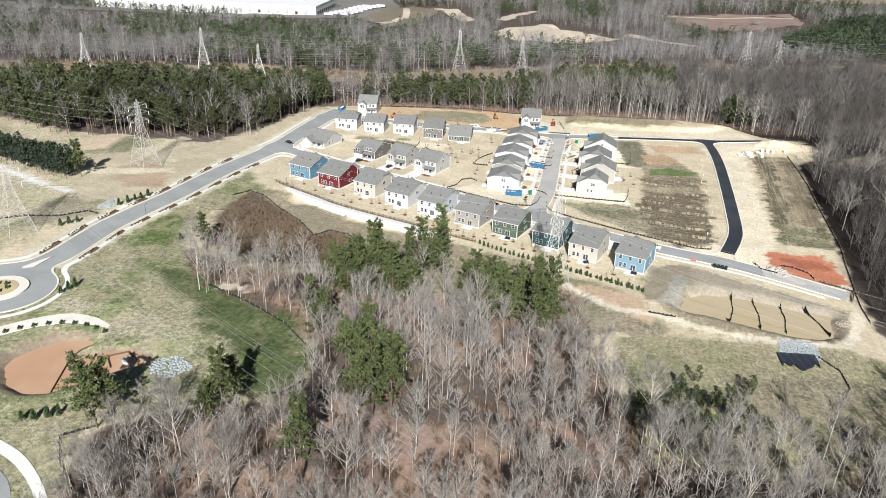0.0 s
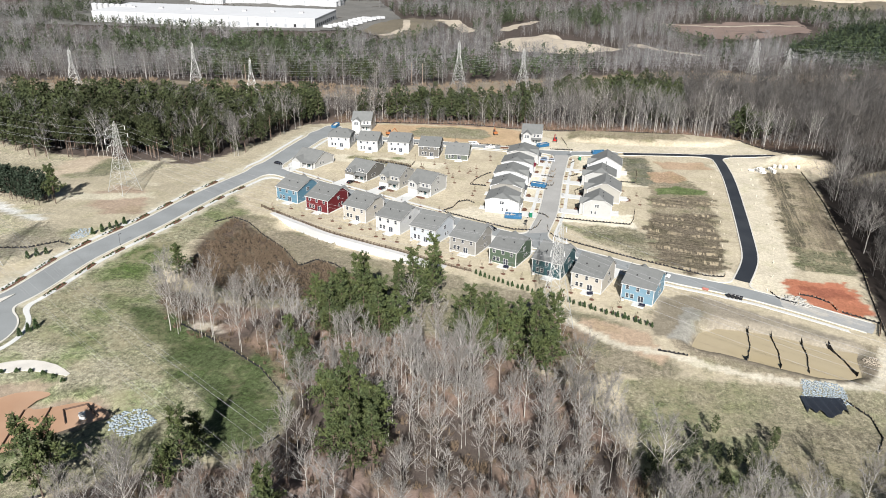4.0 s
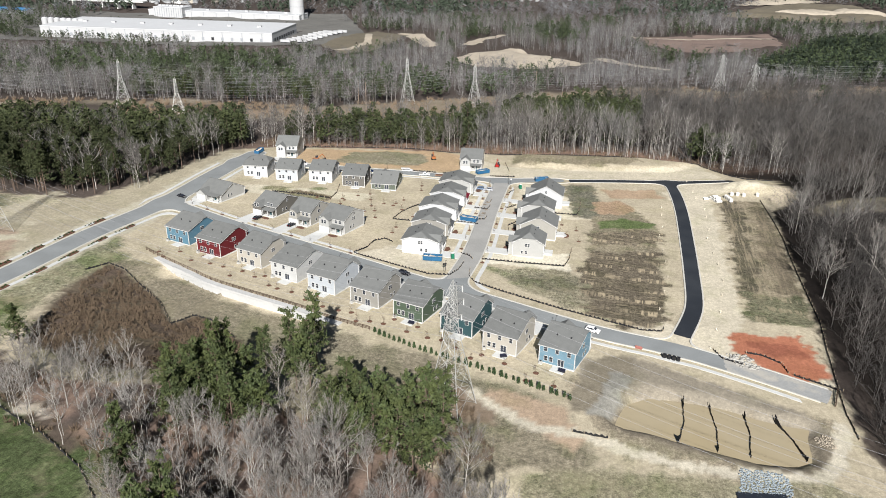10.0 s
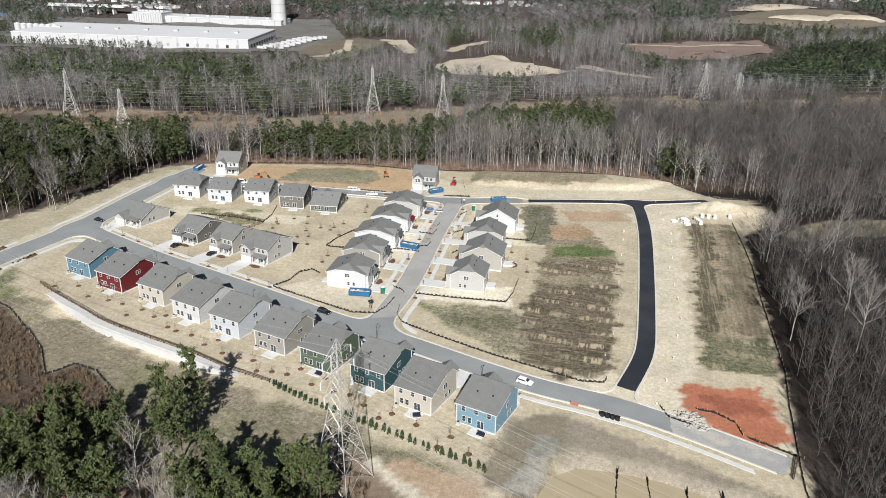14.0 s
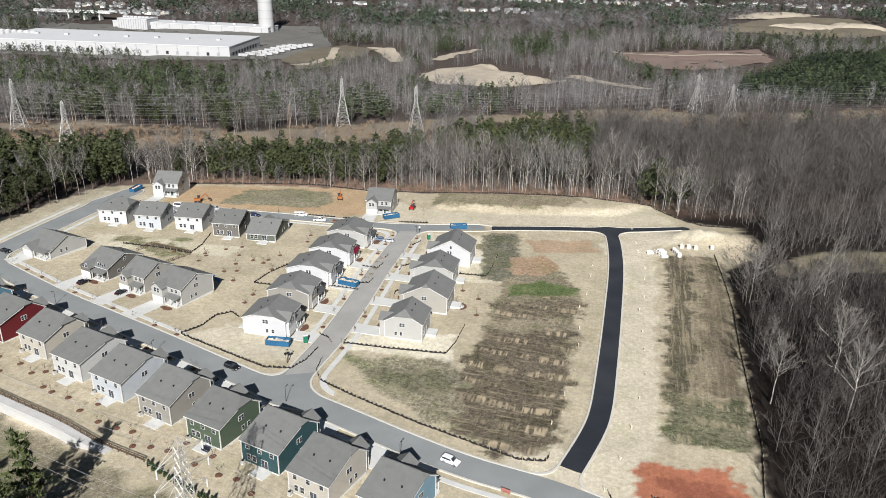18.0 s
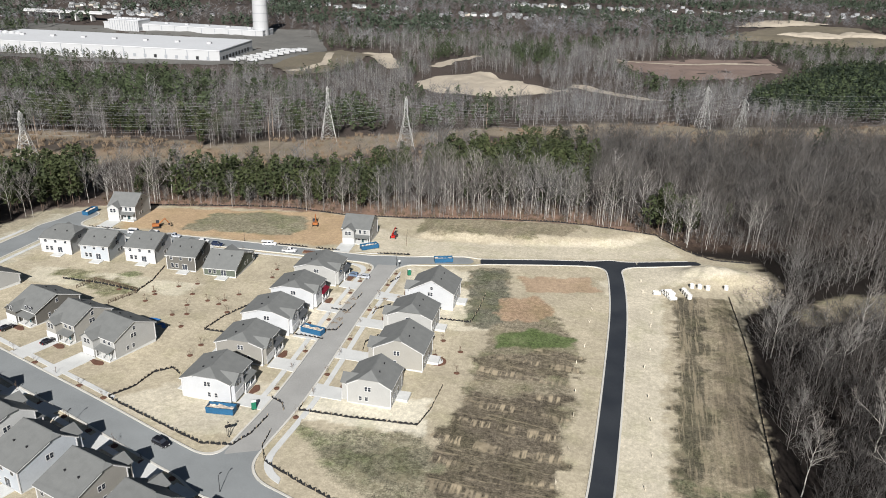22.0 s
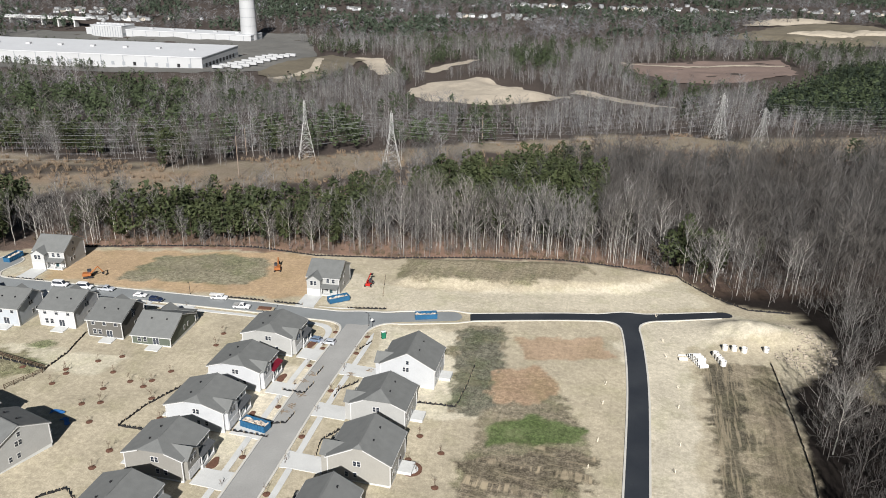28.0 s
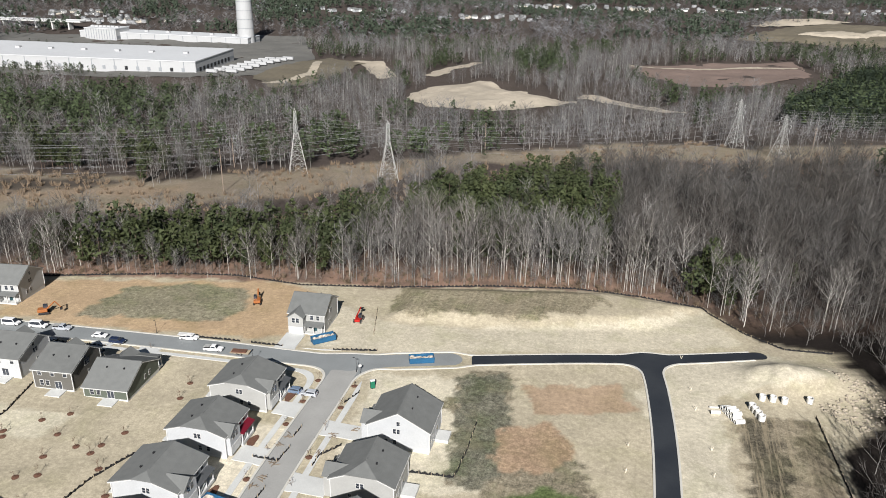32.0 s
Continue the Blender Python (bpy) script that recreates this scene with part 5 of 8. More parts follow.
def pine_places(x, y):
    """Where evergreens stand among the bare trees."""
    p = (polygon_distance(x, y, PINE_WOOD) < 9) & (rough_noise(x, y, 9, 69) > 0.44)
    p |= (polygon_distance(x, y, [(55, 512), (70, 560), (120, 595), (155, 560), (145, 515), (100, 496)]) < 0) & (rough_noise(x, y, 16, 62) > 0.27)
    p |= (polygon_distance(x, y, [(112, 483), (112, 512), (140, 508), (136, 486), (124, 480)]) < 0) & (rough_noise(x, y, 8, 59) > 0.3)
    p |= (polygon_distance(x, y, [(82, 498), (80, 525), (100, 525), (98, 500)]) < 0) & (rough_noise(x, y, 8, 59) > 0.36)
    p |= (polygon_distance(x, y, [(-60, 455), (20, 462), (45, 468), (40, 482), (-20, 476), (-62, 470)]) < 0) & (rough_noise(x, y, 12, 63) > 0.48)
    p |= (polygon_distance(x, y, [(318, 800), (345, 860), (489, 1044), (600, 1090), (700, 1000), (560, 830), (438, 790), (343, 756)]) < 0)
    p |= (y > 620) & (rough_noise(x, y, 60, 64) > 0.54) & (rough_noise(x, y, 13, 65) > 0.42)
    p |= (y > 600) & (x < -40) & (rough_noise(x, y, 30, 61) > 0.63)
    p |= (polygon_distance(x, y, [(-20, 458), (40, 462), (60, 500), (40, 512), (-25, 490)]) < 0) & (rough_noise(x, y, 9, 60) > 0.5)
    p |= (polygon_distance(x, y, [(-260, 720), (-230, 900), (-150, 880), (-120, 760), (-180, 700)]) < 0) & (rough_noise(x, y, 14, 66) > 0.5)
    p |= (polygon_distance(x, y, [(150, 455), (190, 440), (205, 460), (165, 480)]) < 0) & (rough_noise(x, y, 9, 67) > 0.57)
    p |= (y < 620) & (x < 150) & (rough_noise(x, y, 20, 68) > 0.67) & (np.hypot(x - 83, y - 469) > 9)
    return p


# dark evergreen brush at the foot of the grass slope
x, y = jittered(30, 130, 100, 180, 2.6, rng)
ok = (polygon_distance(x, y, [(42.9, 154.1), (58.2, 164.0), (73.1, 168.9), (81.0, 157.8), (72.1, 147.4), (55.4, 144.1), (42.3, 144.7)]) < 0) & (rough_noise(x, y, 7, 93) > 0.45)
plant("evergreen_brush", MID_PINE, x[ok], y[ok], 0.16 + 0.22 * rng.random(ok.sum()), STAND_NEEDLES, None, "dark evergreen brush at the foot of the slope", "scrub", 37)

# young conifers beside the gravel track
x, y = jittered(-215, -150, 280, 325, 2.1, rng)
ok = polygon_distance(x, y, [(-212, 313), (-194, 304), (-172, 291), (-155, 283), (-153, 292), (-172, 302), (-212, 324)]) < 0
plant("conifer_row", MID_PINE, x[ok], y[ok], 0.5 + 0.2 * rng.random(ok.sum()), PLANTATION_NEEDLES, PINE_BARK, "dense row of young green conifers beside a gravel track", "woodland", 31)

# woods round the clearing
x, y = jittered(-330, 420, 150, 620, 4.6, rng)
ok = clear_of_trees(x, y, 1.0) & open_ground(x, y) & in_view(x, y, 25) & ((x > 118) | (y > 330)) & ((x > 125) | (y > 200)) & ~((x > 118) & (y < 432) & (polygon_distance(x, y, CLEARINGS["estate"]) < 3.5))
x, y = x[ok], y[ok]
p = pine_places(x, y)
px, py = x[p], y[p]
pick = (polygon_distance(px, py, PINE_WOOD) < 9) & (py < 425) & (px > -200)
count = 0
for a, b in zip(px[pick], py[pick]):
    if count >= 230:
        break
    t = tree_thing("pine_tree", STAND_PINES[count * 7 % 5], pose(float(a), float(b), float(land(a, b)), 0, 0, 53 * count), "tall green loblolly pine in a dense stand", "pine tree", "pines beside the collector road")
    t.scale = [0.55 + 0.6 * float(rng.random())] * 3
    count += 1
rest = np.ones(len(px), bool)
rest[np.nonzero(pick)[0][:count]] = False
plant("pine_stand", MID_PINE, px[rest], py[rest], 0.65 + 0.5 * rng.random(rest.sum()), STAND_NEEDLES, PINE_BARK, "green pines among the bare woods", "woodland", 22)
x, y = x[~p], y[~p]
low = 0.3 + 0.25 * smooth(20, 90, x) + 0.7 * rough_noise(x, y, 24, 59)  # lower growth towards the power lines
east = (x > 118) & (y < 432)
deep = polygon_distance(x, y, CLEARINGS["estate"])
near = (deep < 20) & ~east & (rough_noise(x, y, 5, 58) > 0.36)
e1 = east & (deep < 75) & (y < 345)
upper = east & (deep < 75) & ~e1
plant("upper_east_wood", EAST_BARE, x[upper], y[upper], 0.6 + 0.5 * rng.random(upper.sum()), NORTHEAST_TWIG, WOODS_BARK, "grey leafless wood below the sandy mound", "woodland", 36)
plant("east_wood", EAST_BARE, x[e1], y[e1], 0.65 + 0.5 * rng.random(e1.sum()), EAST_TWIG, EAST_BARK, "scrubby leafless wood beyond the silt fence, shade put into its colour", "woodland", 29)
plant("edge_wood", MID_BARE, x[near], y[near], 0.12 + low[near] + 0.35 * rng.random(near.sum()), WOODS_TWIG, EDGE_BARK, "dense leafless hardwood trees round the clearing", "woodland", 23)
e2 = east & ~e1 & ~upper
plant("east_backwood", BACK_BARE, x[e2], y[e2], 0.42 + 0.3 * rng.random(e2.sum()), EAST_TWIG, EAST_BARK, "leafless wood stretching away to the east, shade put into its colour", "woodland", 33)
far = (deep >= 20) & ~east & (rough_noise(x, y, 17, 57) > 0.33)
ne = far & (x > 135)
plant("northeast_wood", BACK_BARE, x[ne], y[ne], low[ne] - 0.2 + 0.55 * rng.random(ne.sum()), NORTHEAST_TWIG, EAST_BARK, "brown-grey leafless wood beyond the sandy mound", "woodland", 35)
far &= ~ne
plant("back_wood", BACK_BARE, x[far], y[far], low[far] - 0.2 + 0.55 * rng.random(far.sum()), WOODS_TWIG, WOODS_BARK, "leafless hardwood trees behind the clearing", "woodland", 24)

# saplings and brush along the foot of the northern wood
x, y = jittered(-62, 200, 440, 500, 3.0, rng)
deep = polygon_distance(x, y, CLEARINGS["estate"])
ok = (deep > 0.8) & (deep < 26) & (y > 438) & (rough_noise(x, y, 7, 92) > 0.36)
plant("edge_thicket", BACK_BARE, x[ok], y[ok], 0.16 + 0.5 * rng.random(ok.sum()) ** 2, WOODS_TWIG, WOODS_BARK, "young bare growth along the edge of the wood", "woodland", 34)

# the woods that go on behind and beside the first view
x, y = jittered(-250, 270, -110, 330, 8.6, rng)
ok = clear_of_trees(x, y, 3.0) & ((y < 90) & (x > -75) | (x > 160) & (y < 330) & ~(in_view(x, y, 25) & (y > 150) & (x > 118)) | (x < -200) & (y < 225) & (x < -193))
plant("outer_wood", DISTANT_BARE, x[ok], y[ok], 0.5 + 0.35 * rng.random(ok.sum()), WOODS_TWIG, WOODS_BARK, "leafless hardwood trees along the outer wood", "woodland", 32)

# woods beyond the power lines
x, y = jittered(-640, 860, 600, 1250, 7.6, rng)
ok = clear_of_trees(x, y, 2.0) & open_ground(x, y) & in_view(x, y) & (rough_noise(x, y, 26, 56) > 0.33)
x, y = x[ok], y[ok]
p = pine_places(x, y)
plant("far_pines", FAR_PINE, x[p], y[p], 0.65 + 0.5 * rng.random(p.sum()), WOODS_NEEDLES, None, "far green pines", "woodland", 25)
gx, gy = jittered(310, 705, 745, 1095, 5.4, rng)
ok = polygon_distance(gx, gy, [(318, 800), (345, 860), (489, 1044), (600, 1090), (700, 1000), (560, 830), (438, 790), (343, 756)]) < 0
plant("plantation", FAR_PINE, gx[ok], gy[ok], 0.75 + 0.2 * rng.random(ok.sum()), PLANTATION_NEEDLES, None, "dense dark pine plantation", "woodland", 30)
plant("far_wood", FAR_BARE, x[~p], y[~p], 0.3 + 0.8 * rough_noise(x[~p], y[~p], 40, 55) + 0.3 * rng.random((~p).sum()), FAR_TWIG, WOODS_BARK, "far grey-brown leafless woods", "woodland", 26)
x, y = jittered(-1400, 1800, 1250, 2250, 15, rng)
ok = clear_of_trees(x, y, 4.0) & open_ground(x, y) & in_view(x, y) & (rough_noise(x, y, 130, 70) > 0.30)
x, y = x[ok], y[ok]
p = rough_noise(x, y, 110, 71) > 0.52
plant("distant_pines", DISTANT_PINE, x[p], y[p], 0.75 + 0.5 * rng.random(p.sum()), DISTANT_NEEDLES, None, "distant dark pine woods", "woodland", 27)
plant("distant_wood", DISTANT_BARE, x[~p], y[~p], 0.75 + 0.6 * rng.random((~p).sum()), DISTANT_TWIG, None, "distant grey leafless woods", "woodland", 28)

# ---- pavements and drives ----
banded("pavement", all_roads, 2.1, 3.5, 0.12, CONCRETE, "pale concrete pavement beside the streets", "pavement", SITE, 0.8, 0.1,
       keep=lambda x, y: not (x > 112 and y < 235 and road_end(x, y) > -6) and (x < 60 or y < 247) and not (x > 42 and 246 + 0.5 * (88 - x) < y < 300) and not (x > -4 and x < 33 and y > 300 - 0.56 * (x + 6) and y < 308) and not (y > 409) and not (x < -96 and y > 330) and not (x > 58 and y > 300))


def draped(name, pts_left, pts_right, lift, mat, label, category):
    """A slab between two lines, laid on the ground."""
    verts, faces = [], []
    n = max(len(pts_left), len(pts_right))
    pts_left, pts_right = [list(zip(*(np.interp(np.linspace(0, len(q) - 1, n), np.arange(len(q)), np.array(q)[:, k]) for k in (0, 1)))) for q in (pts_left, pts_right)]
    for a, b in zip(pts_left, pts_right):
        for p in (a, b):
            z = float(land(*p)) + lift
            verts += [(p[0], p[1], z), (p[0], p[1], z - 0.3)]
    for i in range(n - 1):
        a = i * 4
        faces += [(a, a + 4, a + 6, a + 2), (a, a + 1, a + 5, a + 4), (a + 2, a + 6, a + 7, a + 3)]
    faces += [(0, 2, 3, 1), (4 * n - 4, 4 * n - 3, 4 * n - 1, 4 * n - 2)]
    return tagged(mesh_object(name, verts, faces, mat), label, category, kind="structure")


for t, c, turn, gm, front in DRIVES:
    lines = ([], [])
    run = 0.1
    while run < 22:
        mid = c + turn @ Vector((gm, front + run, 0))
        gap = float(all_roads(np.array(mid.x), np.array(mid.y)))
        for s, line in zip((-1, 1), lines):
            p = c + turn @ Vector((gm + s * (2.75 + 0.25 * (gap < 2)), front + run, 0))
            line.append((p.x, p.y))
        if gap < 0.55:
            break
        run += min(1.5, max(0.4, gap - 0.4))
    draped("driveway", lines[0], lines[1], 0.155, CONCRETE, "pale concrete drive from garage to street", "driveway")

# ---- things in repeats ----
def along(pts, step):
    """Places and headings at even steps along a line."""
    pts = np.array(pts, float)
    seg = np.hypot(*np.diff(pts, axis=0).T)
    run = np.concatenate([[0], np.cumsum(seg)])
    n = max(1, int(round(run[-1] / step)))
    out = []
    for s in np.linspace(0, run[-1], n + 1):
        i = min(len(seg) - 1, int(np.searchsorted(run, s, "right")) - 1)
        u = (s - run[i]) / seg[i]
        p = pts[i] + (pts[i + 1] - pts[i]) * u
        out.append((float(p[0]), float(p[1]), math.degrees(math.atan2(*(pts[i + 1] - pts[i])[::-1]))))
    return out


SILT = material("black silt fabric", (0.014, 0.014, 0.015), 0.9, grain=3, blotch=0.5, vary=0.35, bump=0.3)
POST_WOOD = material("weathered wooden posts", (0.34, 0.28, 0.20), 0.9, grain=6, vary=0.3, bump=0.4)
FENCE_WOOD = material("dark stained fence timber", (0.085, 0.058, 0.04), 0.85, grain=6, vary=0.3, bump=0.4)
POST_MESH = boxed(-0.05, -0.05, -0.3, 0.05, 0.05, 0.9)
post_me = bpy.data.meshes.new("post")
POST_MESH.to_mesh(post_me)
POST_MESH.free()
post_me.materials.append(POST_WOOD)


def silt_fence(pts, label="black silt fence on wooden posts", high=0.72):
    """A sagging strip of black fabric on stakes."""
    st = along(pts, 2.6)
    o = Vector((st[0][0], st[0][1], float(land(st[0][0], st[0][1]))))
    t = thing("silt_fence", Matrix.Translation(o), label, "silt fence", "silt fences")
    verts, faces = [], []
    fine = along(pts, 2.6 / 4)
    rr = random.Random(len(pts) + int(pts[0][0]))
    for k, (x, y, h) in enumerate(fine):
        z = float(land(x, y))
        sag = (0.05, -0.38)[k % 2] * (high < 1) + rr.uniform(-0.08, 0.05)
        x, y = x + rr.uniform(-0.12, 0.12), y + rr.uniform(-0.12, 0.12)
        nx, ny = -math.sin(radians(h)), math.cos(radians(h))
        b = rr.uniform(0.01, 0.05)
        verts += [(x - o.x + nx * b, y - o.y + ny * b, z - o.z + 0.02), (x - o.x, y - o.y, z - o.z + high + sag), (x - o.x - nx * 0.03, y - o.y - ny * 0.03, z - o.z + high + sag), (x - o.x - nx * 0.05, y - o.y - ny * 0.05, z - o.z + 0.02)]
    for k in range(len(fine) - 1):
        a = 4 * k
        faces += [(a, a + 4, a + 5, a + 1), (a + 1, a + 5, a + 6, a + 2), (a + 2, a + 6, a + 7, a + 3)]
    mesh_object("fabric", verts, faces, SILT, t, "sagging black fabric")
    for x, y, h in st:
        p = new("post", post_me)
        p.parent = t
        p.location = (x - o.x, y - o.y, float(land(x, y)) - o.z)
    return t


for pts in ([(-5, 304), (-1, 309), (1, 316), (5, 319), (8, 316)], [(-5, 303.5), (6, 297), (22, 288), (29, 288), (32, 293), (34, 300)], [(37, 303), (36, 306), (33, 308)], [(41, 306), (40.5, 303.5), (52, 302), (69, 300.5), (72, 308), (74.5, 319)],
            [(36, 294), (35.5, 288), (37.5, 283), (46, 277), (62, 267), (78, 258.5), (86, 254.5), (92, 254.5), (93, 257)], [(72, 358), (82, 357), (85, 368), (87, 378)], [(6, 341), (9, 350), (13, 357), (16, 361)], [(6, 341), (13, 340)], [(22, 362), (29, 361)],
            [(-61, 447.5), (-33, 453.5), (-8, 458), (8, 459), (30, 454), (59, 456), (92, 462), (121, 464), (142, 460), (160, 451), (168, 433), (176, 423), (189, 421)], [(170, 387), (165, 358.5), (161, 338.5), (156.7, 322), (152.7, 306), (143, 264), (137, 246), (128, 216), (126, 205)],
            [(-74, 202), (-60, 193), (-47, 182.5), (-39, 172), (-37, 160)], [(-44, 149), (-40, 150), (-36, 156)], [(-77, 133.5), (-83.5, 129.5), (-80, 122), (-74, 115), (-71, 105)], [(101, 183), (104, 176), (103, 168), (99, 162)],
            [(-88, 278), (-83, 284), (-77, 280.5), (-67, 272), (-58.5, 262), (-51, 249), (-46.5, 255.5), (-39.5, 252.5), (-31, 243)], [(-21, 384), (-20.5, 372), (-22, 363), (-34, 367), (-48, 369)], [(40, 340), (35, 341), (29, 342)], [(44, 350), (43, 346), (39, 345)],
            [(46, 364), (44.5, 359), (39, 360)], [(47, 372), (46, 368)], [(10, 412.5), (22, 411.5)], [(25, 411), (34, 410)], [(48, 409.5), (60, 410.5)], [(-62, 418), (-50, 417)], [(-28, 405.5), (-12, 404)], [(56, 345), (52, 340), (52, 334)],
            [(57, 366), (53, 362), (52, 358)], [(58, 388), (55, 383)], [(113, 244), (117, 243), (121, 239)], [(121, 238), (121, 234)], [(104, 245), (105, 240), (110, 237)], [(122, 233), (132, 226)], [(-150, 244), (-140, 246), (-133, 252), (-128, 250)],
            [(-160, 240), (-150, 245)], [(57, 438), (58, 420)], [(66, 201), (58, 203)]):
    silt_fence(pts)
for a, b in (((88.9, 220.6), (83.1, 203)), ((94.8, 218.4), (91.6, 200.6)), ((102.4, 214.9), (98.5, 198.8)), ((109.1, 213), (110.8, 197.5))):
    m = ((a[0] + b[0]) / 2 + 0.8, (a[1] + b[1]) / 2)
    silt_fence([a, m, b], "dark porous baffle across the sediment pond", 2.1)

# retaining wall with the timber fence on it
WALL_MAT = material("pale retaining wall blocks", (0.43, 0.43, 0.42), 0.9, grain=3, blotch=0.35, vary=0.12, bump=0.4, per_thing=0.3)
w0 = Vector((WALL_LINE[0][0], WALL_LINE[0][1], float(land(*WALL_LINE[0]))))
wall = tagged(thing("retaining_wall", Matrix.Translation(w0), "long pale block retaining wall below the gardens", "wall"), kind="structure")
line = along(curve_through(WALL_LINE, 2.0), 2.2)
for (xa, ya, h), (xb, yb, _) in zip(line[:-5], line[1:-4]):
    nx, ny = -math.sin(radians(h)), math.cos(radians(h))
    ztop = float(land(xa + nx * 1.2, ya + ny * 1.2)) + 0.25
    for c in range(4):
        bm = bmesh.new()
        s = 0.015 * c
        z1 = ztop - 0.72 * (3 - c)
        prism(bm, [(xa - w0.x - nx * (1.15 - s), ya - w0.y - ny * (1.15 - s), z1 - 0.70 - w0.z), (xb - w0.x - nx * (1.15 - s), yb - w0.y - ny * (1.15 - s), z1 - 0.70 - w0.z), (xb - w0.x - nx * (1.15 - s), yb - w0.y - ny * (1.15 - s), z1 - w0.z), (xa - w0.x - nx * (1.15 - s), ya - w0.y - ny * (1.15 - s), z1 - w0.z)], (nx * 2.0, ny * 2.0, 0))
        part("block", bm, WALL_MAT, wall)

GARDEN_FENCE = [(-40.4, 362.4), (-37.7, 369.1), (-21.0, 363.0), (-26.6, 353.3)]


def rail_fence(f_line, label, group=""):
    """A three-rail timber fence along places from along()."""
    fo = Vector((f_line[0][0], f_line[0][1], float(land(*f_line[0][:2]))))
    fence = thing("rail_fence", Matrix.Translation(fo), label, "fence", group)
    for k, (x, y, h) in enumerate(f_line):
        z = float(land(x, y)) - fo.z
        part("post", boxed(x - fo.x - 0.08, y - fo.y - 0.08, z - 0.4, x - fo.x + 0.08, y - fo.y + 0.08, z + 1.3, 0.01), FENCE_WOOD, fence)
        if k + 1 < len(f_line):
            x2, y2, _ = f_line[k + 1]
            z2 = float(land(x2, y2)) - fo.z
            for hh in (0.35, 0.75, 1.12):
                bm = prism(bmesh.new(), [(x - fo.x, y - fo.y, z + hh), (x2 - fo.x, y2 - fo.y, z2 + hh), (x2 - fo.x, y2 - fo.y, z2 + hh + 0.15), (x - fo.x, y - fo.y, z + hh + 0.15)], (0.03, 0.05, 0))
                part("rail", bm, FENCE_WOOD, fence)


rail_fence(along([(x + 0.45, y + 0.9) for x, y in curve_through([(-76, 296)] + WALL_LINE, 2.0)], 2.4), "dark timber rail fence along the retaining wall")
rail_fence(along(GARDEN_FENCE, 2.4), "dark timber rail fence round a back garden")

# evergreens, shrubs and saplings
SHRUB_LEAF = material("dark evergreen leaves", (0.035, 0.06, 0.022), 0.8, grain=3, blotch=0.8, vary=0.4, bump=0, per_thing=0.5)
BRUSH = material("russet winter scrub", (0.125, 0.092, 0.062), 0.9, grain=2, blotch=0.3, vary=0.35, bump=0, per_island=0.6)
STRAW = material("dry broomsedge", (0.19, 0.142, 0.098), 0.9, grain=2, blotch=0.1, vary=0.4, bump=0, per_island=0.6)
STEM = material("brown sapling stems", (0.115, 0.075, 0.05), 0.9, grain=5, vary=0.3, bump=0)


def cone_shrub(rng, h, r, count=150):
    v, f = [], []
    for k in range(count):
        u = rng.random() ** 0.8
        a, rr = rng.random() * 6.2832, r * (1.0 - u) ** 0.65 * (0.75 + 0.3 * rng.random())
        c = np.array((rr * math.cos(a), rr * math.sin(a), h * (0.04 + 0.94 * u)))
        d = np.array((math.cos(a) * 0.5, math.sin(a) * 0.5, 0.8)) + rng.normal(size=3) * 0.4
        d *= 0.22 * h ** 0.5 / np.linalg.norm(d)
        s = np.cross(d, rng.normal(size=3))
        s *= 0.1 * h ** 0.5 / (np.linalg.norm(s) + 1e-9)
        n = len(v)
        v += [c - d, c + s, c + d, c - s]
        f.append((n, n + 1, n + 2, n + 3))
    tv, tf = [], []
    tube(tv, tf, [np.array((0, 0, -0.2)), np.array((0, 0, h * 0.8))], [0.06, 0.02], 4)
    return [("stem", plain_mesh("stem", tv, tf, STEM)), ("foliage", plain_mesh("foliage", v, f, SHRUB_LEAF))]


SHRUBS = [cone_shrub(RNG, 2.0 + 0.25 * k, 0.55 + 0.05 * k) for k in range(3)]
ROUND = [cone_shrub(RNG, 1.1, 0.7, 120) for k in range(2)]
for k, (x, y, h) in enumerate(along([(8, 245.5), (19, 238.2), (33, 230.8), (47, 223.2), (59.5, 216.5)], 1.75)):
    tree_thing("arborvitae", SHRUBS[k % 3], pose(x + 0.2 * math.sin(k * 3.1), y + 0.2 * math.cos(k * 2.3), float(land(x, y)), 0, 0, 71 * k) @ Matrix.Scale(0.6 + 0.3 * random.random(), 4), "small dark green conical evergreen in a hedge row", "shrub", "evergreen hedge below the gardens")
for k, (x, y) in enumerate([(-113, 191), (-112, 193.5), (-111, 195.5), (-94, 134), (-91.5, 134.5), (-89, 135.5), (-87, 136.5), (-136, 238), (-134, 240), (-132, 242), (-125, 260), (-123, 263), (-121.5, 266), (-120, 268), (-118.5, 271), (-93, 233)]):
    tree_thing("evergreen_shrub", SHRUBS[k % 3], pose(x, y, float(land(x, y)), 0, 0, 40 * k) @ Matrix.Scale(1.15, 4), "dark green conical evergreen shrub", "shrub", "evergreens beside the collector road")
for k, (x, y, h) in enumerate(along(curve_through([(-119, 166), (-113, 171), (-105, 174.5), (-97, 174), (-92, 171.5)]), 3.2)):
    tree_thing("round_shrub", ROUND[k % 2], pose(x, y, float(land(x, y)), 0, 0, 40 * k), "rounded grey-green shrub by the basin", "shrub", "shrubs round the basin")


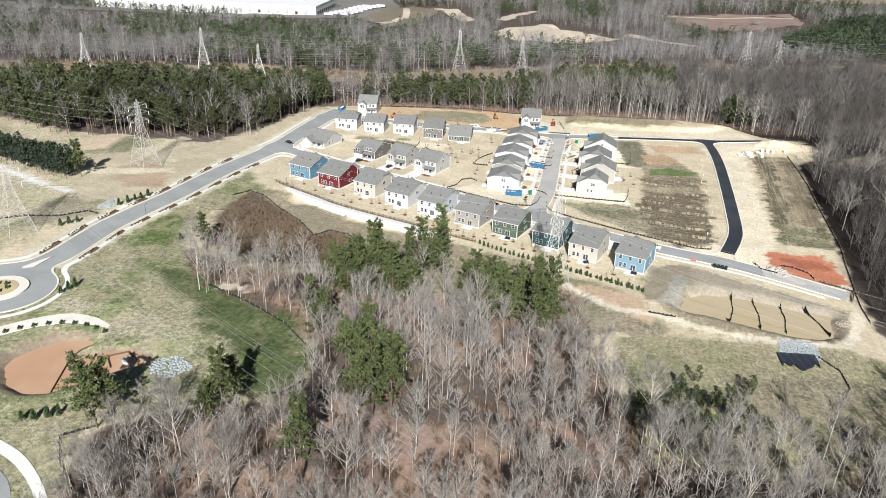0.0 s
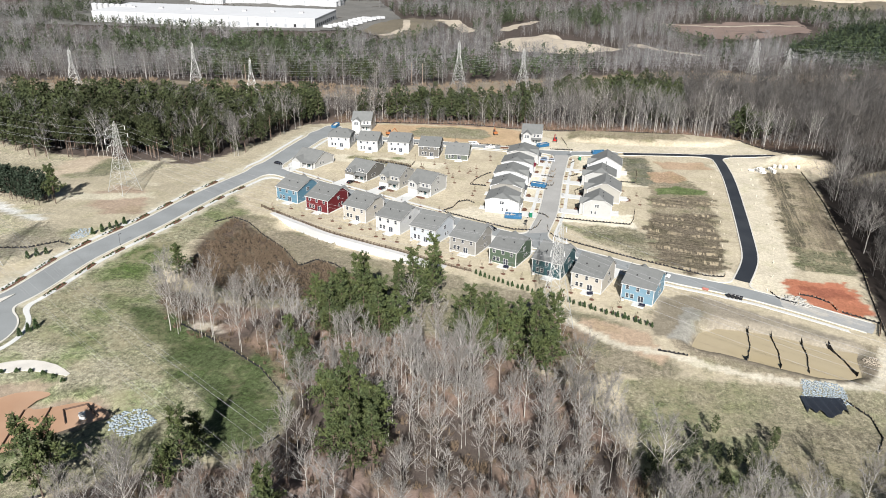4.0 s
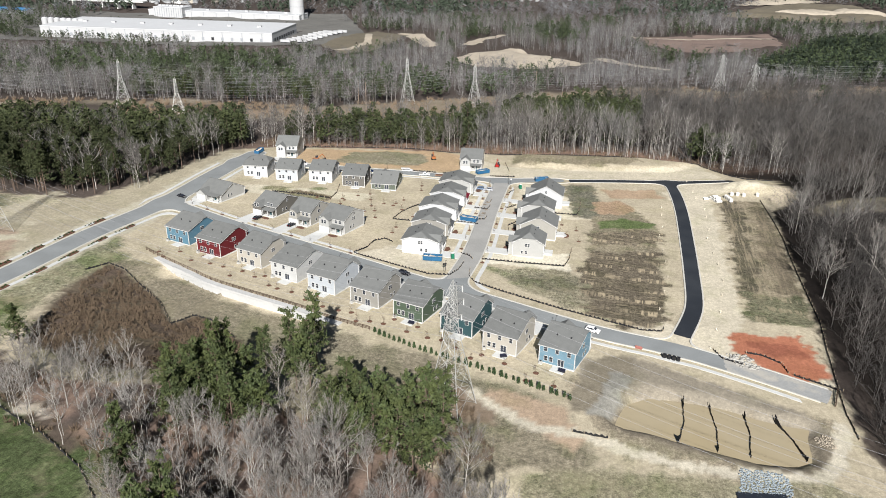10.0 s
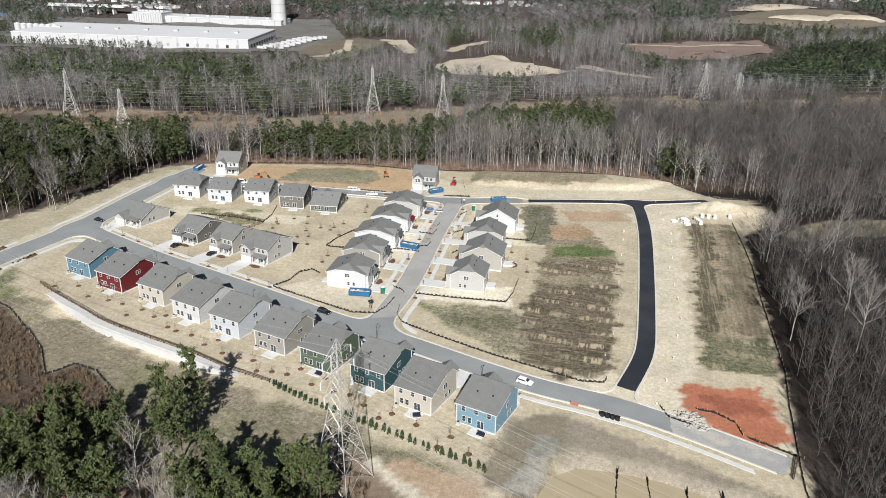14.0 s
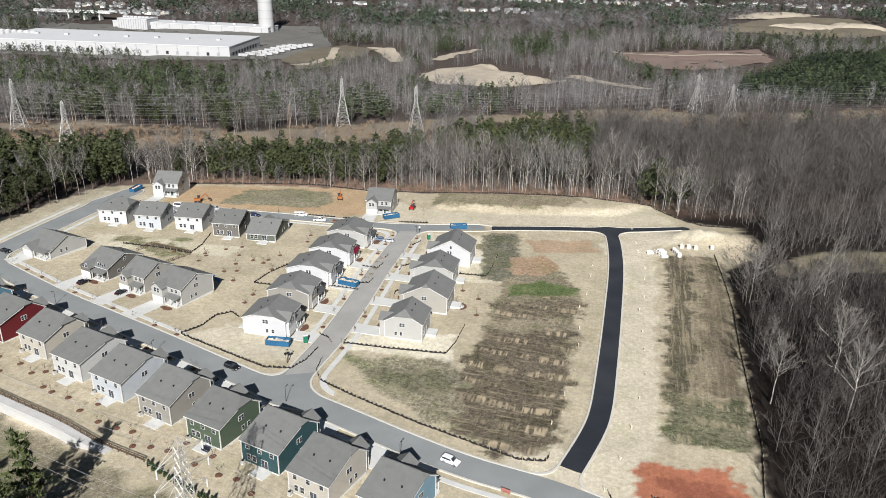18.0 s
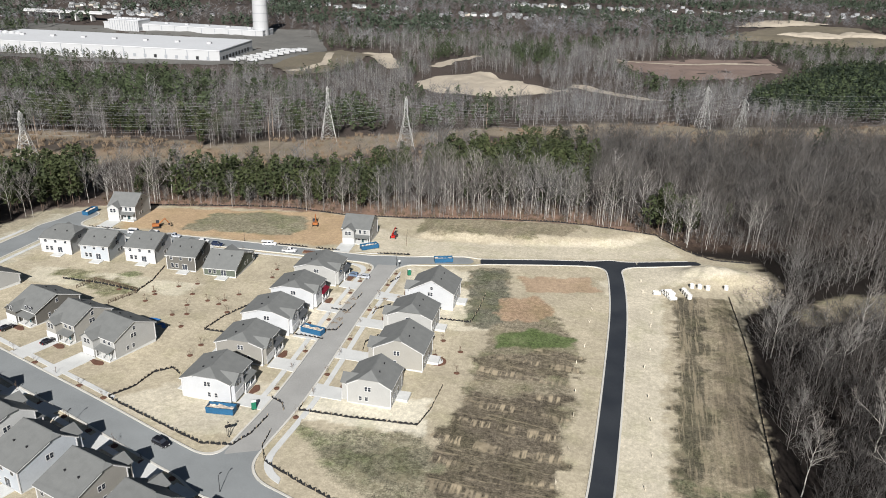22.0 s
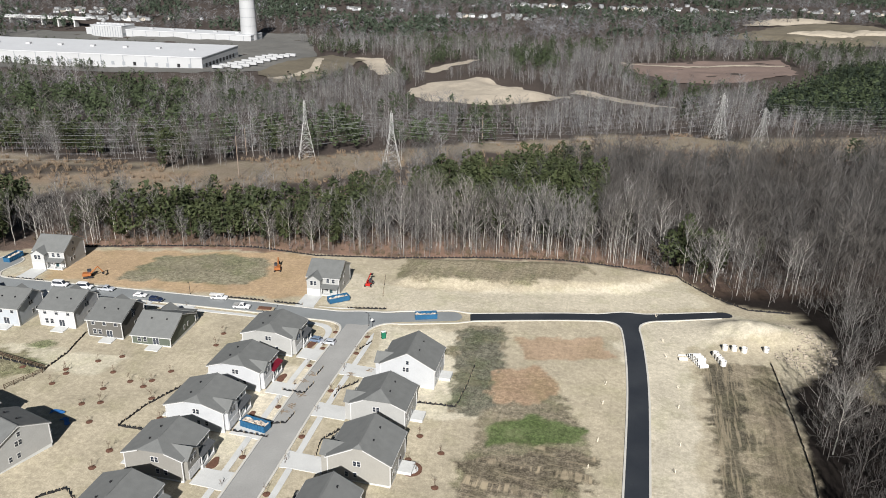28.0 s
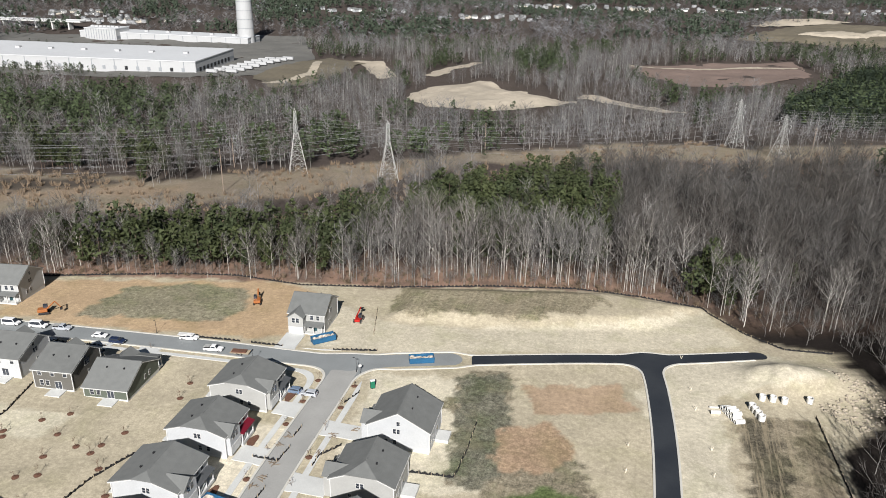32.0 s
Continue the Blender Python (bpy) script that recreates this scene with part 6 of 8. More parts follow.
def sapling_meshes(rng, h):
    tv, tf, cv, cf = bare_tree_meshes(rng, h, 0.7, 6, 3, 3, 0.35, 0.8, 4, 0.4)
    mv, mf = [(0, 0, 0.14)], []
    for k in range(11):
        a, r = 6.2832 * k / 11, 0.75 + 0.15 * rng.random()
        mv.append((r * math.cos(a), r * math.sin(a), 0.02))
    mf = [(0, k + 1, (k + 1) % 11 + 1) for k in range(11)]
    return [("trunk", plain_mesh("trunk", tv, tf, STEM)), ("branchwork", plain_mesh("branchwork", cv, cf, STEM)), ("mulch_ring", plain_mesh("mulch_ring", mv, mf, MULCH))]


SAPLINGS = [sapling_meshes(RNG, 1.5 + 0.3 * k) for k in range(5)]
GREEN = [(-28, 364), (-17, 357), (-17, 364), (-6, 349), (-2, 350), (-5, 364), (1, 360), (6, 361), (-1, 342), (8, 332), (7, 326), (16, 388), (28, 394), (0, 404.5), (-16, 362), (-11, 369), (9, 353), (-4, 356), (9, 366), (16, 381), (-6, 372), (5, 358),
         (74, 331), (79, 338), (74, 344), (72, 335), (78, 326), (-12, 341), (14, 345), (20, 352), (-24, 345)]
GARDEN = [(-71, 296), (-64, 297), (-58, 290), (-51, 288), (-46, 286), (-39, 283), (-34, 279), (-28, 273), (-25, 271), (-20, 269), (-15, 264), (-9, 260), (-4, 258), (0, 257), (6, 252), (10, 251), (13, 254), (17, 247), (23, 244), (27, 243), (31, 239), (38, 236), (44, 232), (52, 228), (56, 222),
          (-68, 292), (-55, 294), (-42, 279), (-31, 280), (-12, 267), (2, 252), (20, 250), (35, 234), (49, 224)]
STREET = []
for k, (x, y, h) in enumerate(along(SOUTH_STREET, 9)):
    for s in (-1, 1):
        STREET.append((x - s * 5.0 * math.sin(radians(h)), y + s * 5.0 * math.cos(radians(h)), k))
for k, (x, y, h) in enumerate(along(SIDE_STREET[5:], 10)):
    for s in (-1, 1):
        STREET.append((x - s * 4.8 * math.sin(radians(h)), y + s * 4.8 * math.cos(radians(h)), k))
STREET = [(x, y) for x, y, k in STREET if float(all_roads(np.array(x), np.array(y))) > 0.8 and x < 68 and not (x > 33 and y > 258 and y < 300) and not (-6 < x < 33 and y > 300 - 0.56 * (x + 6) and y < 304)]
for name, places, label in (("sapling", GREEN, "newly planted bare sapling in a ring of mulch"), ("sapling", GARDEN, "small garden sapling in a ring of mulch"), ("street_tree", STREET, "young bare street tree in a ring of mulch")):
    for k, (x, y) in enumerate(places):
        tree_thing(name, SAPLINGS[(k * 3 + len(places)) % 5], pose(x, y, float(land(x, y)), 0, 0, 67 * k), label, "sapling", "saplings on the estate")

# scrub: russet thicket beside the wood, low brush under the power lines
def scrub_template(h, r, count, width):
    v, f = [], []
    for k in range(count):
        a, rr = RNG.random() * 6.2832, r * RNG.random() ** 0.5
        p = np.array((rr * math.cos(a) * 0.6, rr * math.sin(a) * 0.6, 0.0))
        q = np.array((rr * math.cos(a) * 1.3, rr * math.sin(a) * 1.3, h * (0.5 + 0.5 * RNG.random())))
        sliver(v, f, p, q, width * (0.6 + RNG.random()), RNG)
    return np.array(v), np.array(f)


SCRUB = [scrub_template(1.8, 1.0, 26, 0.18) for k in range(5)]
x, y = jittered(-84, 60, 185, 286, 1.15, rng)
ok = (polygon_distance(x, y, [(-83, 284), (-77, 280.5), (-67, 272), (-58.5, 262), (-51, 249), (-46.5, 255.5), (-39.5, 252.5), (-31, 243), (-24, 236), (-30, 222), (-60, 220), (-84, 232), (-88, 262)]) < -1.0) & (rough_noise(x, y, 6, 76) > 0.34)
ok |= (polygon_distance(x, y, [(14, 196), (18, 222), (34, 212), (40, 192), (30, 186)]) < 0) & (rough_noise(x, y, 5, 77) > 0.4)
v, f, tones = sow(SCRUB, x[ok], y[ok], 0.12 + 0.75 * rough_noise(x[ok], y[ok], 5, 74) + 0.35 * rng.random(ok.sum()), rng)
joined("thicket", v, f, tones, BRUSH, "russet brown winter thicket beside the wood", "scrub")
x, y = jittered(-360, 460, 470, 760, 5.2, rng)
ok = (~open_ground(x, y) | ~clear_of_trees(x, y)) & in_view(x, y, 0) & (y > 478) & (rough_noise(x, y, 30, 78) > 0.45)
v, f, tones = sow(SCRUB, x[ok], y[ok], 0.7 + 1.1 * rng.random(ok.sum()), rng)
joined("corridor_scrub", v, f, tones, STRAW, "low russet scrub under the power lines", "scrub")
x, y = jittered(-110, 150, 92, 262, 3.4, rng)
ok = clear_of_trees(x, y, 1.0) & (x < 40 + (y < 168) * 110) & ((x > -76) | (y > 200)) & (rough_noise(x, y, 12, 79) > 0.4)
v, f, tones = sow(SCRUB, x[ok], y[ok], 0.4 + 0.9 * rng.random(ok.sum()), rng)
joined("undergrowth", v, f, tones, BRUSH, "bare undergrowth between the trees", "scrub")
x, y = jittered(-70, 175, 436, 500, 2.6, rng)
deep = polygon_distance(x, y, CLEARINGS["estate"])
ok = (deep > 1.0) & (deep < 30) & (y > 436) & (rough_noise(x, y, 6, 94) > 0.42)
v, f, tones = sow(SCRUB, x[ok], y[ok], 0.35 + 1.0 * rng.random(ok.sum()) ** 2, rng)
joined("edge_undergrowth", v, f, tones, BRUSH, "russet brush along the edge of the northern wood", "scrub")

# ---- water, stone and sheeting ----
def pool(name, outline, level, mat, label):
    bm = bmesh.new()
    pts = curve_through(outline + outline[:1], 2.0)[:-1]
    bm.faces.new([bm.verts.new((x, y, level)) for x, y in pts])
    bmesh.ops.triangulate(bm, faces=bm.faces)
    return tagged(part(name, bm, mat), label, "water", kind="structure")


pool("water_pond", grown(POND, 0.9), 1.75, MUD_WATER, "still silty brown water in the sediment pond")
pool("water_basin", grown(BASIN, 0.5), float(land(-92, 155)) + 0.75, CLAY_WATER, "orange clay-coloured water in the basin")
SPOIL = material("earthy rock spoil", (0.30, 0.26, 0.205), 0.9, grain=3, blotch=0.4, vary=0.4, bump=0.5, per_island=0.9)
STONE = material("blue-grey riprap stone", (0.225, 0.262, 0.285), 0.9, grain=5, blotch=1, vary=0.25, bump=0.4, per_island=0.9)


def stones(name, outline, size, lift, mat, label, step):
    """A bed of tumbled stones."""
    bm = bmesh.new()
    bmesh.ops.create_icosphere(bm, subdivisions=1, radius=1.0)
    base = np.array([v.co[:] for v in bm.verts])
    tri = np.array([[v.index for v in f.verts] for f in bm.faces])
    bm.free()
    kinds = [(base * (np.array((1.0, 0.75, 0.6)) * (0.8 + 0.5 * RNG.random((len(base), 1)))) * size, tri) for k in range(5)]
    o = np.array(outline)
    x, y = jittered(o[:, 0].min(), o[:, 0].max(), o[:, 1].min(), o[:, 1].max(), step, rng)
    ok = polygon_distance(x, y, outline) < (rough_noise(x, y, 2, 88) - 0.6) * 2
    v, f, tones = sow(kinds, x[ok], y[ok], 0.6 + 0.8 * rng.random(ok.sum()), rng)
    joined(name, v, f, tones, mat, label, "stones")


stones("riprap", [(93.5, 193), (103.5, 191), (102, 181), (90, 183)], 0.25, 0, STONE, "blue-grey riprap at the pond's outfall", 0.36)
stones("swale_stones", [(-131, 254.5), (-132, 263.8), (-127.7, 265.9), (-124.9, 256.7)], 0.34, 0, STONE, "grey stones lining a roadside swale", 0.6)
stones("riprap_apron", [(-75, 160), (-69, 163), (-64, 158), (-69, 151.5), (-75, 155)], 0.36, 0, STONE, "pale grey riprap beside the basin", 0.55)
RUBBLE = material("broken pale concrete", (0.30, 0.29, 0.265), 0.9, grain=4, blotch=0.6, vary=0.25, bump=0.4, per_island=0.8)
stones("rubble", [(107, 243), (113, 243), (114, 234.5), (108, 236)], 0.5, 0, RUBBLE, "heap of broken concrete and rock", 0.7)
stones("pond_stone", [(115, 207), (120, 206), (119, 201), (114.5, 202)], 0.24, 0, SPOIL, "pale stones at the pond's inlet", 0.4)
stones("mound_rock", [(178, 412), (192, 405), (190, 388), (178, 380), (172, 392), (184, 400)], 0.45, 0, SPOIL, "rocky spoil down the side of the mound", 1.1)
SHEET = material("black plastic sheeting", (0.022, 0.025, 0.032), 0.35, grain=2, blotch=0.7, vary=0.4, bump=0.6, spec=0.5)
verts, faces = [], []
for i in range(31):
    for j in range(8):
        u, v = i / 30, j / 7
        px, py = 88.8 + 10.6 * u + 1.0 * v, 176.4 + 8.0 * v + (1.3 * math.sin(u * 9.0) + 0.7 * math.sin(u * 23)) * (1 - v)
        verts.append((px, py, float(land(px, py)) + 0.12 + 0.75 * abs(math.sin(u * 15 + 2 * v)) * (1.05 - v)))
faces = [(i * 8 + j, (i + 1) * 8 + j, (i + 1) * 8 + j + 1, i * 8 + j + 1) for i in range(30) for j in range(7)]
tagged(mesh_object("plastic_sheet", verts, faces, SHEET, smooth=True), "rumpled black plastic sheet below the riprap", "tarpaulin")
# basin's timber walls and the pale gravel shelf
BOARD = material("brown baffle boards", (0.09, 0.06, 0.045), 0.9, grain=4, vary=0.3)
for pts in ([(-96.2, 161.2), (-95, 153), (-93.9, 145.7)], [(-90.7, 162.6), (-89.8, 156.5), (-89.1, 151)], [(-87.5, 161.8), (-84.6, 156.9)], [(-87.5, 161.8), (-83.1, 164.2), (-78.6, 159.8)]):
    z = float(land(-92, 155)) + 0.75
    t = thing("baffle", Matrix.Translation((pts[0][0], pts[0][1], z)), "low brown board baffle in the basin", "baffle")
    for (ax, ay), (bx, by) in zip(pts[:-1], pts[1:]):
        bm = prism(bmesh.new(), [(ax - pts[0][0], ay - pts[0][1], -0.8), (bx - pts[0][0], by - pts[0][1], -0.8), (bx - pts[0][0], by - pts[0][1], 0.5), (ax - pts[0][0], ay - pts[0][1], 0.5)], (0.12, 0.12, 0))
        part("board", bm, BOARD, t)
GRAVEL = material("pale crushed gravel", (0.50, 0.48, 0.44), 0.95, grain=5, blotch=0.3, vary=0.18, bump=0.4)
draped("gravel_shelf", curve_through([(-124, 166), (-117, 173), (-110, 178), (-104, 180), (-97, 178.5), (-92, 175)]), curve_through([(-121.5, 162), (-115.5, 168), (-109, 173), (-104, 175), (-98, 175), (-92.3, 174)]), 0.12, GRAVEL, "pale gravel shelf above the basin", "gravel")
riser = thing("riser_box", pose(-81.6, 159.2, float(land(-92, 155)) + 0.3, 0, 0, 20), "white outlet riser box in the basin", "drain")
part("box", boxed(-0.6, -0.6, 0, 0.6, 0.6, 1.7, 0.03), WHITE_TRIM, riser)
part("lid", boxed(-0.7, -0.7, 1.7, 0.7, 0.7, 1.85), CONCRETE, riser)

# roundabout: central island, apron and splitter
def disc(name, x, y, r, lift, mat, label, kind="structure", n=40):
    verts = [(0, 0, 0.1)] + [(r * math.cos(6.2832 * k / n), r * math.sin(6.2832 * k / n), 0.0) for k in range(n)] + [(r * math.cos(6.2832 * k / n), r * math.sin(6.2832 * k / n), -0.4) for k in range(n)]
    faces = [(0, k + 1, (k + 1) % n + 1) for k in range(n)] + [(k + 1, k + 1 + n, (k + 1) % n + 1 + n, (k + 1) % n + 1) for k in range(n)]
    ob = mesh_object(name, verts, faces, mat)
    ob.location = (x, y, float(land(x, y)) + lift)
    return tagged(ob, label, "island", kind=kind)


DRY_LAWN = material("dormant tan lawn", (0.34, 0.28, 0.17), 0.95, grain=3, blotch=0.4, vary=0.25, bump=0.4)
disc("roundabout_apron", -131, 191, 7.9, 0.26, KERB, "pale concrete apron of the roundabout")
disc("roundabout_island", -131, 191, 5.2, 0.36, DRY_LAWN, "tan planted centre of the roundabout")
for k in range(6):
    tree_thing("round_shrub", ROUND[k % 2], pose(-131 + 2.5 * math.cos(k * 1.05), 191 + 2.5 * math.sin(k * 1.05), float(land(-131, 191)) + 0.4, 0, 0, 40 * k), "rounded dark shrub on the roundabout", "shrub", "shrubs on the roundabout")
sp = mesh_object("splitter_island", [(-133, 203.8, 0), (-128.6, 205.5, 0), (-126.5, 213.5, 0), (-128.6, 211, 0)], [(0, 1, 2, 3)], KERB)
sp.location.z = float(land(-130, 208)) + 0.2
tagged(sp, "pale concrete splitter island", "island", kind="structure")
draped("road_lower", curve_through([(-106, 127), (-90.2, 118.3), (-83.8, 110.7), (-78, 98)]), curve_through([(-112, 119), (-98, 110), (-91, 103), (-86, 92)]), 0.1, ASPHALT_OLD, "grey asphalt road below the basin", "road")
draped("kerb_lower", curve_through([(-106, 132), (-95.2, 127.2), (-86.4, 121.8), (-77, 111.3), (-72, 100)]), curve_through([(-107, 129.5), (-96.3, 124.8), (-87.8, 119.8), (-79.3, 110.8), (-74.5, 99)]), 0.14, CONCRETE, "pale concrete pavement below the basin", "pavement")
for k, (x, y, h) in enumerate(along(COLLECTOR[12:], 15)):
    for s in (-1, 1):
        if float(all_roads(np.array(x), np.array(y))) > -2 or y > 330 or y < 215:
            continue
        cx, cy = x - s * 7.0 * math.sin(radians(h)), y + s * 7.0 * math.cos(radians(h))
        bed = thing("planting_bed", pose(cx, cy, float(land(cx, cy)), 0, 0, h), "narrow mulch bed of low shrubs beside the road", "planting bed", "beds along the collector road")
        bm = bmesh.new()
        prism(bm, [(-5, -0.7, 0.1), (-4, -1.0, 0.1), (4, -1.0, 0.1), (5, -0.7, 0.1), (5, 0.7, 0.1), (4, 1.0, 0.1), (-4, 1.0, 0.1), (-5, 0.7, 0.1)], (0, 0, -0.35))
        part("mulch", bm, MULCH, bed)
        for j in range(7):
            ob = new("shrub", ROUND[j % 2][1][1])
            ob.parent = bed
            ob.location, ob.scale = (-4.2 + 1.4 * j, 0.25 * math.sin(j * 4 + k), 0.05), (0.6, 0.6, 0.55)

# ---- vehicles ----
TYRE = material("black tyre rubber", (0.02, 0.02, 0.02), 0.9, grain=8, vary=0.2)
RIM = material("alloy wheel", (0.5, 0.5, 0.52), 0.3, 0.8, grain=4, vary=0.1, bump=0)
LAMP_WHITE = material("clear lamp lens", (0.75, 0.75, 0.72), 0.15, grain=2, vary=0.05, bump=0)
LAMP_RED = material("red lamp lens", (0.35, 0.01, 0.01), 0.2, grain=2, vary=0.05, bump=0)
PAINT = {k: material(k + " car paint", c, 0.25, 0.1, grain=2, vary=0.06, bump=0, spec=0.5) for k, c in {"black": (0.012, 0.012, 0.015), "white": (0.75, 0.75, 0.75), "silver": (0.42, 0.44, 0.47), "blue grey": (0.14, 0.19, 0.27), "dark blue": (0.015, 0.025, 0.06)}.items()}


def wheel(parent, x, y, r=0.34, w=0.22):
    s = 1 if y > 0 else -1
    t = part("wheel", rod(bmesh.new(), (x, y - s * w / 2, r), (x, y + s * w / 2, r), r, r, 12), TYRE, parent, "black tyre")
    part("rim", rod(bmesh.new(), (x, y + s * w * 0.4, r), (x, y + s * w * 0.56, r), r * 0.62, r * 0.55, 10), RIM, t, "alloy rim")


def vehicle(kind, colour, x, y, heading, label):
    """A road vehicle, nose along local +x."""
    t = thing(kind, pose(x, y, float(land(x, y)) + 0.12, 0, 0, heading), label, kind.replace("_", " "))
    t.scale = (0.88, 0.88, 0.88)
    paint = PAINT[colour]
    L, W, H = {"car": (4.6, 1.8, 1.45), "suv": (4.8, 1.9, 1.72), "van": (5.6, 2.0, 2.2), "pickup": (5.8, 2.0, 1.85)}[kind]
    h, w = L / 2, W / 2

    def shell(profile, half0, half1, z_turn):
        """A side profile given width, narrowing above z_turn."""
        bm = bmesh.new()
        rows = []
        for s in (-1, 1):
            rows.append([bm.verts.new((px, s * (half0 if pz <= z_turn else half1), pz)) for px, pz in profile])
        bm.faces.new(rows[0])
        bm.faces.new(rows[1][::-1])
        n = len(profile)
        for i in range(n):
            j = (i + 1) % n
            bm.faces.new((rows[0][j], rows[0][i], rows[1][i], rows[1][j]))
        bmesh.ops.bevel(bm, geom=[e for e in bm.edges], offset=0.05, segments=1, affect="EDGES")
        return bm

    belt = 0.95 if kind in ("car",) else 1.08
    low = [(-h, 0.3), (h - 0.1, 0.3), (h, 0.55), (h - 0.1, belt - 0.18), (h - 1.2, belt - 0.03), (-h + 0.15, belt), (-h, belt - 0.2)]
    part("body", shell(low, w, w, 9), paint, t, colour + " bodywork")
    if kind == "pickup":
        cab = [(h - 1.55, belt - 0.05), (h - 2.1, H), (-h + 2.4, H), (-h + 2.1, belt - 0.05)]
    else:
        cab = [(h - (1.0 if kind == "van" else 1.25), belt - 0.05), (h - (1.75 if kind == "van" else 2.1), H), (-h + (0.35 if kind != "car" else 0.95), H), (-h + (0.12 if kind != "car" else 0.3), belt - 0.05)]
    top = max(p[1] for p in cab)
    part("cabin", shell(cab, w - 0.05, w - 0.2, belt + 0.05), paint, t)
    xs = sorted(p[0] for p in cab)
    for s in (-1, 1):
        bm = prism(bmesh.new(), [(cab[0][0] - 0.3, s * (w - 0.10), belt + 0.08), (cab[1][0] - 0.1, s * (w - 0.18), top - 0.12), (cab[2][0] + 0.15, s * (w - 0.18), top - 0.12), (cab[3][0] + 0.3, s * (w - 0.10), belt + 0.08)], (0, s * 0.05, 0))
        part("side_glass", bm, GLASS, t, "dark side window")
    bm = prism(bmesh.new(), [(cab[0][0] - 0.04, -w + 0.2, belt + 0.02), (cab[0][0] - 0.04, w - 0.2, belt + 0.02), (cab[1][0] + 0.06, w - 0.28, top - 0.08), (cab[1][0] + 0.06, -w + 0.28, top - 0.08)], (0.04, 0, 0.03))
    part("windscreen", bm, GLASS, t, "dark windscreen")
    bm = prism(bmesh.new(), [(cab[3][0] + 0.04, -w + 0.2, belt + 0.05), (cab[3][0] + 0.04, w - 0.2, belt + 0.05), (cab[2][0] - 0.02, w - 0.28, top - 0.1), (cab[2][0] - 0.02, -w + 0.28, top - 0.1)], (-0.04, 0, 0.03))
    part("rear_window", bm, GLASS, t)
    if kind == "pickup":
        part("bed", boxed(-h + 0.15, -w + 0.15, belt - 0.02, -h + 2.0, w - 0.15, belt + 0.06), DARK, t, "dark load bed")
        part("tool_rack", boxed(-h + 0.2, -w + 0.1, belt + 0.4, -h + 2.0, w - 0.1, belt + 0.47), STEEL, t)
    for px in (-h + 0.95, h - 0.95):
        for py in (-w + 0.08, w - 0.08):
            wheel(t, px, py)
    for s in (-1, 1):
        part("headlight", boxed(h - 0.12, s * (w - 0.35) - 0.18, 0.6, h + 0.01, s * (w - 0.35) + 0.18, 0.76), LAMP_WHITE, t)
        part("tail_light", boxed(-h - 0.01, s * (w - 0.25) - 0.12, 0.65, -h + 0.1, s * (w - 0.25) + 0.12, 0.88), LAMP_RED, t)
    return t


for v in [("car", "black", -82.5, 355, -30, "black saloon parked at the street corner"), ("car", "black", -46, 333.5, 62, "black saloon parked on a drive"), ("car", "black", -31.5, 327.5, 62, "black saloon parked on a drive beside a porch"),
          ("suv", "white", 71, 252.2, -30, "white sport utility parked at the kerb"), ("suv", "black", 14, 286.5, -30, "black sport utility on the south street"), ("suv", "silver", 46, 385.5, 170, "silver sport utility on a side drive"), ("suv", "blue grey", 42, 386.5, 165, "blue-grey sport utility on a side drive"),
          ("van", "white", -43, 413.8, -5, "white work van at the kerb"), ("van", "white", -35, 413.2, -5, "white work van with a roof rack"), ("pickup", "silver", -28, 412.5, -5, "silver pickup at the kerb"), ("car", "white", -16, 409.3, -5, "white saloon at the kerb"),
          ("suv", "dark blue", -10, 406.5, -8, "dark blue sport utility at the kerb"), ("suv", "black", -12, 399, 80, "black sport utility on a drive"), ("pickup", "white", 16.5, 405.3, -5, "white flatbed pickup on the north street"),
          ("car", "silver", -19, 402, 80, "silver saloon on a drive")]:
    vehicle(*v)
board_truck = vehicle("pickup", "white", 8, 411.0, -5, "white flatbed pickup stacked with pale boards")
for k in range(4):
    part("board", boxed(-3.4, -0.85 + 0.44 * k, 1.55, 1.6, -0.47 + 0.44 * k, 1.75 + 0.06 * (k % 2)), WHITE_TRIM, board_truck, "pale board")
t = thing("flat_trailer", pose(24, 404.4, float(land(24, 404.4)) + 0.1, 0, 0, -5), "flat trailer loaded with brown timber", "trailer")
part("deck", boxed(-2.6, -1.1, 0.5, 2.6, 1.1, 0.62), POST_WOOD, t)
part("load", boxed(-2.2, -0.8, 0.62, 1.8, 0.8, 0.95), MULCH, t, "brown load")
for px in (-0.5, 0.5):
    for py in (-1.1, 1.1):
        wheel(t, px, py, 0.3)

# ---- site plant ----
SKIP_BLUE = material("blue painted skip steel", (0.02, 0.095, 0.19), 0.6, 0.1, grain=3, blotch=0.5, vary=0.3, bump=0.2)
WASTE = material("mixed building waste", (0.42, 0.36, 0.30), 0.9, grain=2.5, blotch=1.2, vary=0.5, bump=0.8)


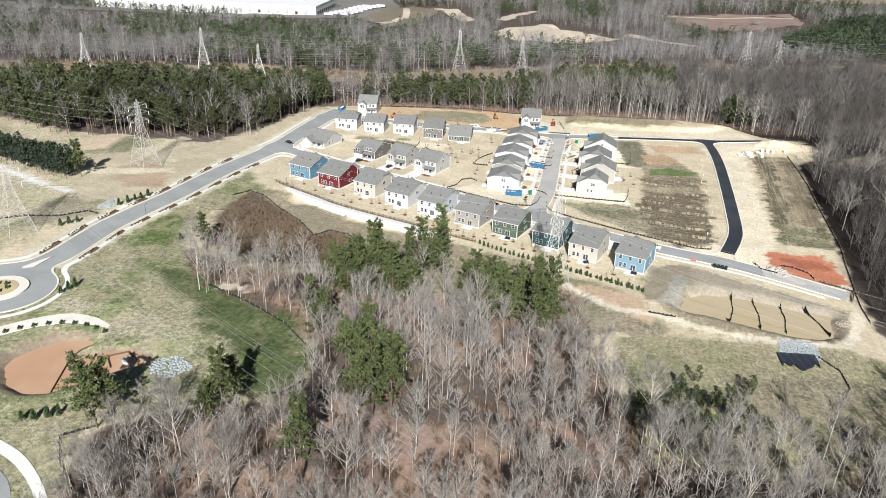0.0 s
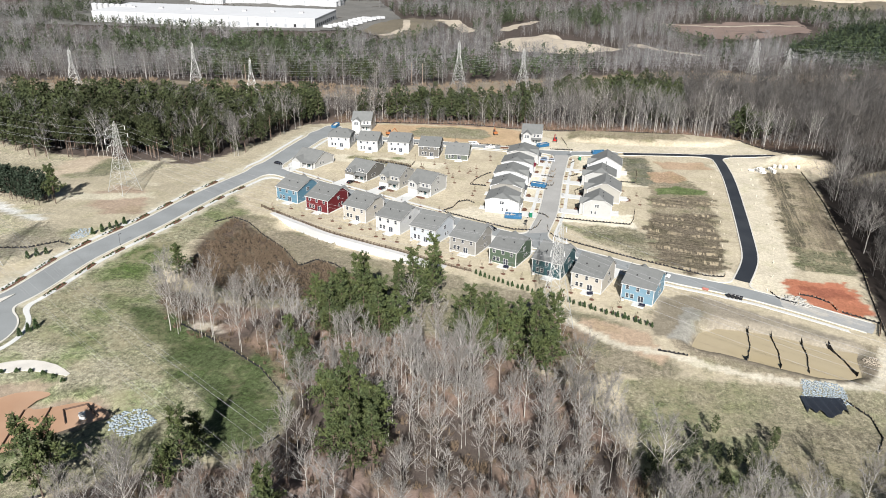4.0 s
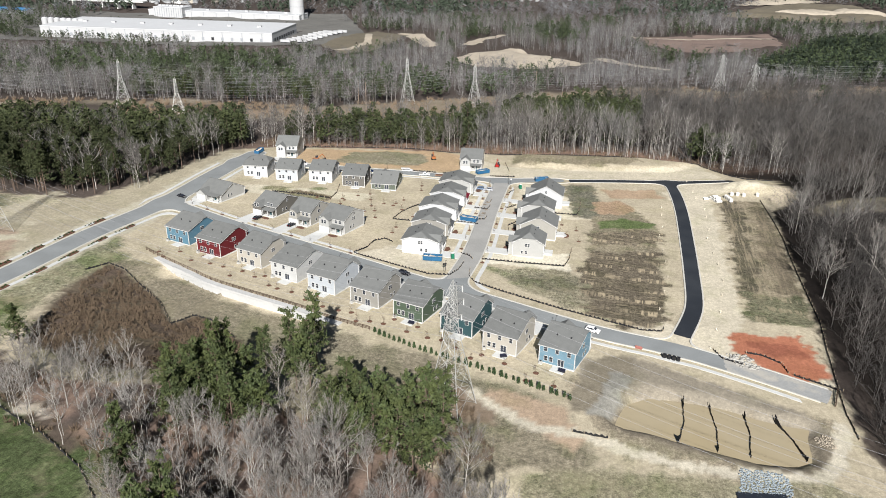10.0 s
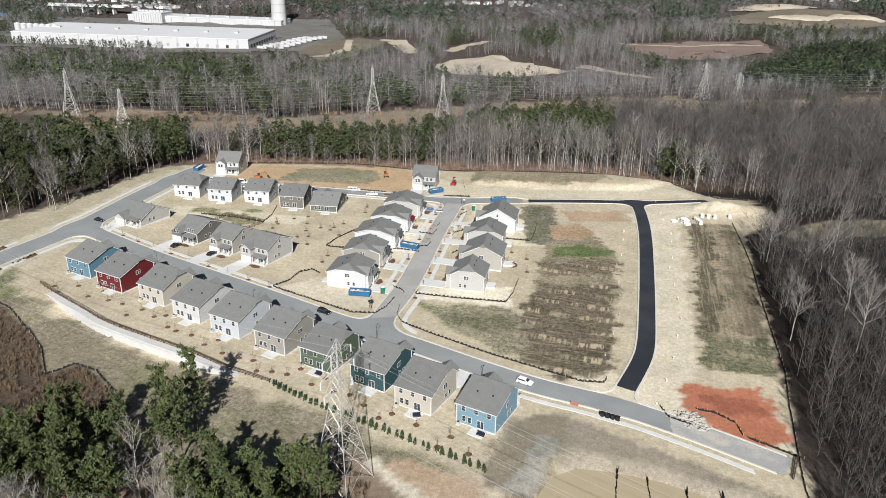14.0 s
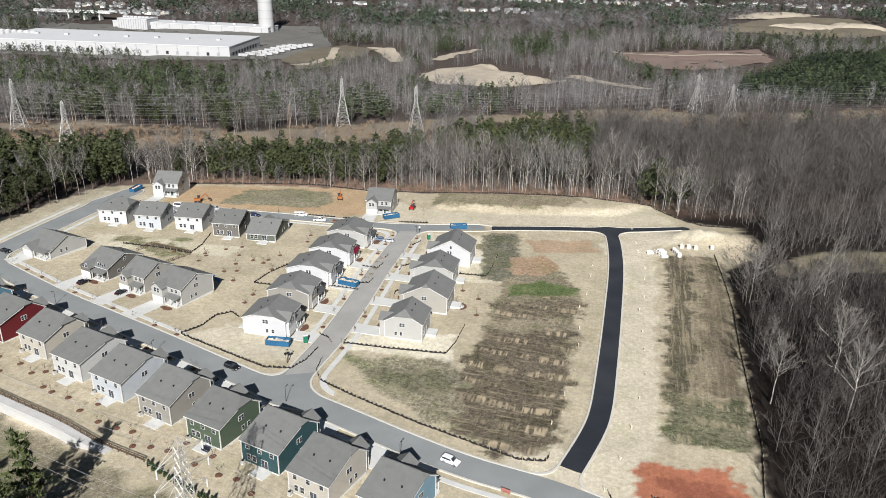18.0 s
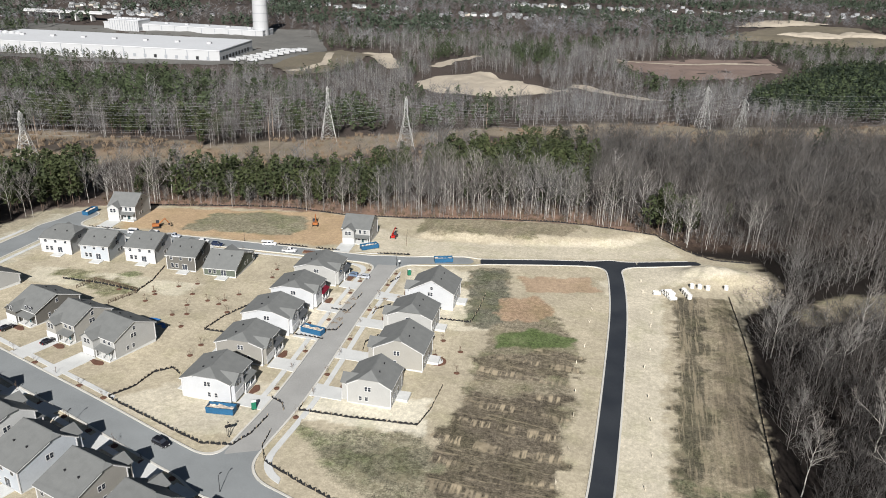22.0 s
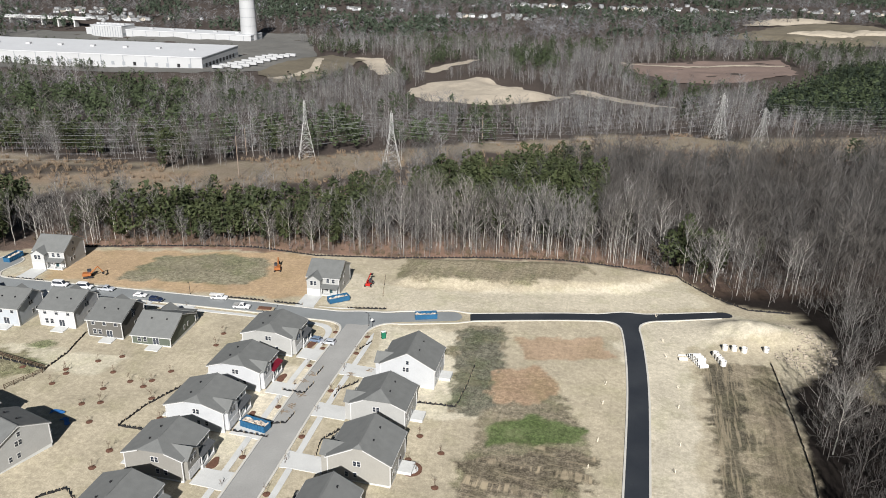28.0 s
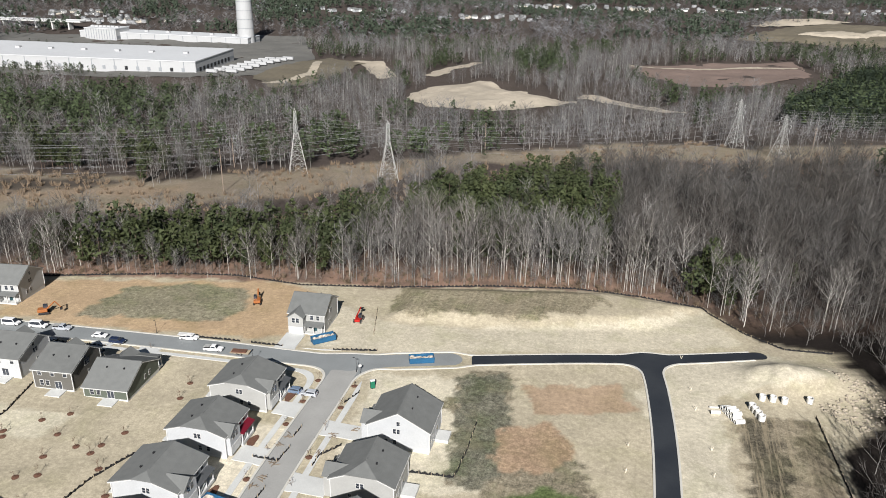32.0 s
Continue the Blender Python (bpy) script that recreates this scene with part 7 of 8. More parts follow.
def skip(x, y, heading, label):
    t = thing("waste_skip", pose(x, y, float(land(x, y)) + 0.12, 0, 0, heading), label, "skip", "blue roll-off skips")
    part("floor", boxed(-3.3, -1.2, 0.15, 3.3, 1.2, 0.28), SKIP_BLUE, t)
    for s in (-1, 1):
        part("side", boxed(-3.3, s * 1.2 - 0.04, 0.2, 3.3, s * 1.2 + 0.04, 1.7), SKIP_BLUE, t)
        part("end", boxed(s * 3.3 - 0.04, -1.2, 0.2, s * 3.3 + 0.04, 1.2, 1.7), SKIP_BLUE, t)
        part("rim", boxed(-3.36, s * 1.22 - 0.07, 1.66, 3.36, s * 1.22 + 0.07, 1.78), SKIP_BLUE, t)
        for k in range(9):
            part("rib", boxed(-3.1 + 0.775 * k - 0.05, s * 1.24 - 0.08, 0.2, -3.1 + 0.775 * k + 0.05, s * 1.24 + 0.08, 1.66), SKIP_BLUE, t)
        part("roller", rod(bmesh.new(), (s * 2.6, -0.9, 0.1), (s * 2.6, 0.9, 0.1), 0.12, 0.12, 8), STEEL, t)
    verts, faces = [], []
    rr = random.Random(int(x))
    for i in range(12):
        for j in range(5):
            verts.append((-3.2 + 6.4 * i / 11, -1.12 + 2.24 * j / 4, 1.05 + rr.uniform(-0.3, 0.45)))
    faces = [(i * 5 + j, (i + 1) * 5 + j, (i + 1) * 5 + j + 1, i * 5 + j + 1) for i in range(11) for j in range(4)]
    mesh_object("waste", verts, faces, WASTE, t, "heaped building waste")


skip(23, 300.5, -6, "blue roll-off skip of waste on a sandy lot")
skip(36.5, 343.5, -22, "blue roll-off skip of waste on a drive")
skip(72.5, 405.6, 9, "long blue skip standing on the new street")
skip(44.5, 414.5, 30, "blue skip beside the new house")
skip(-69, 434, 80, "blue skip at the end of the collector road")
TOILET = material("green plastic cabin", (0.012, 0.13, 0.075), 0.5, grain=3, vary=0.15)
for x, y in ((30, 303), (61, 391)):
    t = thing("portable_toilet", pose(x, y, float(land(x, y)), 0, 0, 20), "green portable toilet cabin on bare ground", "toilet", "portable toilets")
    part("cabin", boxed(-0.55, -0.55, 0.1, 0.55, 0.55, 2.1, 0.04), TOILET, t)
    part("roof", prism(bmesh.new(), [(-0.6, -0.6, 2.1), (-0.6, 0.6, 2.1), (-0.6, 0, 2.35)], (1.2, 0, 0)), WHITE_TRIM, t, "pale roof")
    part("door", boxed(-0.4, -0.6, 0.15, 0.4, -0.54, 1.95), TOILET, t)
    part("skid", boxed(-0.6, -0.6, 0, 0.6, 0.6, 0.12), DARK, t)
ORANGE = material("weathered orange machine paint", (0.33, 0.12, 0.04), 0.5, 0.1, grain=3, vary=0.2)
RED = material("red machine paint", (0.42, 0.02, 0.015), 0.5, 0.1, grain=3, vary=0.15)


def digger(x, y, heading, paint, label, lift=False):
    t = thing("telehandler" if lift else "excavator", pose(x, y, float(land(x, y)), 0, 0, heading), label, "excavator" if not lift else "telehandler")
    if lift:
        part("chassis", boxed(-1.8, -0.8, 0.6, 1.8, 0.8, 1.3, 0.05), paint, t)
        for px in (-1.3, 1.3):
            for py in (-1.0, 1.0):
                wheel(t, px, py, 0.6, 0.4)
        part("cab", boxed(-0.7, -0.95, 1.3, 0.6, -0.1, 2.5, 0.05), GLASS, t, "glazed cab")
        part("boom", rod(bmesh.new(), (-1.8, 0.35, 1.9), (3.4, 0.35, 3.0), 0.22, 0.18, 4), paint, t)
        part("fork", boxed(3.2, -0.3, 2.4, 4.4, 0.9, 2.5), DARK, t)
    else:
        for s in (-1, 1):
            part("track", boxed(-1.5, s * 0.95 - 0.25, 0, 1.5, s * 0.95 + 0.25, 0.7, 0.15), DARK, t, "black crawler track")
        part("house", boxed(-1.6, -1.0, 0.8, 1.0, 1.0, 1.7, 0.08), paint, t)
        part("cab", boxed(-0.1, 0.1, 1.5, 1.1, 1.0, 2.7, 0.06), GLASS, t, "glazed cab")
        part("boom", rod(bmesh.new(), (0.9, -0.2, 1.5), (3.2, -0.2, 3.6), 0.25, 0.18, 4), paint, t)
        part("arm", rod(bmesh.new(), (3.2, -0.2, 3.6), (4.6, -0.2, 1.6), 0.18, 0.14, 4), paint, t)
        part("bucket", prism(bmesh.new(), [(4.3, -0.6, 1.6), (5.0, -0.6, 1.5), (4.9, -0.6, 0.8), (4.3, -0.6, 0.9)], (0, 0.8, 0)), DARK, t)
    return t


digger(20, 437.5, 100, ORANGE, "orange excavator on the red earthworks")
digger(-38, 422, 20, ORANGE, "orange excavator on bare orange soil")
digger(52.5, 429, 80, RED, "red telehandler beside the new house", True)
PIPE = material("pale precast concrete", (0.62, 0.61, 0.58), 0.85, grain=3, blotch=0.6, vary=0.12, bump=0.2)


def pipe(x, y, z, heading, length, r, upright=False):
    bm = bmesh.new()
    n = 16
    rings = [[bm.verts.new((rr * math.cos(6.2832 * k / n), rr * math.sin(6.2832 * k / n), zz)) for k in range(n)] for rr, zz in ((r, 0), (r, length), (r * 0.8, length), (r * 0.8, 0))]
    for a, b in ((0, 1), (1, 2), (2, 3), (3, 0)):
        for k in range(n):
            j = (k + 1) % n
            bm.faces.new((rings[a][k], rings[a][j], rings[b][j], rings[b][k]))
    ob = part("concrete_pipe", bm, PIPE)
    ob.matrix_basis = pose(x, y, float(land(x, y)) + z + (0 if upright else r), 0, 0 if upright else 90, heading)
    tagged(ob, "pale precast concrete drain section on the sand", "pipe", "concrete drain sections")


for k in range(6):
    pipe(147.6 + 0.28 * k, 389.5 - 1.25 * k, 0, 10, 2.4, 0.6)
for k in range(3):
    pipe(148.1 + 0.3 * k, 387.5 - 1.25 * k, 1.05, 10, 2.4, 0.6)
pipe(144.5, 387.6, 0, 0, 2.4, 0.5)
pipe(145, 390.2, 0, 0, 2.2, 0.25)
for k in range(4):
    pipe(155.6 + 0.2 * k, 390.5 - 1.7 * k, 0, 0, 1.5, 0.85, True)
for x, y in ((159.5, 394.5), (162, 394), (164.6, 393.2), (171, 393.5)):
    pipe(x, y, 0, 0, 1.5, 0.8, True)
BIN = material("black bin plastic", (0.015, 0.015, 0.017), 0.5, grain=3, vary=0.2)
for k in range(4):
    x, y = 88.6 + 1.15 * k, 239.0 - 0.5 * k
    t = thing("wheeled_bin", pose(x, y, float(land(x, y)) + 0.12, 0, 0, -28), "black wheeled bin at the kerb", "bin", "bins at the kerb")
    part("bin", prism(bmesh.new(), [(-0.35, -0.35, 0.1), (0.35, -0.35, 0.1), (0.42, -0.42, 1.2), (-0.42, -0.42, 1.2)], (0, 0.75, 0)), BIN, t)
    part("lid", boxed(-0.45, -0.45, 1.2, 0.45, 0.4, 1.28), BIN, t)
    for s in (-1, 1):
        part("wheel", rod(bmesh.new(), (s * 0.36, 0.3, 0.12), (s * 0.44, 0.3, 0.12), 0.12, 0.12, 8), TYRE, t)
t = thing("barrier", pose(82.5, 243.6, float(land(82.5, 243.6)) + 0.12, 0, 0, -28), "red plastic barrier by the road", "barrier")
FADED = material("sun-faded red plastic", (0.30, 0.12, 0.10), 0.6, grain=3, vary=0.2)
part("panel", boxed(-1.0, -0.14, 0.1, 1.0, 0.14, 0.75, 0.06), FADED, t)
part("foot", boxed(-1.0, -0.3, 0, 1.0, 0.3, 0.12), FADED, t)
t = thing("road_end_barrier", pose(128.5, 222.3, float(land(128.5, 222.3)), 0, 0, 62), "dark barrier across the end of the road", "barrier")
for k in range(5):
    part("post", boxed(-4 + 2 * k - 0.1, -0.1, -0.3, -4 + 2 * k + 0.1, 0.1, 1.3), FENCE_WOOD, t)
for h in (0.5, 1.0):
    part("rail", boxed(-4.2, -0.16, h, 4.2, -0.08, h + 0.25), FENCE_WOOD, t)

# ---- street furniture ----
for x, y, h in ((31, 272.5, 62), (-71, 318.5, 62), (-47, 318, -118), (27.5, 291, -60), (29, 398.5, 90), (-8, 291, 62), (60, 252.5, 62), (-112, 252, 10), (56, 398, 170), (-2, 413.5, -90)):
    t = thing("street_lamp", pose(x, y, float(land(x, y)), 0, 0, h), "slim dark street lamp with a single head", "street lamp", "street lamps")
    t.scale = (0.8, 0.8, 0.8)
    part("pole", rod(bmesh.new(), (0, 0, -0.3), (0, 0, 5.2), 0.09, 0.06, 8), DARK, t)
    part("base", rod(bmesh.new(), (0, 0, 0), (0, 0, 0.5), 0.18, 0.12, 8), DARK, t)
    part("arm", rod(bmesh.new(), (0, 0, 5.15), (0.7, 0, 5.35), 0.05, 0.05, 6), DARK, t)
    part("head", boxed(0.5, -0.18, 5.3, 1.1, 0.18, 5.48, 0.04), DARK, t)
STAKE = material("pale survey stake", (0.68, 0.62, 0.50), 0.8, grain=5, vary=0.1)
stake_me = bpy.data.meshes.new("stake")
bm = bmesh.new()
rod(bm, (0, 0, -0.2), (-0.35, 0, 1.1), 0.06, 0.06, 4)
rod(bm, (0, 0, -0.2), (0.3, 0, 1.0), 0.06, 0.06, 4)
bm.to_mesh(stake_me)
bm.free()
stake_me.materials.append(STAKE)
for k, (x, y, h) in enumerate(along(NEW_ROAD, 13)):
    for s in (-1, 1):
        if 2 < k < 12 or s > 0:
            px, py = x + s * 9.5 + math.sin(k * 5), y + 2 * math.cos(k * 3)
            ob = new("service_stub", stake_me)
            ob.matrix_basis = pose(px, py, float(land(px, py)), 0, 0, 10 * k)
            tagged(ob, "pale pair of service stakes in the sand", "stake", "service stakes along the new road")
TARP = material("blue tarpaulin", (0.03, 0.13, 0.34), 0.5, grain=2, blotch=1, vary=0.3, bump=0.6)
verts = [(i * 0.55 - 1.6, j * 0.4 - 0.6 + 0.5 * math.sin(i * 0.9), 0.1 + 0.22 * abs(math.sin(i * 2.3 + j * 1.7))) for i in range(7) for j in range(4)]
for x, y, h in ((-6, 341.5, -30), (-9.6, 345, 10)):
    ob = mesh_object("blue_tarpaulin", verts, [(i * 4 + j, i * 4 + j + 4, i * 4 + j + 5, i * 4 + j + 1) for i in range(6) for j in range(3)], TARP, smooth=True)
    ob.matrix_basis = pose(x, y, float(land(x, y)), 0, 0, h)
    tagged(ob, "crumpled blue tarpaulin on the tan lawn", "tarpaulin")
# garden things behind the south row
CUSHION = material("navy outdoor cushions", (0.012, 0.014, 0.03), 0.9, grain=5, vary=0.2)
for k, (t, c, turn, gm, front) in enumerate(DRIVES[:10]):
    d = SOUTH_ROW[k][3]
    w = SOUTH_ROW[k][2]
    p = c + turn @ Vector((-0.42 * w, -d / 2 - 0.8, 0))
    ac = thing("air_conditioner", pose(p.x, p.y, float(land(p.x, p.y)), 0, 0, -28), "grey air-conditioning unit behind the house", "air conditioner", "air-conditioning units")
    part("casing", boxed(-0.4, -0.4, 0.05, 0.4, 0.4, 0.9, 0.03), STEEL, ac)
    part("grille", rod(bmesh.new(), (0, 0, 0.9), (0, 0, 0.94), 0.33, 0.33, 12), DARK, ac)
    part("plinth", boxed(-0.5, -0.5, -0.2, 0.5, 0.5, 0.06), CONCRETE, ac)
    if k in (6, 8, 9):
        p = c + turn @ Vector((0.22 * w, -d / 2 - 1.9, 0))
        s = thing("garden_sofa", pose(p.x, p.y, float(land(p.x, p.y)) + 0.2, 0, 0, -28 + 20 * (k % 3)), "dark outdoor sofa with navy cushions on a patio", "garden sofa", "patio furniture")
        part("frame", boxed(-0.95, -0.4, 0, 0.95, 0.4, 0.3, 0.03), DARK, s)
        part("seat", boxed(-0.9, -0.38, 0.3, 0.9, 0.3, 0.45, 0.04), CUSHION, s)
        part("backrest", boxed(-0.95, 0.28, 0.3, 0.95, 0.45, 0.85, 0.04), CUSHION, s)
# round brick patio in a ring of mulch behind an east-side house
patio = thing("round_patio", pose(72.7, 331.7, float(land(72.7, 331.7))), "round brick patio ringed with brown mulch", "patio")
ring = [(2.5 * math.cos(6.2832 * k / 20), 2.5 * math.sin(6.2832 * k / 20), 0.1) for k in range(20)]
part("mulch_ring", prism(bmesh.new(), ring, (0, 0, -0.4)), MULCH, patio)
part("paving", prism(bmesh.new(), [(0.66 * a, 0.66 * b, 0.14) for a, b, c in ring], (0, 0, -0.3)), CONCRETE, patio, "pale paving")
part("fire_pit", prism(bmesh.new(), [(0.2 * a, 0.2 * b, 0.45) for a, b, c in ring], (0, 0, -0.4)), MULCH, patio, "dark fire pit")
# mulch beds before the porches
for k, (t, c, turn, gm, front) in enumerate(DRIVES[11:23]):
    bm = bmesh.new()
    ring = []
    for j in range(12):
        a = 6.2832 * j / 12
        p = c + turn @ Vector((-0.95 * gm + 2.3 * math.cos(a), front + 1.4 + (1.0 + 0.25 * math.sin(3 * a + k)) * math.sin(a), 0))
        ring.append((p.x, p.y, float(land(p.x, p.y)) + 0.14))
    prism(bm, ring, (0, 0, -0.4))
    tagged(part("mulch_bed", bm, MULCH), "brown mulch bed before a house porch", "planting bed", "mulch beds before the porches")

# building offcuts on the lots, and signs at the corners
OFFCUT = material("sawn building offcuts", (0.22, 0.175, 0.13), 0.85, grain=5, blotch=1, vary=0.3, bump=0.2, per_thing=0.8)
rr = random.Random(5)
plank_me = bpy.data.meshes.new("plank")
bm = boxed(-0.75, -0.08, 0, 0.75, 0.08, 0.07)
bm.to_mesh(plank_me)
bm.free()
plank_me.materials.append(OFFCUT)
for x, y in [(44.7, 368.5), (44.1, 358.3), (42.5, 353.0), (54.5, 369.3), (52.8, 362.4), (59.4, 372.3), (41.3, 350.4), (61.2, 367.1), (43.6, 364.9)]:
    t = thing("offcut_pile", pose(x, y, float(land(x, y)), 0, 0, rr.uniform(0, 180)), "loose pile of timber offcuts on bare ground", "timber", "offcut piles on the lots")
    for k in range(7):
        ob = new("plank", plank_me)
        ob.parent = t
        ob.matrix_basis = pose(rr.uniform(-0.6, 0.6), rr.uniform(-0.7, 0.7), 0.02 + 0.05 * k, rr.uniform(-4, 4), rr.uniform(-5, 5), rr.uniform(-60, 60))
for x, y in [(27.0, 291.4), (27.6, 291.9), (57.1, 397.2)]:
    t = thing("road_sign", pose(x, y, float(land(x, y)), 0, 0, 20), "small round road sign on a thin dark post", "sign", "road signs")
    part("post", rod(bmesh.new(), (0, 0, -0.3), (0, 0, 2.4), 0.05, 0.05, 6), DARK, t)
    part("plate", rod(bmesh.new(), (0, -0.03, 2.5), (0, 0.03, 2.5), 0.42, 0.42, 14), DARK if x < 40 else WHITE_TRIM, t)

# ---- power lines ----
def lattice_tower(x, y, heading, h, label, bar=0.1, waist=0.62, base=4.6):
    """A double-circuit lattice tower with three pairs of arms; arms run along local y."""
    t = thing("lattice_tower", pose(x, y, float(land(x, y)), 0, 0, heading), label, "pylon", "power-line towers")
    wz, wr, tr = h * waist, 1.1, 0.55

    def half(z):
        return base + (wr - base) * z / wz if z < wz else wr + (tr - wr) * (z - wz) / (h * 0.95 - wz)

    levels = [wz * (1 - (1 - k / 5) ** 1.35) for k in range(6)] + [wz + (h * 0.95 - wz) * k / 6 for k in range(1, 7)]
    for sx in (-1, 1):
        for sy in (-1, 1):
            bm = bmesh.new()
            rod(bm, (sx * base, sy * base, -0.5), (sx * wr, sy * wr, wz), bar * 1.5, bar * 1.2, 4)
            rod(bm, (sx * wr, sy * wr, wz), (sx * tr, sy * tr, h * 0.95), bar * 1.2, bar, 4)
            rod(bm, (sx * tr, sy * tr, h * 0.95), (0, 0, h), bar, bar * 0.7, 4)
            part("leg", bm, STEEL, t)
    for face in range(4):
        turn = Matrix.Rotation(face * math.pi / 2, 3, "Z")
        bm = bmesh.new()
        for a, b in zip(levels[:-1], levels[1:]):
            p, q = half(a), half(b)
            for s in (-1, 1):
                rod(bm, turn @ Vector((p, s * p, a)), turn @ Vector((q, -s * q, b)), bar * 0.7, bar * 0.7, 3)
            rod(bm, turn @ Vector((q, -q, b)), turn @ Vector((q, q, b)), bar * 0.7, bar * 0.7, 3)
            if a < wz * 0.7:
                m = (a + b) / 2
                r = half(m)
                rod(bm, turn @ Vector((r, -r, m)), turn @ Vector((r, r, m)), bar * 0.55, bar * 0.55, 3)
        part("bracing", bm, STEEL, t)
    for z, reach in ((0.68, 4.4), (0.79, 5.2), (0.90, 4.4)):
        for s in (-1, 1):
            bm = bmesh.new()
            r = half(h * z)
            tip = Vector((0, s * reach, h * z))
            for sx in (-1, 1):
                rod(bm, (sx * r, s * r, h * z), tip, bar * 0.8, bar * 0.6, 3)
                rod(bm, (sx * r, s * r, h * z + 1.6), tip, bar * 0.8, bar * 0.6, 3)
            arm = part("cross_arm", bm, STEEL, t)
            part("insulator", rod(bmesh.new(), tip, tip - Vector((0, 0, 1.6)), 0.13, 0.13, 6), CONCRETE, arm)
    return t


def arm_tip(tower, z, s, reach):
    x, y, heading, h = tower
    a = radians(heading)
    return Vector((x - math.sin(a) * s * reach, y + math.cos(a) * s * reach, float(land(x, y)) + h * z - (1.6 if z < 0.95 else 0)))


WIRE = material("aluminium conductor", (0.24, 0.24, 0.25), 0.7, 0.0, grain=2, vary=0.1, bump=0)


def power_line(towers, label, radius, build=None):
    for k, tw in enumerate(towers):
        if build is None or k in build:
            lattice_tower(*tw, "galvanised steel lattice tower of a power line", radius * 1.6)
    o = Vector((towers[0][0], towers[0][1], 0))
    line = thing("power_line", Matrix.Translation(o), label, "power line")
    for a, b in zip(towers[:-1], towers[1:]):
        for z, reach in ((0.68, 4.4), (0.79, 5.2), (0.90, 4.4), (1.0, 0.0)):
            for s in (-1, 1) if reach else (1,):
                p, q = arm_tip(a, z, s, reach), arm_tip(b, z, s, reach)
                n = 14
                pts = [np.array(p + (q - p) * (i / n) - Vector((0, 0, (q - p).length * 0.035 * 4 * (i / n) * (1 - i / n))) - o) for i in range(n + 1)]
                v, f = [], []
                tube(v, f, pts, [radius * (0.6 if reach else 0.4)] * (n + 1), 3)
                mesh_object("wire", v, f, WIRE, line)


power_line([(-420, 520, 14, 32), (-190, 562, 14, 31), (-3, 608, 14, 33), (253, 704, 16, 31), (560, 800, 16, 32)], "far double-circuit power line across the woods", 0.055, (1, 2, 3))
power_line([(-262, 530, 14, 27), (45, 598, 14, 31), (268, 670, 16, 26), (560, 750, 16, 30)], "second far power line across the woods", 0.055, (0, 1, 2))
power_line([(-300, 395, -30, 32), (-133, 306, -30, 29), (29.7, 211, -30, 34), (190, 116, -30, 32)], "near power line past the gardens", 0.04, (1, 2))
power_line([(-290, 330, -40, 32), (-147, 231, -38, 24), (110, 20, -38, 32)], "power line over the grass slope", 0.035, (1,))
lattice_tower(-136, 512, 14, 25, "smaller galvanised steel lattice tower", 0.09)
WOOD_POLE = material("weathered timber pole", (0.24, 0.19, 0.15), 0.9, grain=3, vary=0.25)
for x, y, h in ((-28, 562, 21), (95, 662, 18), (-150, 548, 17), (300, 700, 16), (-181, 661, 15), (-40, 620, 16)):
    t = thing("utility_pole", pose(x, y, float(land(x, y)), 0, 0, 16), "tall weathered timber utility pole", "pole", "utility poles")
    part("pole", rod(bmesh.new(), (0, 0, -0.5), (0, 0, h), 0.24, 0.15, 6), WOOD_POLE, t)
    part("cross_arm", boxed(-0.1, -1.6, h - 1.6, 0.1, 1.6, h - 1.4), WOOD_POLE, t)

# ---- the far country ----
SAND_FAR = material("graded yellow sand", (0.36, 0.315, 0.25), 0.95, grain=0.3, blotch=0.03, vary=0.22, bump=0.3)
CLAY_FAR = material("ploughed brown earth", (0.165, 0.122, 0.103), 0.95, grain=0.3, blotch=0.03, vary=0.2, bump=0.3)
DRY_FAR = material("dry olive grass", (0.125, 0.108, 0.078), 0.95, grain=0.3, blotch=0.03, vary=0.25, bump=0.3)
YARD = material("pale yard paving", (0.125, 0.122, 0.112), 0.9, grain=0.3, blotch=0.03, vary=0.2, bump=0.1)


def patch(name, outline, mat, label, rise=0.0, lift=0.5, step=5.0, ragged=12.0):
    """A stretch of far ground with an uneven edge."""
    o = np.array(outline)

    def field(x, y):
        return polygon_distance(x, y, outline) + (rough_noise(x, y, ragged, 51) - 0.5) * ragged

    ob = banded(name, field, -999, 0, lift, mat, label, "ground", (o[:, 0].min() - 8, o[:, 0].max() + 8, o[:, 1].min() - 8, o[:, 1].max() + 8), step)
    if rise:
        for v in ob.data.vertices:
            d = float(-field(np.array(v.co.x), np.array(v.co.y)))
            v.co.z += rise * float(smooth(0, 30, d)) * (0.7 + 0.6 * float(rough_noise(np.array(v.co.x), np.array(v.co.y), 25, 52)))
    return ob


patch("ground_hill", [(30, 895), (48, 950), (99, 985), (128, 945), (160, 905), (178, 880), (150, 862), (97, 835), (52, 850)], SAND_FAR, "bare sandy hill graded for building", 4.0)
patch("ground_spur", [(180, 905), (196, 922), (246, 878), (262, 850), (240, 848), (200, 878)], SAND_FAR, "bare sandy cut in the woods", 0, 0.6)
patch("ground_track", [(40, 1010), (52, 1055), (92, 1112), (104, 1108), (70, 1050), (56, 1008)], SAND_FAR, "sandy haul track through the woods", 0, 0.6)
patch("ground_bank", [(-45, 1110), (-8, 1100), (14, 1000), (-2, 990), (-22, 1050)], SAND_FAR, "sandy bank in the woods", 0, 0.6)
patch("ground_red_field", CLEARINGS["red_field"], CLAY_FAR, "ploughed red-brown field", 0, 0.5, 6)
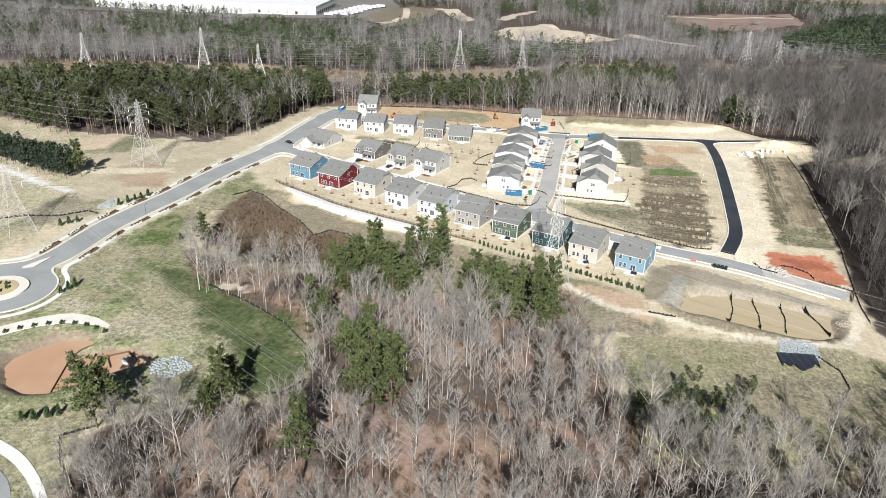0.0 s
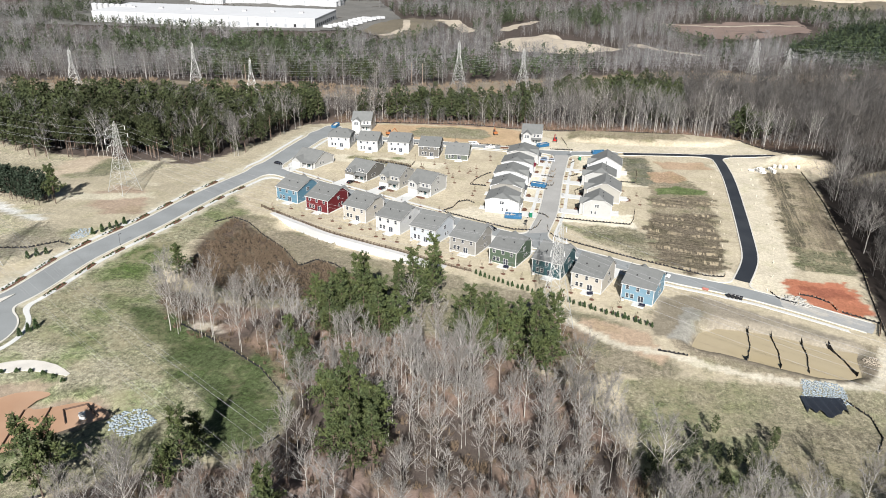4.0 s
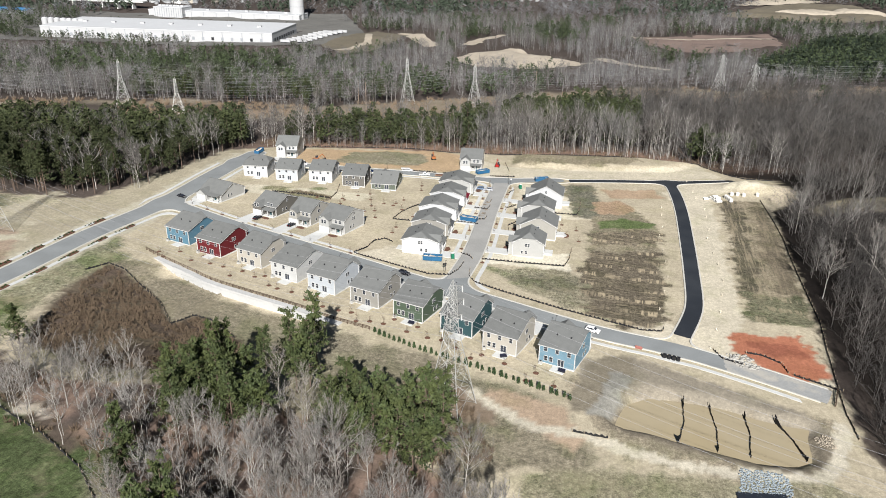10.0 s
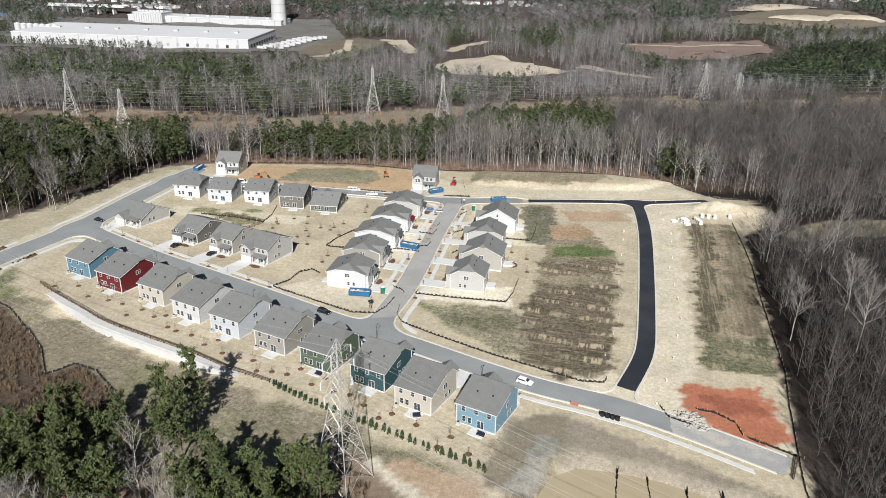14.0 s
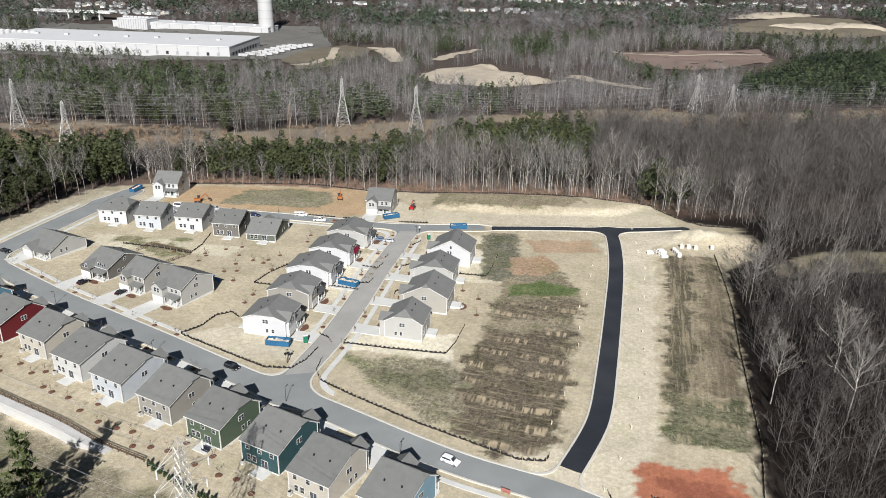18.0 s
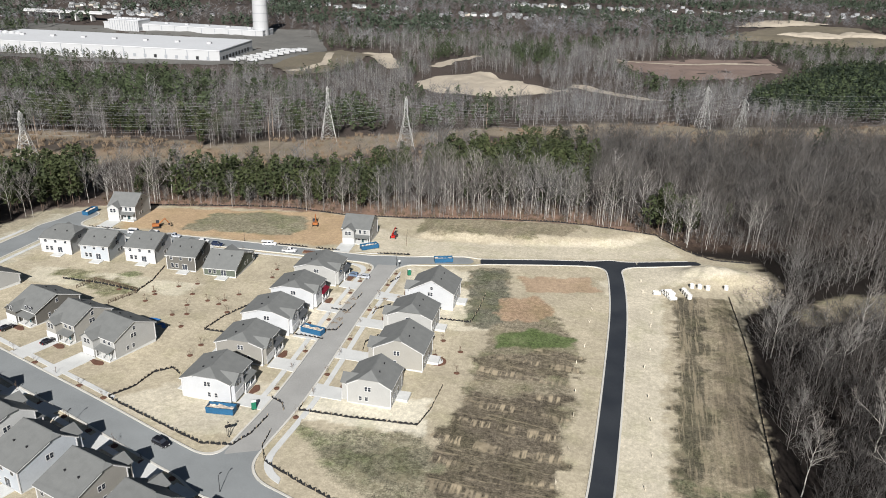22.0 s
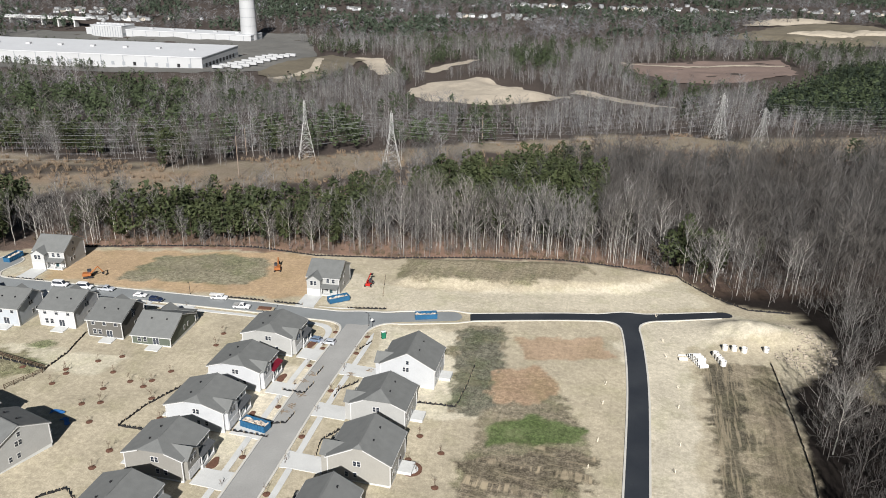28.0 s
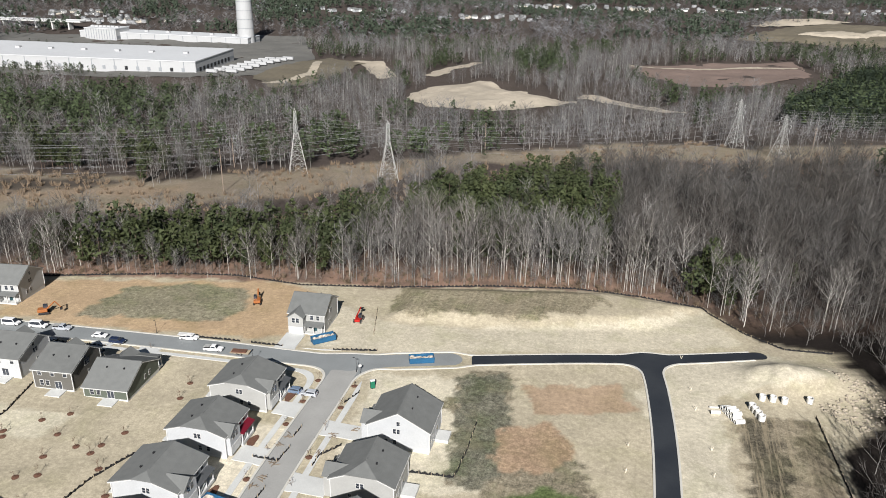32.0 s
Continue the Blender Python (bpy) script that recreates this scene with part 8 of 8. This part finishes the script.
patch("ground_headland", ribbon([(266, 1118), (285, 1098), (320, 1090), (400, 1100), (455, 1104)], 3.5), SAND_FAR, "sandy track round the ploughed field", 0, 0.8, 3, 4)
patch("ground_quarry", [(470, 1385), (560, 1500), (690, 1610), (800, 1550), (760, 1385), (650, 1300)], DRY_FAR, "scraped grassy ground of a far quarry", 5)
patch("ground_quarry_face", [(540, 1390), (590, 1450), (700, 1480), (780, 1460), (760, 1400), (650, 1350)], SAND_FAR, "bare sand of a far quarry", 7, 1.5, 5, 75)
patch("ground_quarry_top", [(560, 1560), (600, 1640), (720, 1680), (760, 1640), (640, 1570)], SAND_FAR, "bare sand along the far skyline", 3, 1.5, 8, 40)
patch("ground_yard", [(-520, 1000), (-186, 968), (-120, 1000), (-90, 1120), (-140, 1320), (-640, 1330), (-640, 1010)], YARD, "paved yard round the warehouses", 0, 0.5, 8, 4)
patch("ground_verge", [(-130, 990), (-95, 930), (-60, 960), (-30, 1090), (-80, 1130), (-110, 1060)], DRY_FAR, "dry grass slope beside the warehouse", 0, 0.9)
patch("ground_path", [(-108, 944), (-95, 950), (-70, 1016), (-76, 1090), (-84, 1088), (-80, 1020)], SAND_FAR, "sandy path on the grass slope", 0, 1.3, 3, 4)
WHITE_WALL = material("white metal cladding", (0.385, 0.39, 0.395), 0.6, grain=0.5, blotch=0.05, vary=0.06, bump=0.05)
WHITE_ROOF = material("white membrane roof", (0.49, 0.50, 0.51), 0.7, grain=0.3, blotch=0.03, vary=0.08, bump=0.05)
GREY_WALL = material("light grey cladding", (0.25, 0.265, 0.28), 0.6, grain=0.5, blotch=0.05, vary=0.1, bump=0.05)


def warehouse(name, corner, heading, w, d, h, label, docks=True):
    """A long flat-roofed shed; local x runs along the front to the left, y into the depth."""
    t = thing(name, pose(corner[0], corner[1], float(land(*corner)), 0, 0, heading), label, "warehouse")
    part("wall", boxed(0, -d, -3, w, 0, h), WHITE_WALL, t)
    part("roof", boxed(-0.4, -d - 0.4, h + 0.01, w + 0.4, 0.4, h + 0.9), WHITE_ROOF, t, "flat white roof")
    part("band", boxed(-0.12, -d + 1, h * 0.18, 0.05, -1, h * 0.42), GREY_WALL, t, "grey band of the end wall")
    if docks:
        for k in range(9):
            part("dock_door", boxed(-0.3, -8 - k * (d - 16) / 9 - 4, 0.8, 0.3, -8 - k * (d - 16) / 9, 4.6), DARK, t, "dark loading door")
        for k in range(22):
            u = w * (0.04 + 0.9 * k / 22)
            part("dock_door", boxed(u, -0.3, 0.8, u + 3.2, 0.3, 4.4), DARK if k % 4 == 1 else GREY_WALL, t)
    for k in range(7):
        u = w * (0.1 + 0.13 * k)
        part("roof_unit", boxed(u, -d * 0.5 - 2, h + 0.9, u + 5, -d * 0.5 + 2, h + 2.8), WHITE_WALL, t)
    for k in range(12):
        u = w * (k + 0.5) / 12
        part("pilaster", boxed(u - 0.4, -0.1, -1, u + 0.4, 0.25, h), GREY_WALL, t)
    return t


warehouse("warehouse", (-188, 1000), 173, 300, 95, 10.8, "very long white warehouse with loading doors")
warehouse("factory", (-200, 1240), 168, 250, 34, 7, "long white factory building behind a hedge", False)
warehouse("factory_block", (-385, 1270), 168, 48, 30, 15, "tall white block of the factory", False)
for k in range(7):
    t = thing("silo", pose(-455 - 9 * k, 1085 + 2 * k, float(land(-455, 1085))), "white storage silo beside the warehouse", "silo", "silos beside the warehouse")
    part("shell", rod(bmesh.new(), (0, 0, 0), (0, 0, 15), 4.0, 4.0, 16), WHITE_WALL, t)
    part("cap", rod(bmesh.new(), (0, 0, 15), (0, 0, 16.2), 4.1, 1.0, 16), WHITE_ROOF, t)
t = thing("white_tower", pose(-206, 1256, float(land(-206, 1256))), "tall plain white concrete tower of the factory", "tower")
part("shaft", rod(bmesh.new(), (0, 0, -2), (0, 0, 84), 11.0, 9.3, 28), WHITE_WALL, t)
for k in range(7):
    part("ring", rod(bmesh.new(), (0, 0, 8 + 11 * k), (0, 0, 8.5 + 11 * k), 11.05 - 0.21 * k, 11.05 - 0.21 * k, 28), GREY_WALL, t)
for k in range(18):
    row, j = divmod(k, 9)
    x, y = -172 + 20 * row + 4.5 * j, 1000 + 12 * j
    t = thing("lorry_trailer", pose(x, y, float(land(x, y)) + 0.5, 0, 0, -12), "white lorry trailer parked in the yard", "trailer", "trailers in the warehouse yard")
    part("box", boxed(-6, -1.3, 1.1, 6, 1.3, 4.0), WHITE_WALL, t)
    part("chassis", boxed(-5.5, -1.0, 0.6, 5.5, 1.0, 1.1), DARK, t)
t = thing("overpass", pose(-560, 1400, float(land(-560, 1400)), 0, 0, -8), "pale concrete road bridge far off", "bridge")
part("deck", boxed(-70, -7, 9, 75, 7, 11), CONCRETE, t)
for k in range(5):
    part("pier", boxed(-55 + 27 * k, -5, -3, -53 + 27 * k, 5, 9), CONCRETE, t)
for s in (-1, 1):
    part("parapet", boxed(-70, s * 7 - 0.3, 11, 75, s * 7 + 0.3, 12.1), WHITE_WALL, t)
BLUE_ROOF = material("blue metal roof", (0.03, 0.16, 0.34), 0.5, grain=0.5, vary=0.1)
for x, y, w in ((-640, 1270, 60), (-720, 1310, 70)):
    t = thing("blue_shed", pose(x, y, float(land(x, y)), 0, 0, -15), "low shed with a bright blue roof", "shed", "blue-roofed sheds")
    part("wall", boxed(-w / 2, -12, -2, w / 2, 12, 6), GREY_WALL, t)
    part("roof", gable_roof(bmesh.new(), -w / 2, w / 2, -12, 12, 6, 2.5, 0.6), BLUE_ROOF, t)
# hedge of dark evergreens along the warehouse, and a line between the two buildings
x = np.concatenate([np.linspace(-290, -640, 190), np.linspace(-205, -470, 70)]) + rng.normal(size=260) * 2.5
y = np.concatenate([np.linspace(985, 1045, 190), np.linspace(1150, 1205, 70)]) + rng.normal(size=260) * 6
plant("yard_evergreens", FAR_PINE, x, y, np.concatenate([0.5 + 0.25 * rng.random(190), 0.35 + 0.15 * rng.random(70)]), WOODS_NEEDLES, PINE_BARK, "dark evergreens along the warehouse yard", "trees", 29)
# suburbs near the skyline
far_wall = {}
for k, (c, r) in enumerate((("white", (0.75, 0.75, 0.73)), ("beige", (0.55, 0.5, 0.42)), ("grey", (0.4, 0.41, 0.42)))):
    m = material(c + " far siding", r, 0.7, grain=0.5, vary=0.1, bump=0)
    far_wall[k] = (plain_mesh("wall", *(lambda b: ([v.co[:] for v in b.verts], [[v.index for v in f.verts] for f in b.faces]))(gable_walls(bmesh.new(), -6, 6, -5, 5, -2, 5.6, 3.2)), m))
bm = gable_roof(bmesh.new(), -6, 6, -5, 5, 5.6, 3.2, 0.5)
bm.verts.index_update()
far_roof = plain_mesh("roof", [v.co[:] for v in bm.verts], [[v.index for v in f.verts] for f in bm.faces], SHINGLE)
bm.free()
bm = bmesh.new()
for u in (-4, -1.4, 1.4, 4):
    for h in (0.8, 3.6):
        box(bm, u - 0.6, -5.08, h, u + 0.6, -4.95, h + 1.4)
bm.verts.index_update()
far_windows = plain_mesh("windows", [v.co[:] for v in bm.verts], [[v.index for v in f.verts] for f in bm.faces], GLASS)
bm.free()
for cx, cy, n, sx, sy in HOMES:
    for k in range(n):
        x, y = cx + sx * (rng.random() * 2 - 1), cy + sy * (rng.random() * 2 - 1)
        t = thing("far_house", pose(x, y, float(land(x, y)), 0, 0, float(rng.integers(0, 4)) * 30 - 45), "small pale gabled house in a far suburb", "house", "houses of the far suburbs")
        t.scale = (0.75, 0.75, 0.7)
        for me in (far_wall[int(rng.integers(0, 3))], far_roof, far_windows):
            ob = new(me.name.split(".")[0], me)
            ob.parent = t
            if me is far_windows:
                tagged(ob, kind="stuff")

# the rest of the far suburbs, too many and too small to tell apart
bm = gable_walls(bmesh.new(), -5, 5, -4, 4, -2, 4.6, 0.3)
gable_roof(bm, -5, 5, -4, 4, 4.7, 2.6, 0.5)
bm.verts.index_update()
gable = triangles([v.co[:] for v in bm.verts], [[v.index for v in f.verts] for f in bm.faces])
bm.free()
spots = np.array([(cx + sx * 2.2 * (rng.random() * 2 - 1), cy + sy * 1.6 * (rng.random() * 2 - 1)) for cx, cy, n, sx, sy in HOMES for k in range(2 * n)])
v, f, tones = sow([gable], spots[:, 0], spots[:, 1], 0.6 + 0.3 * rng.random(len(spots)), rng)
joined("far_suburb", v, f, tones, material("pale far roofs and walls", (0.27, 0.275, 0.28), 0.7, grain=0.5, blotch=0.01, vary=0.5, bump=0, per_island=0.8), "pale roofs and walls of far suburbs among trees", "houses")
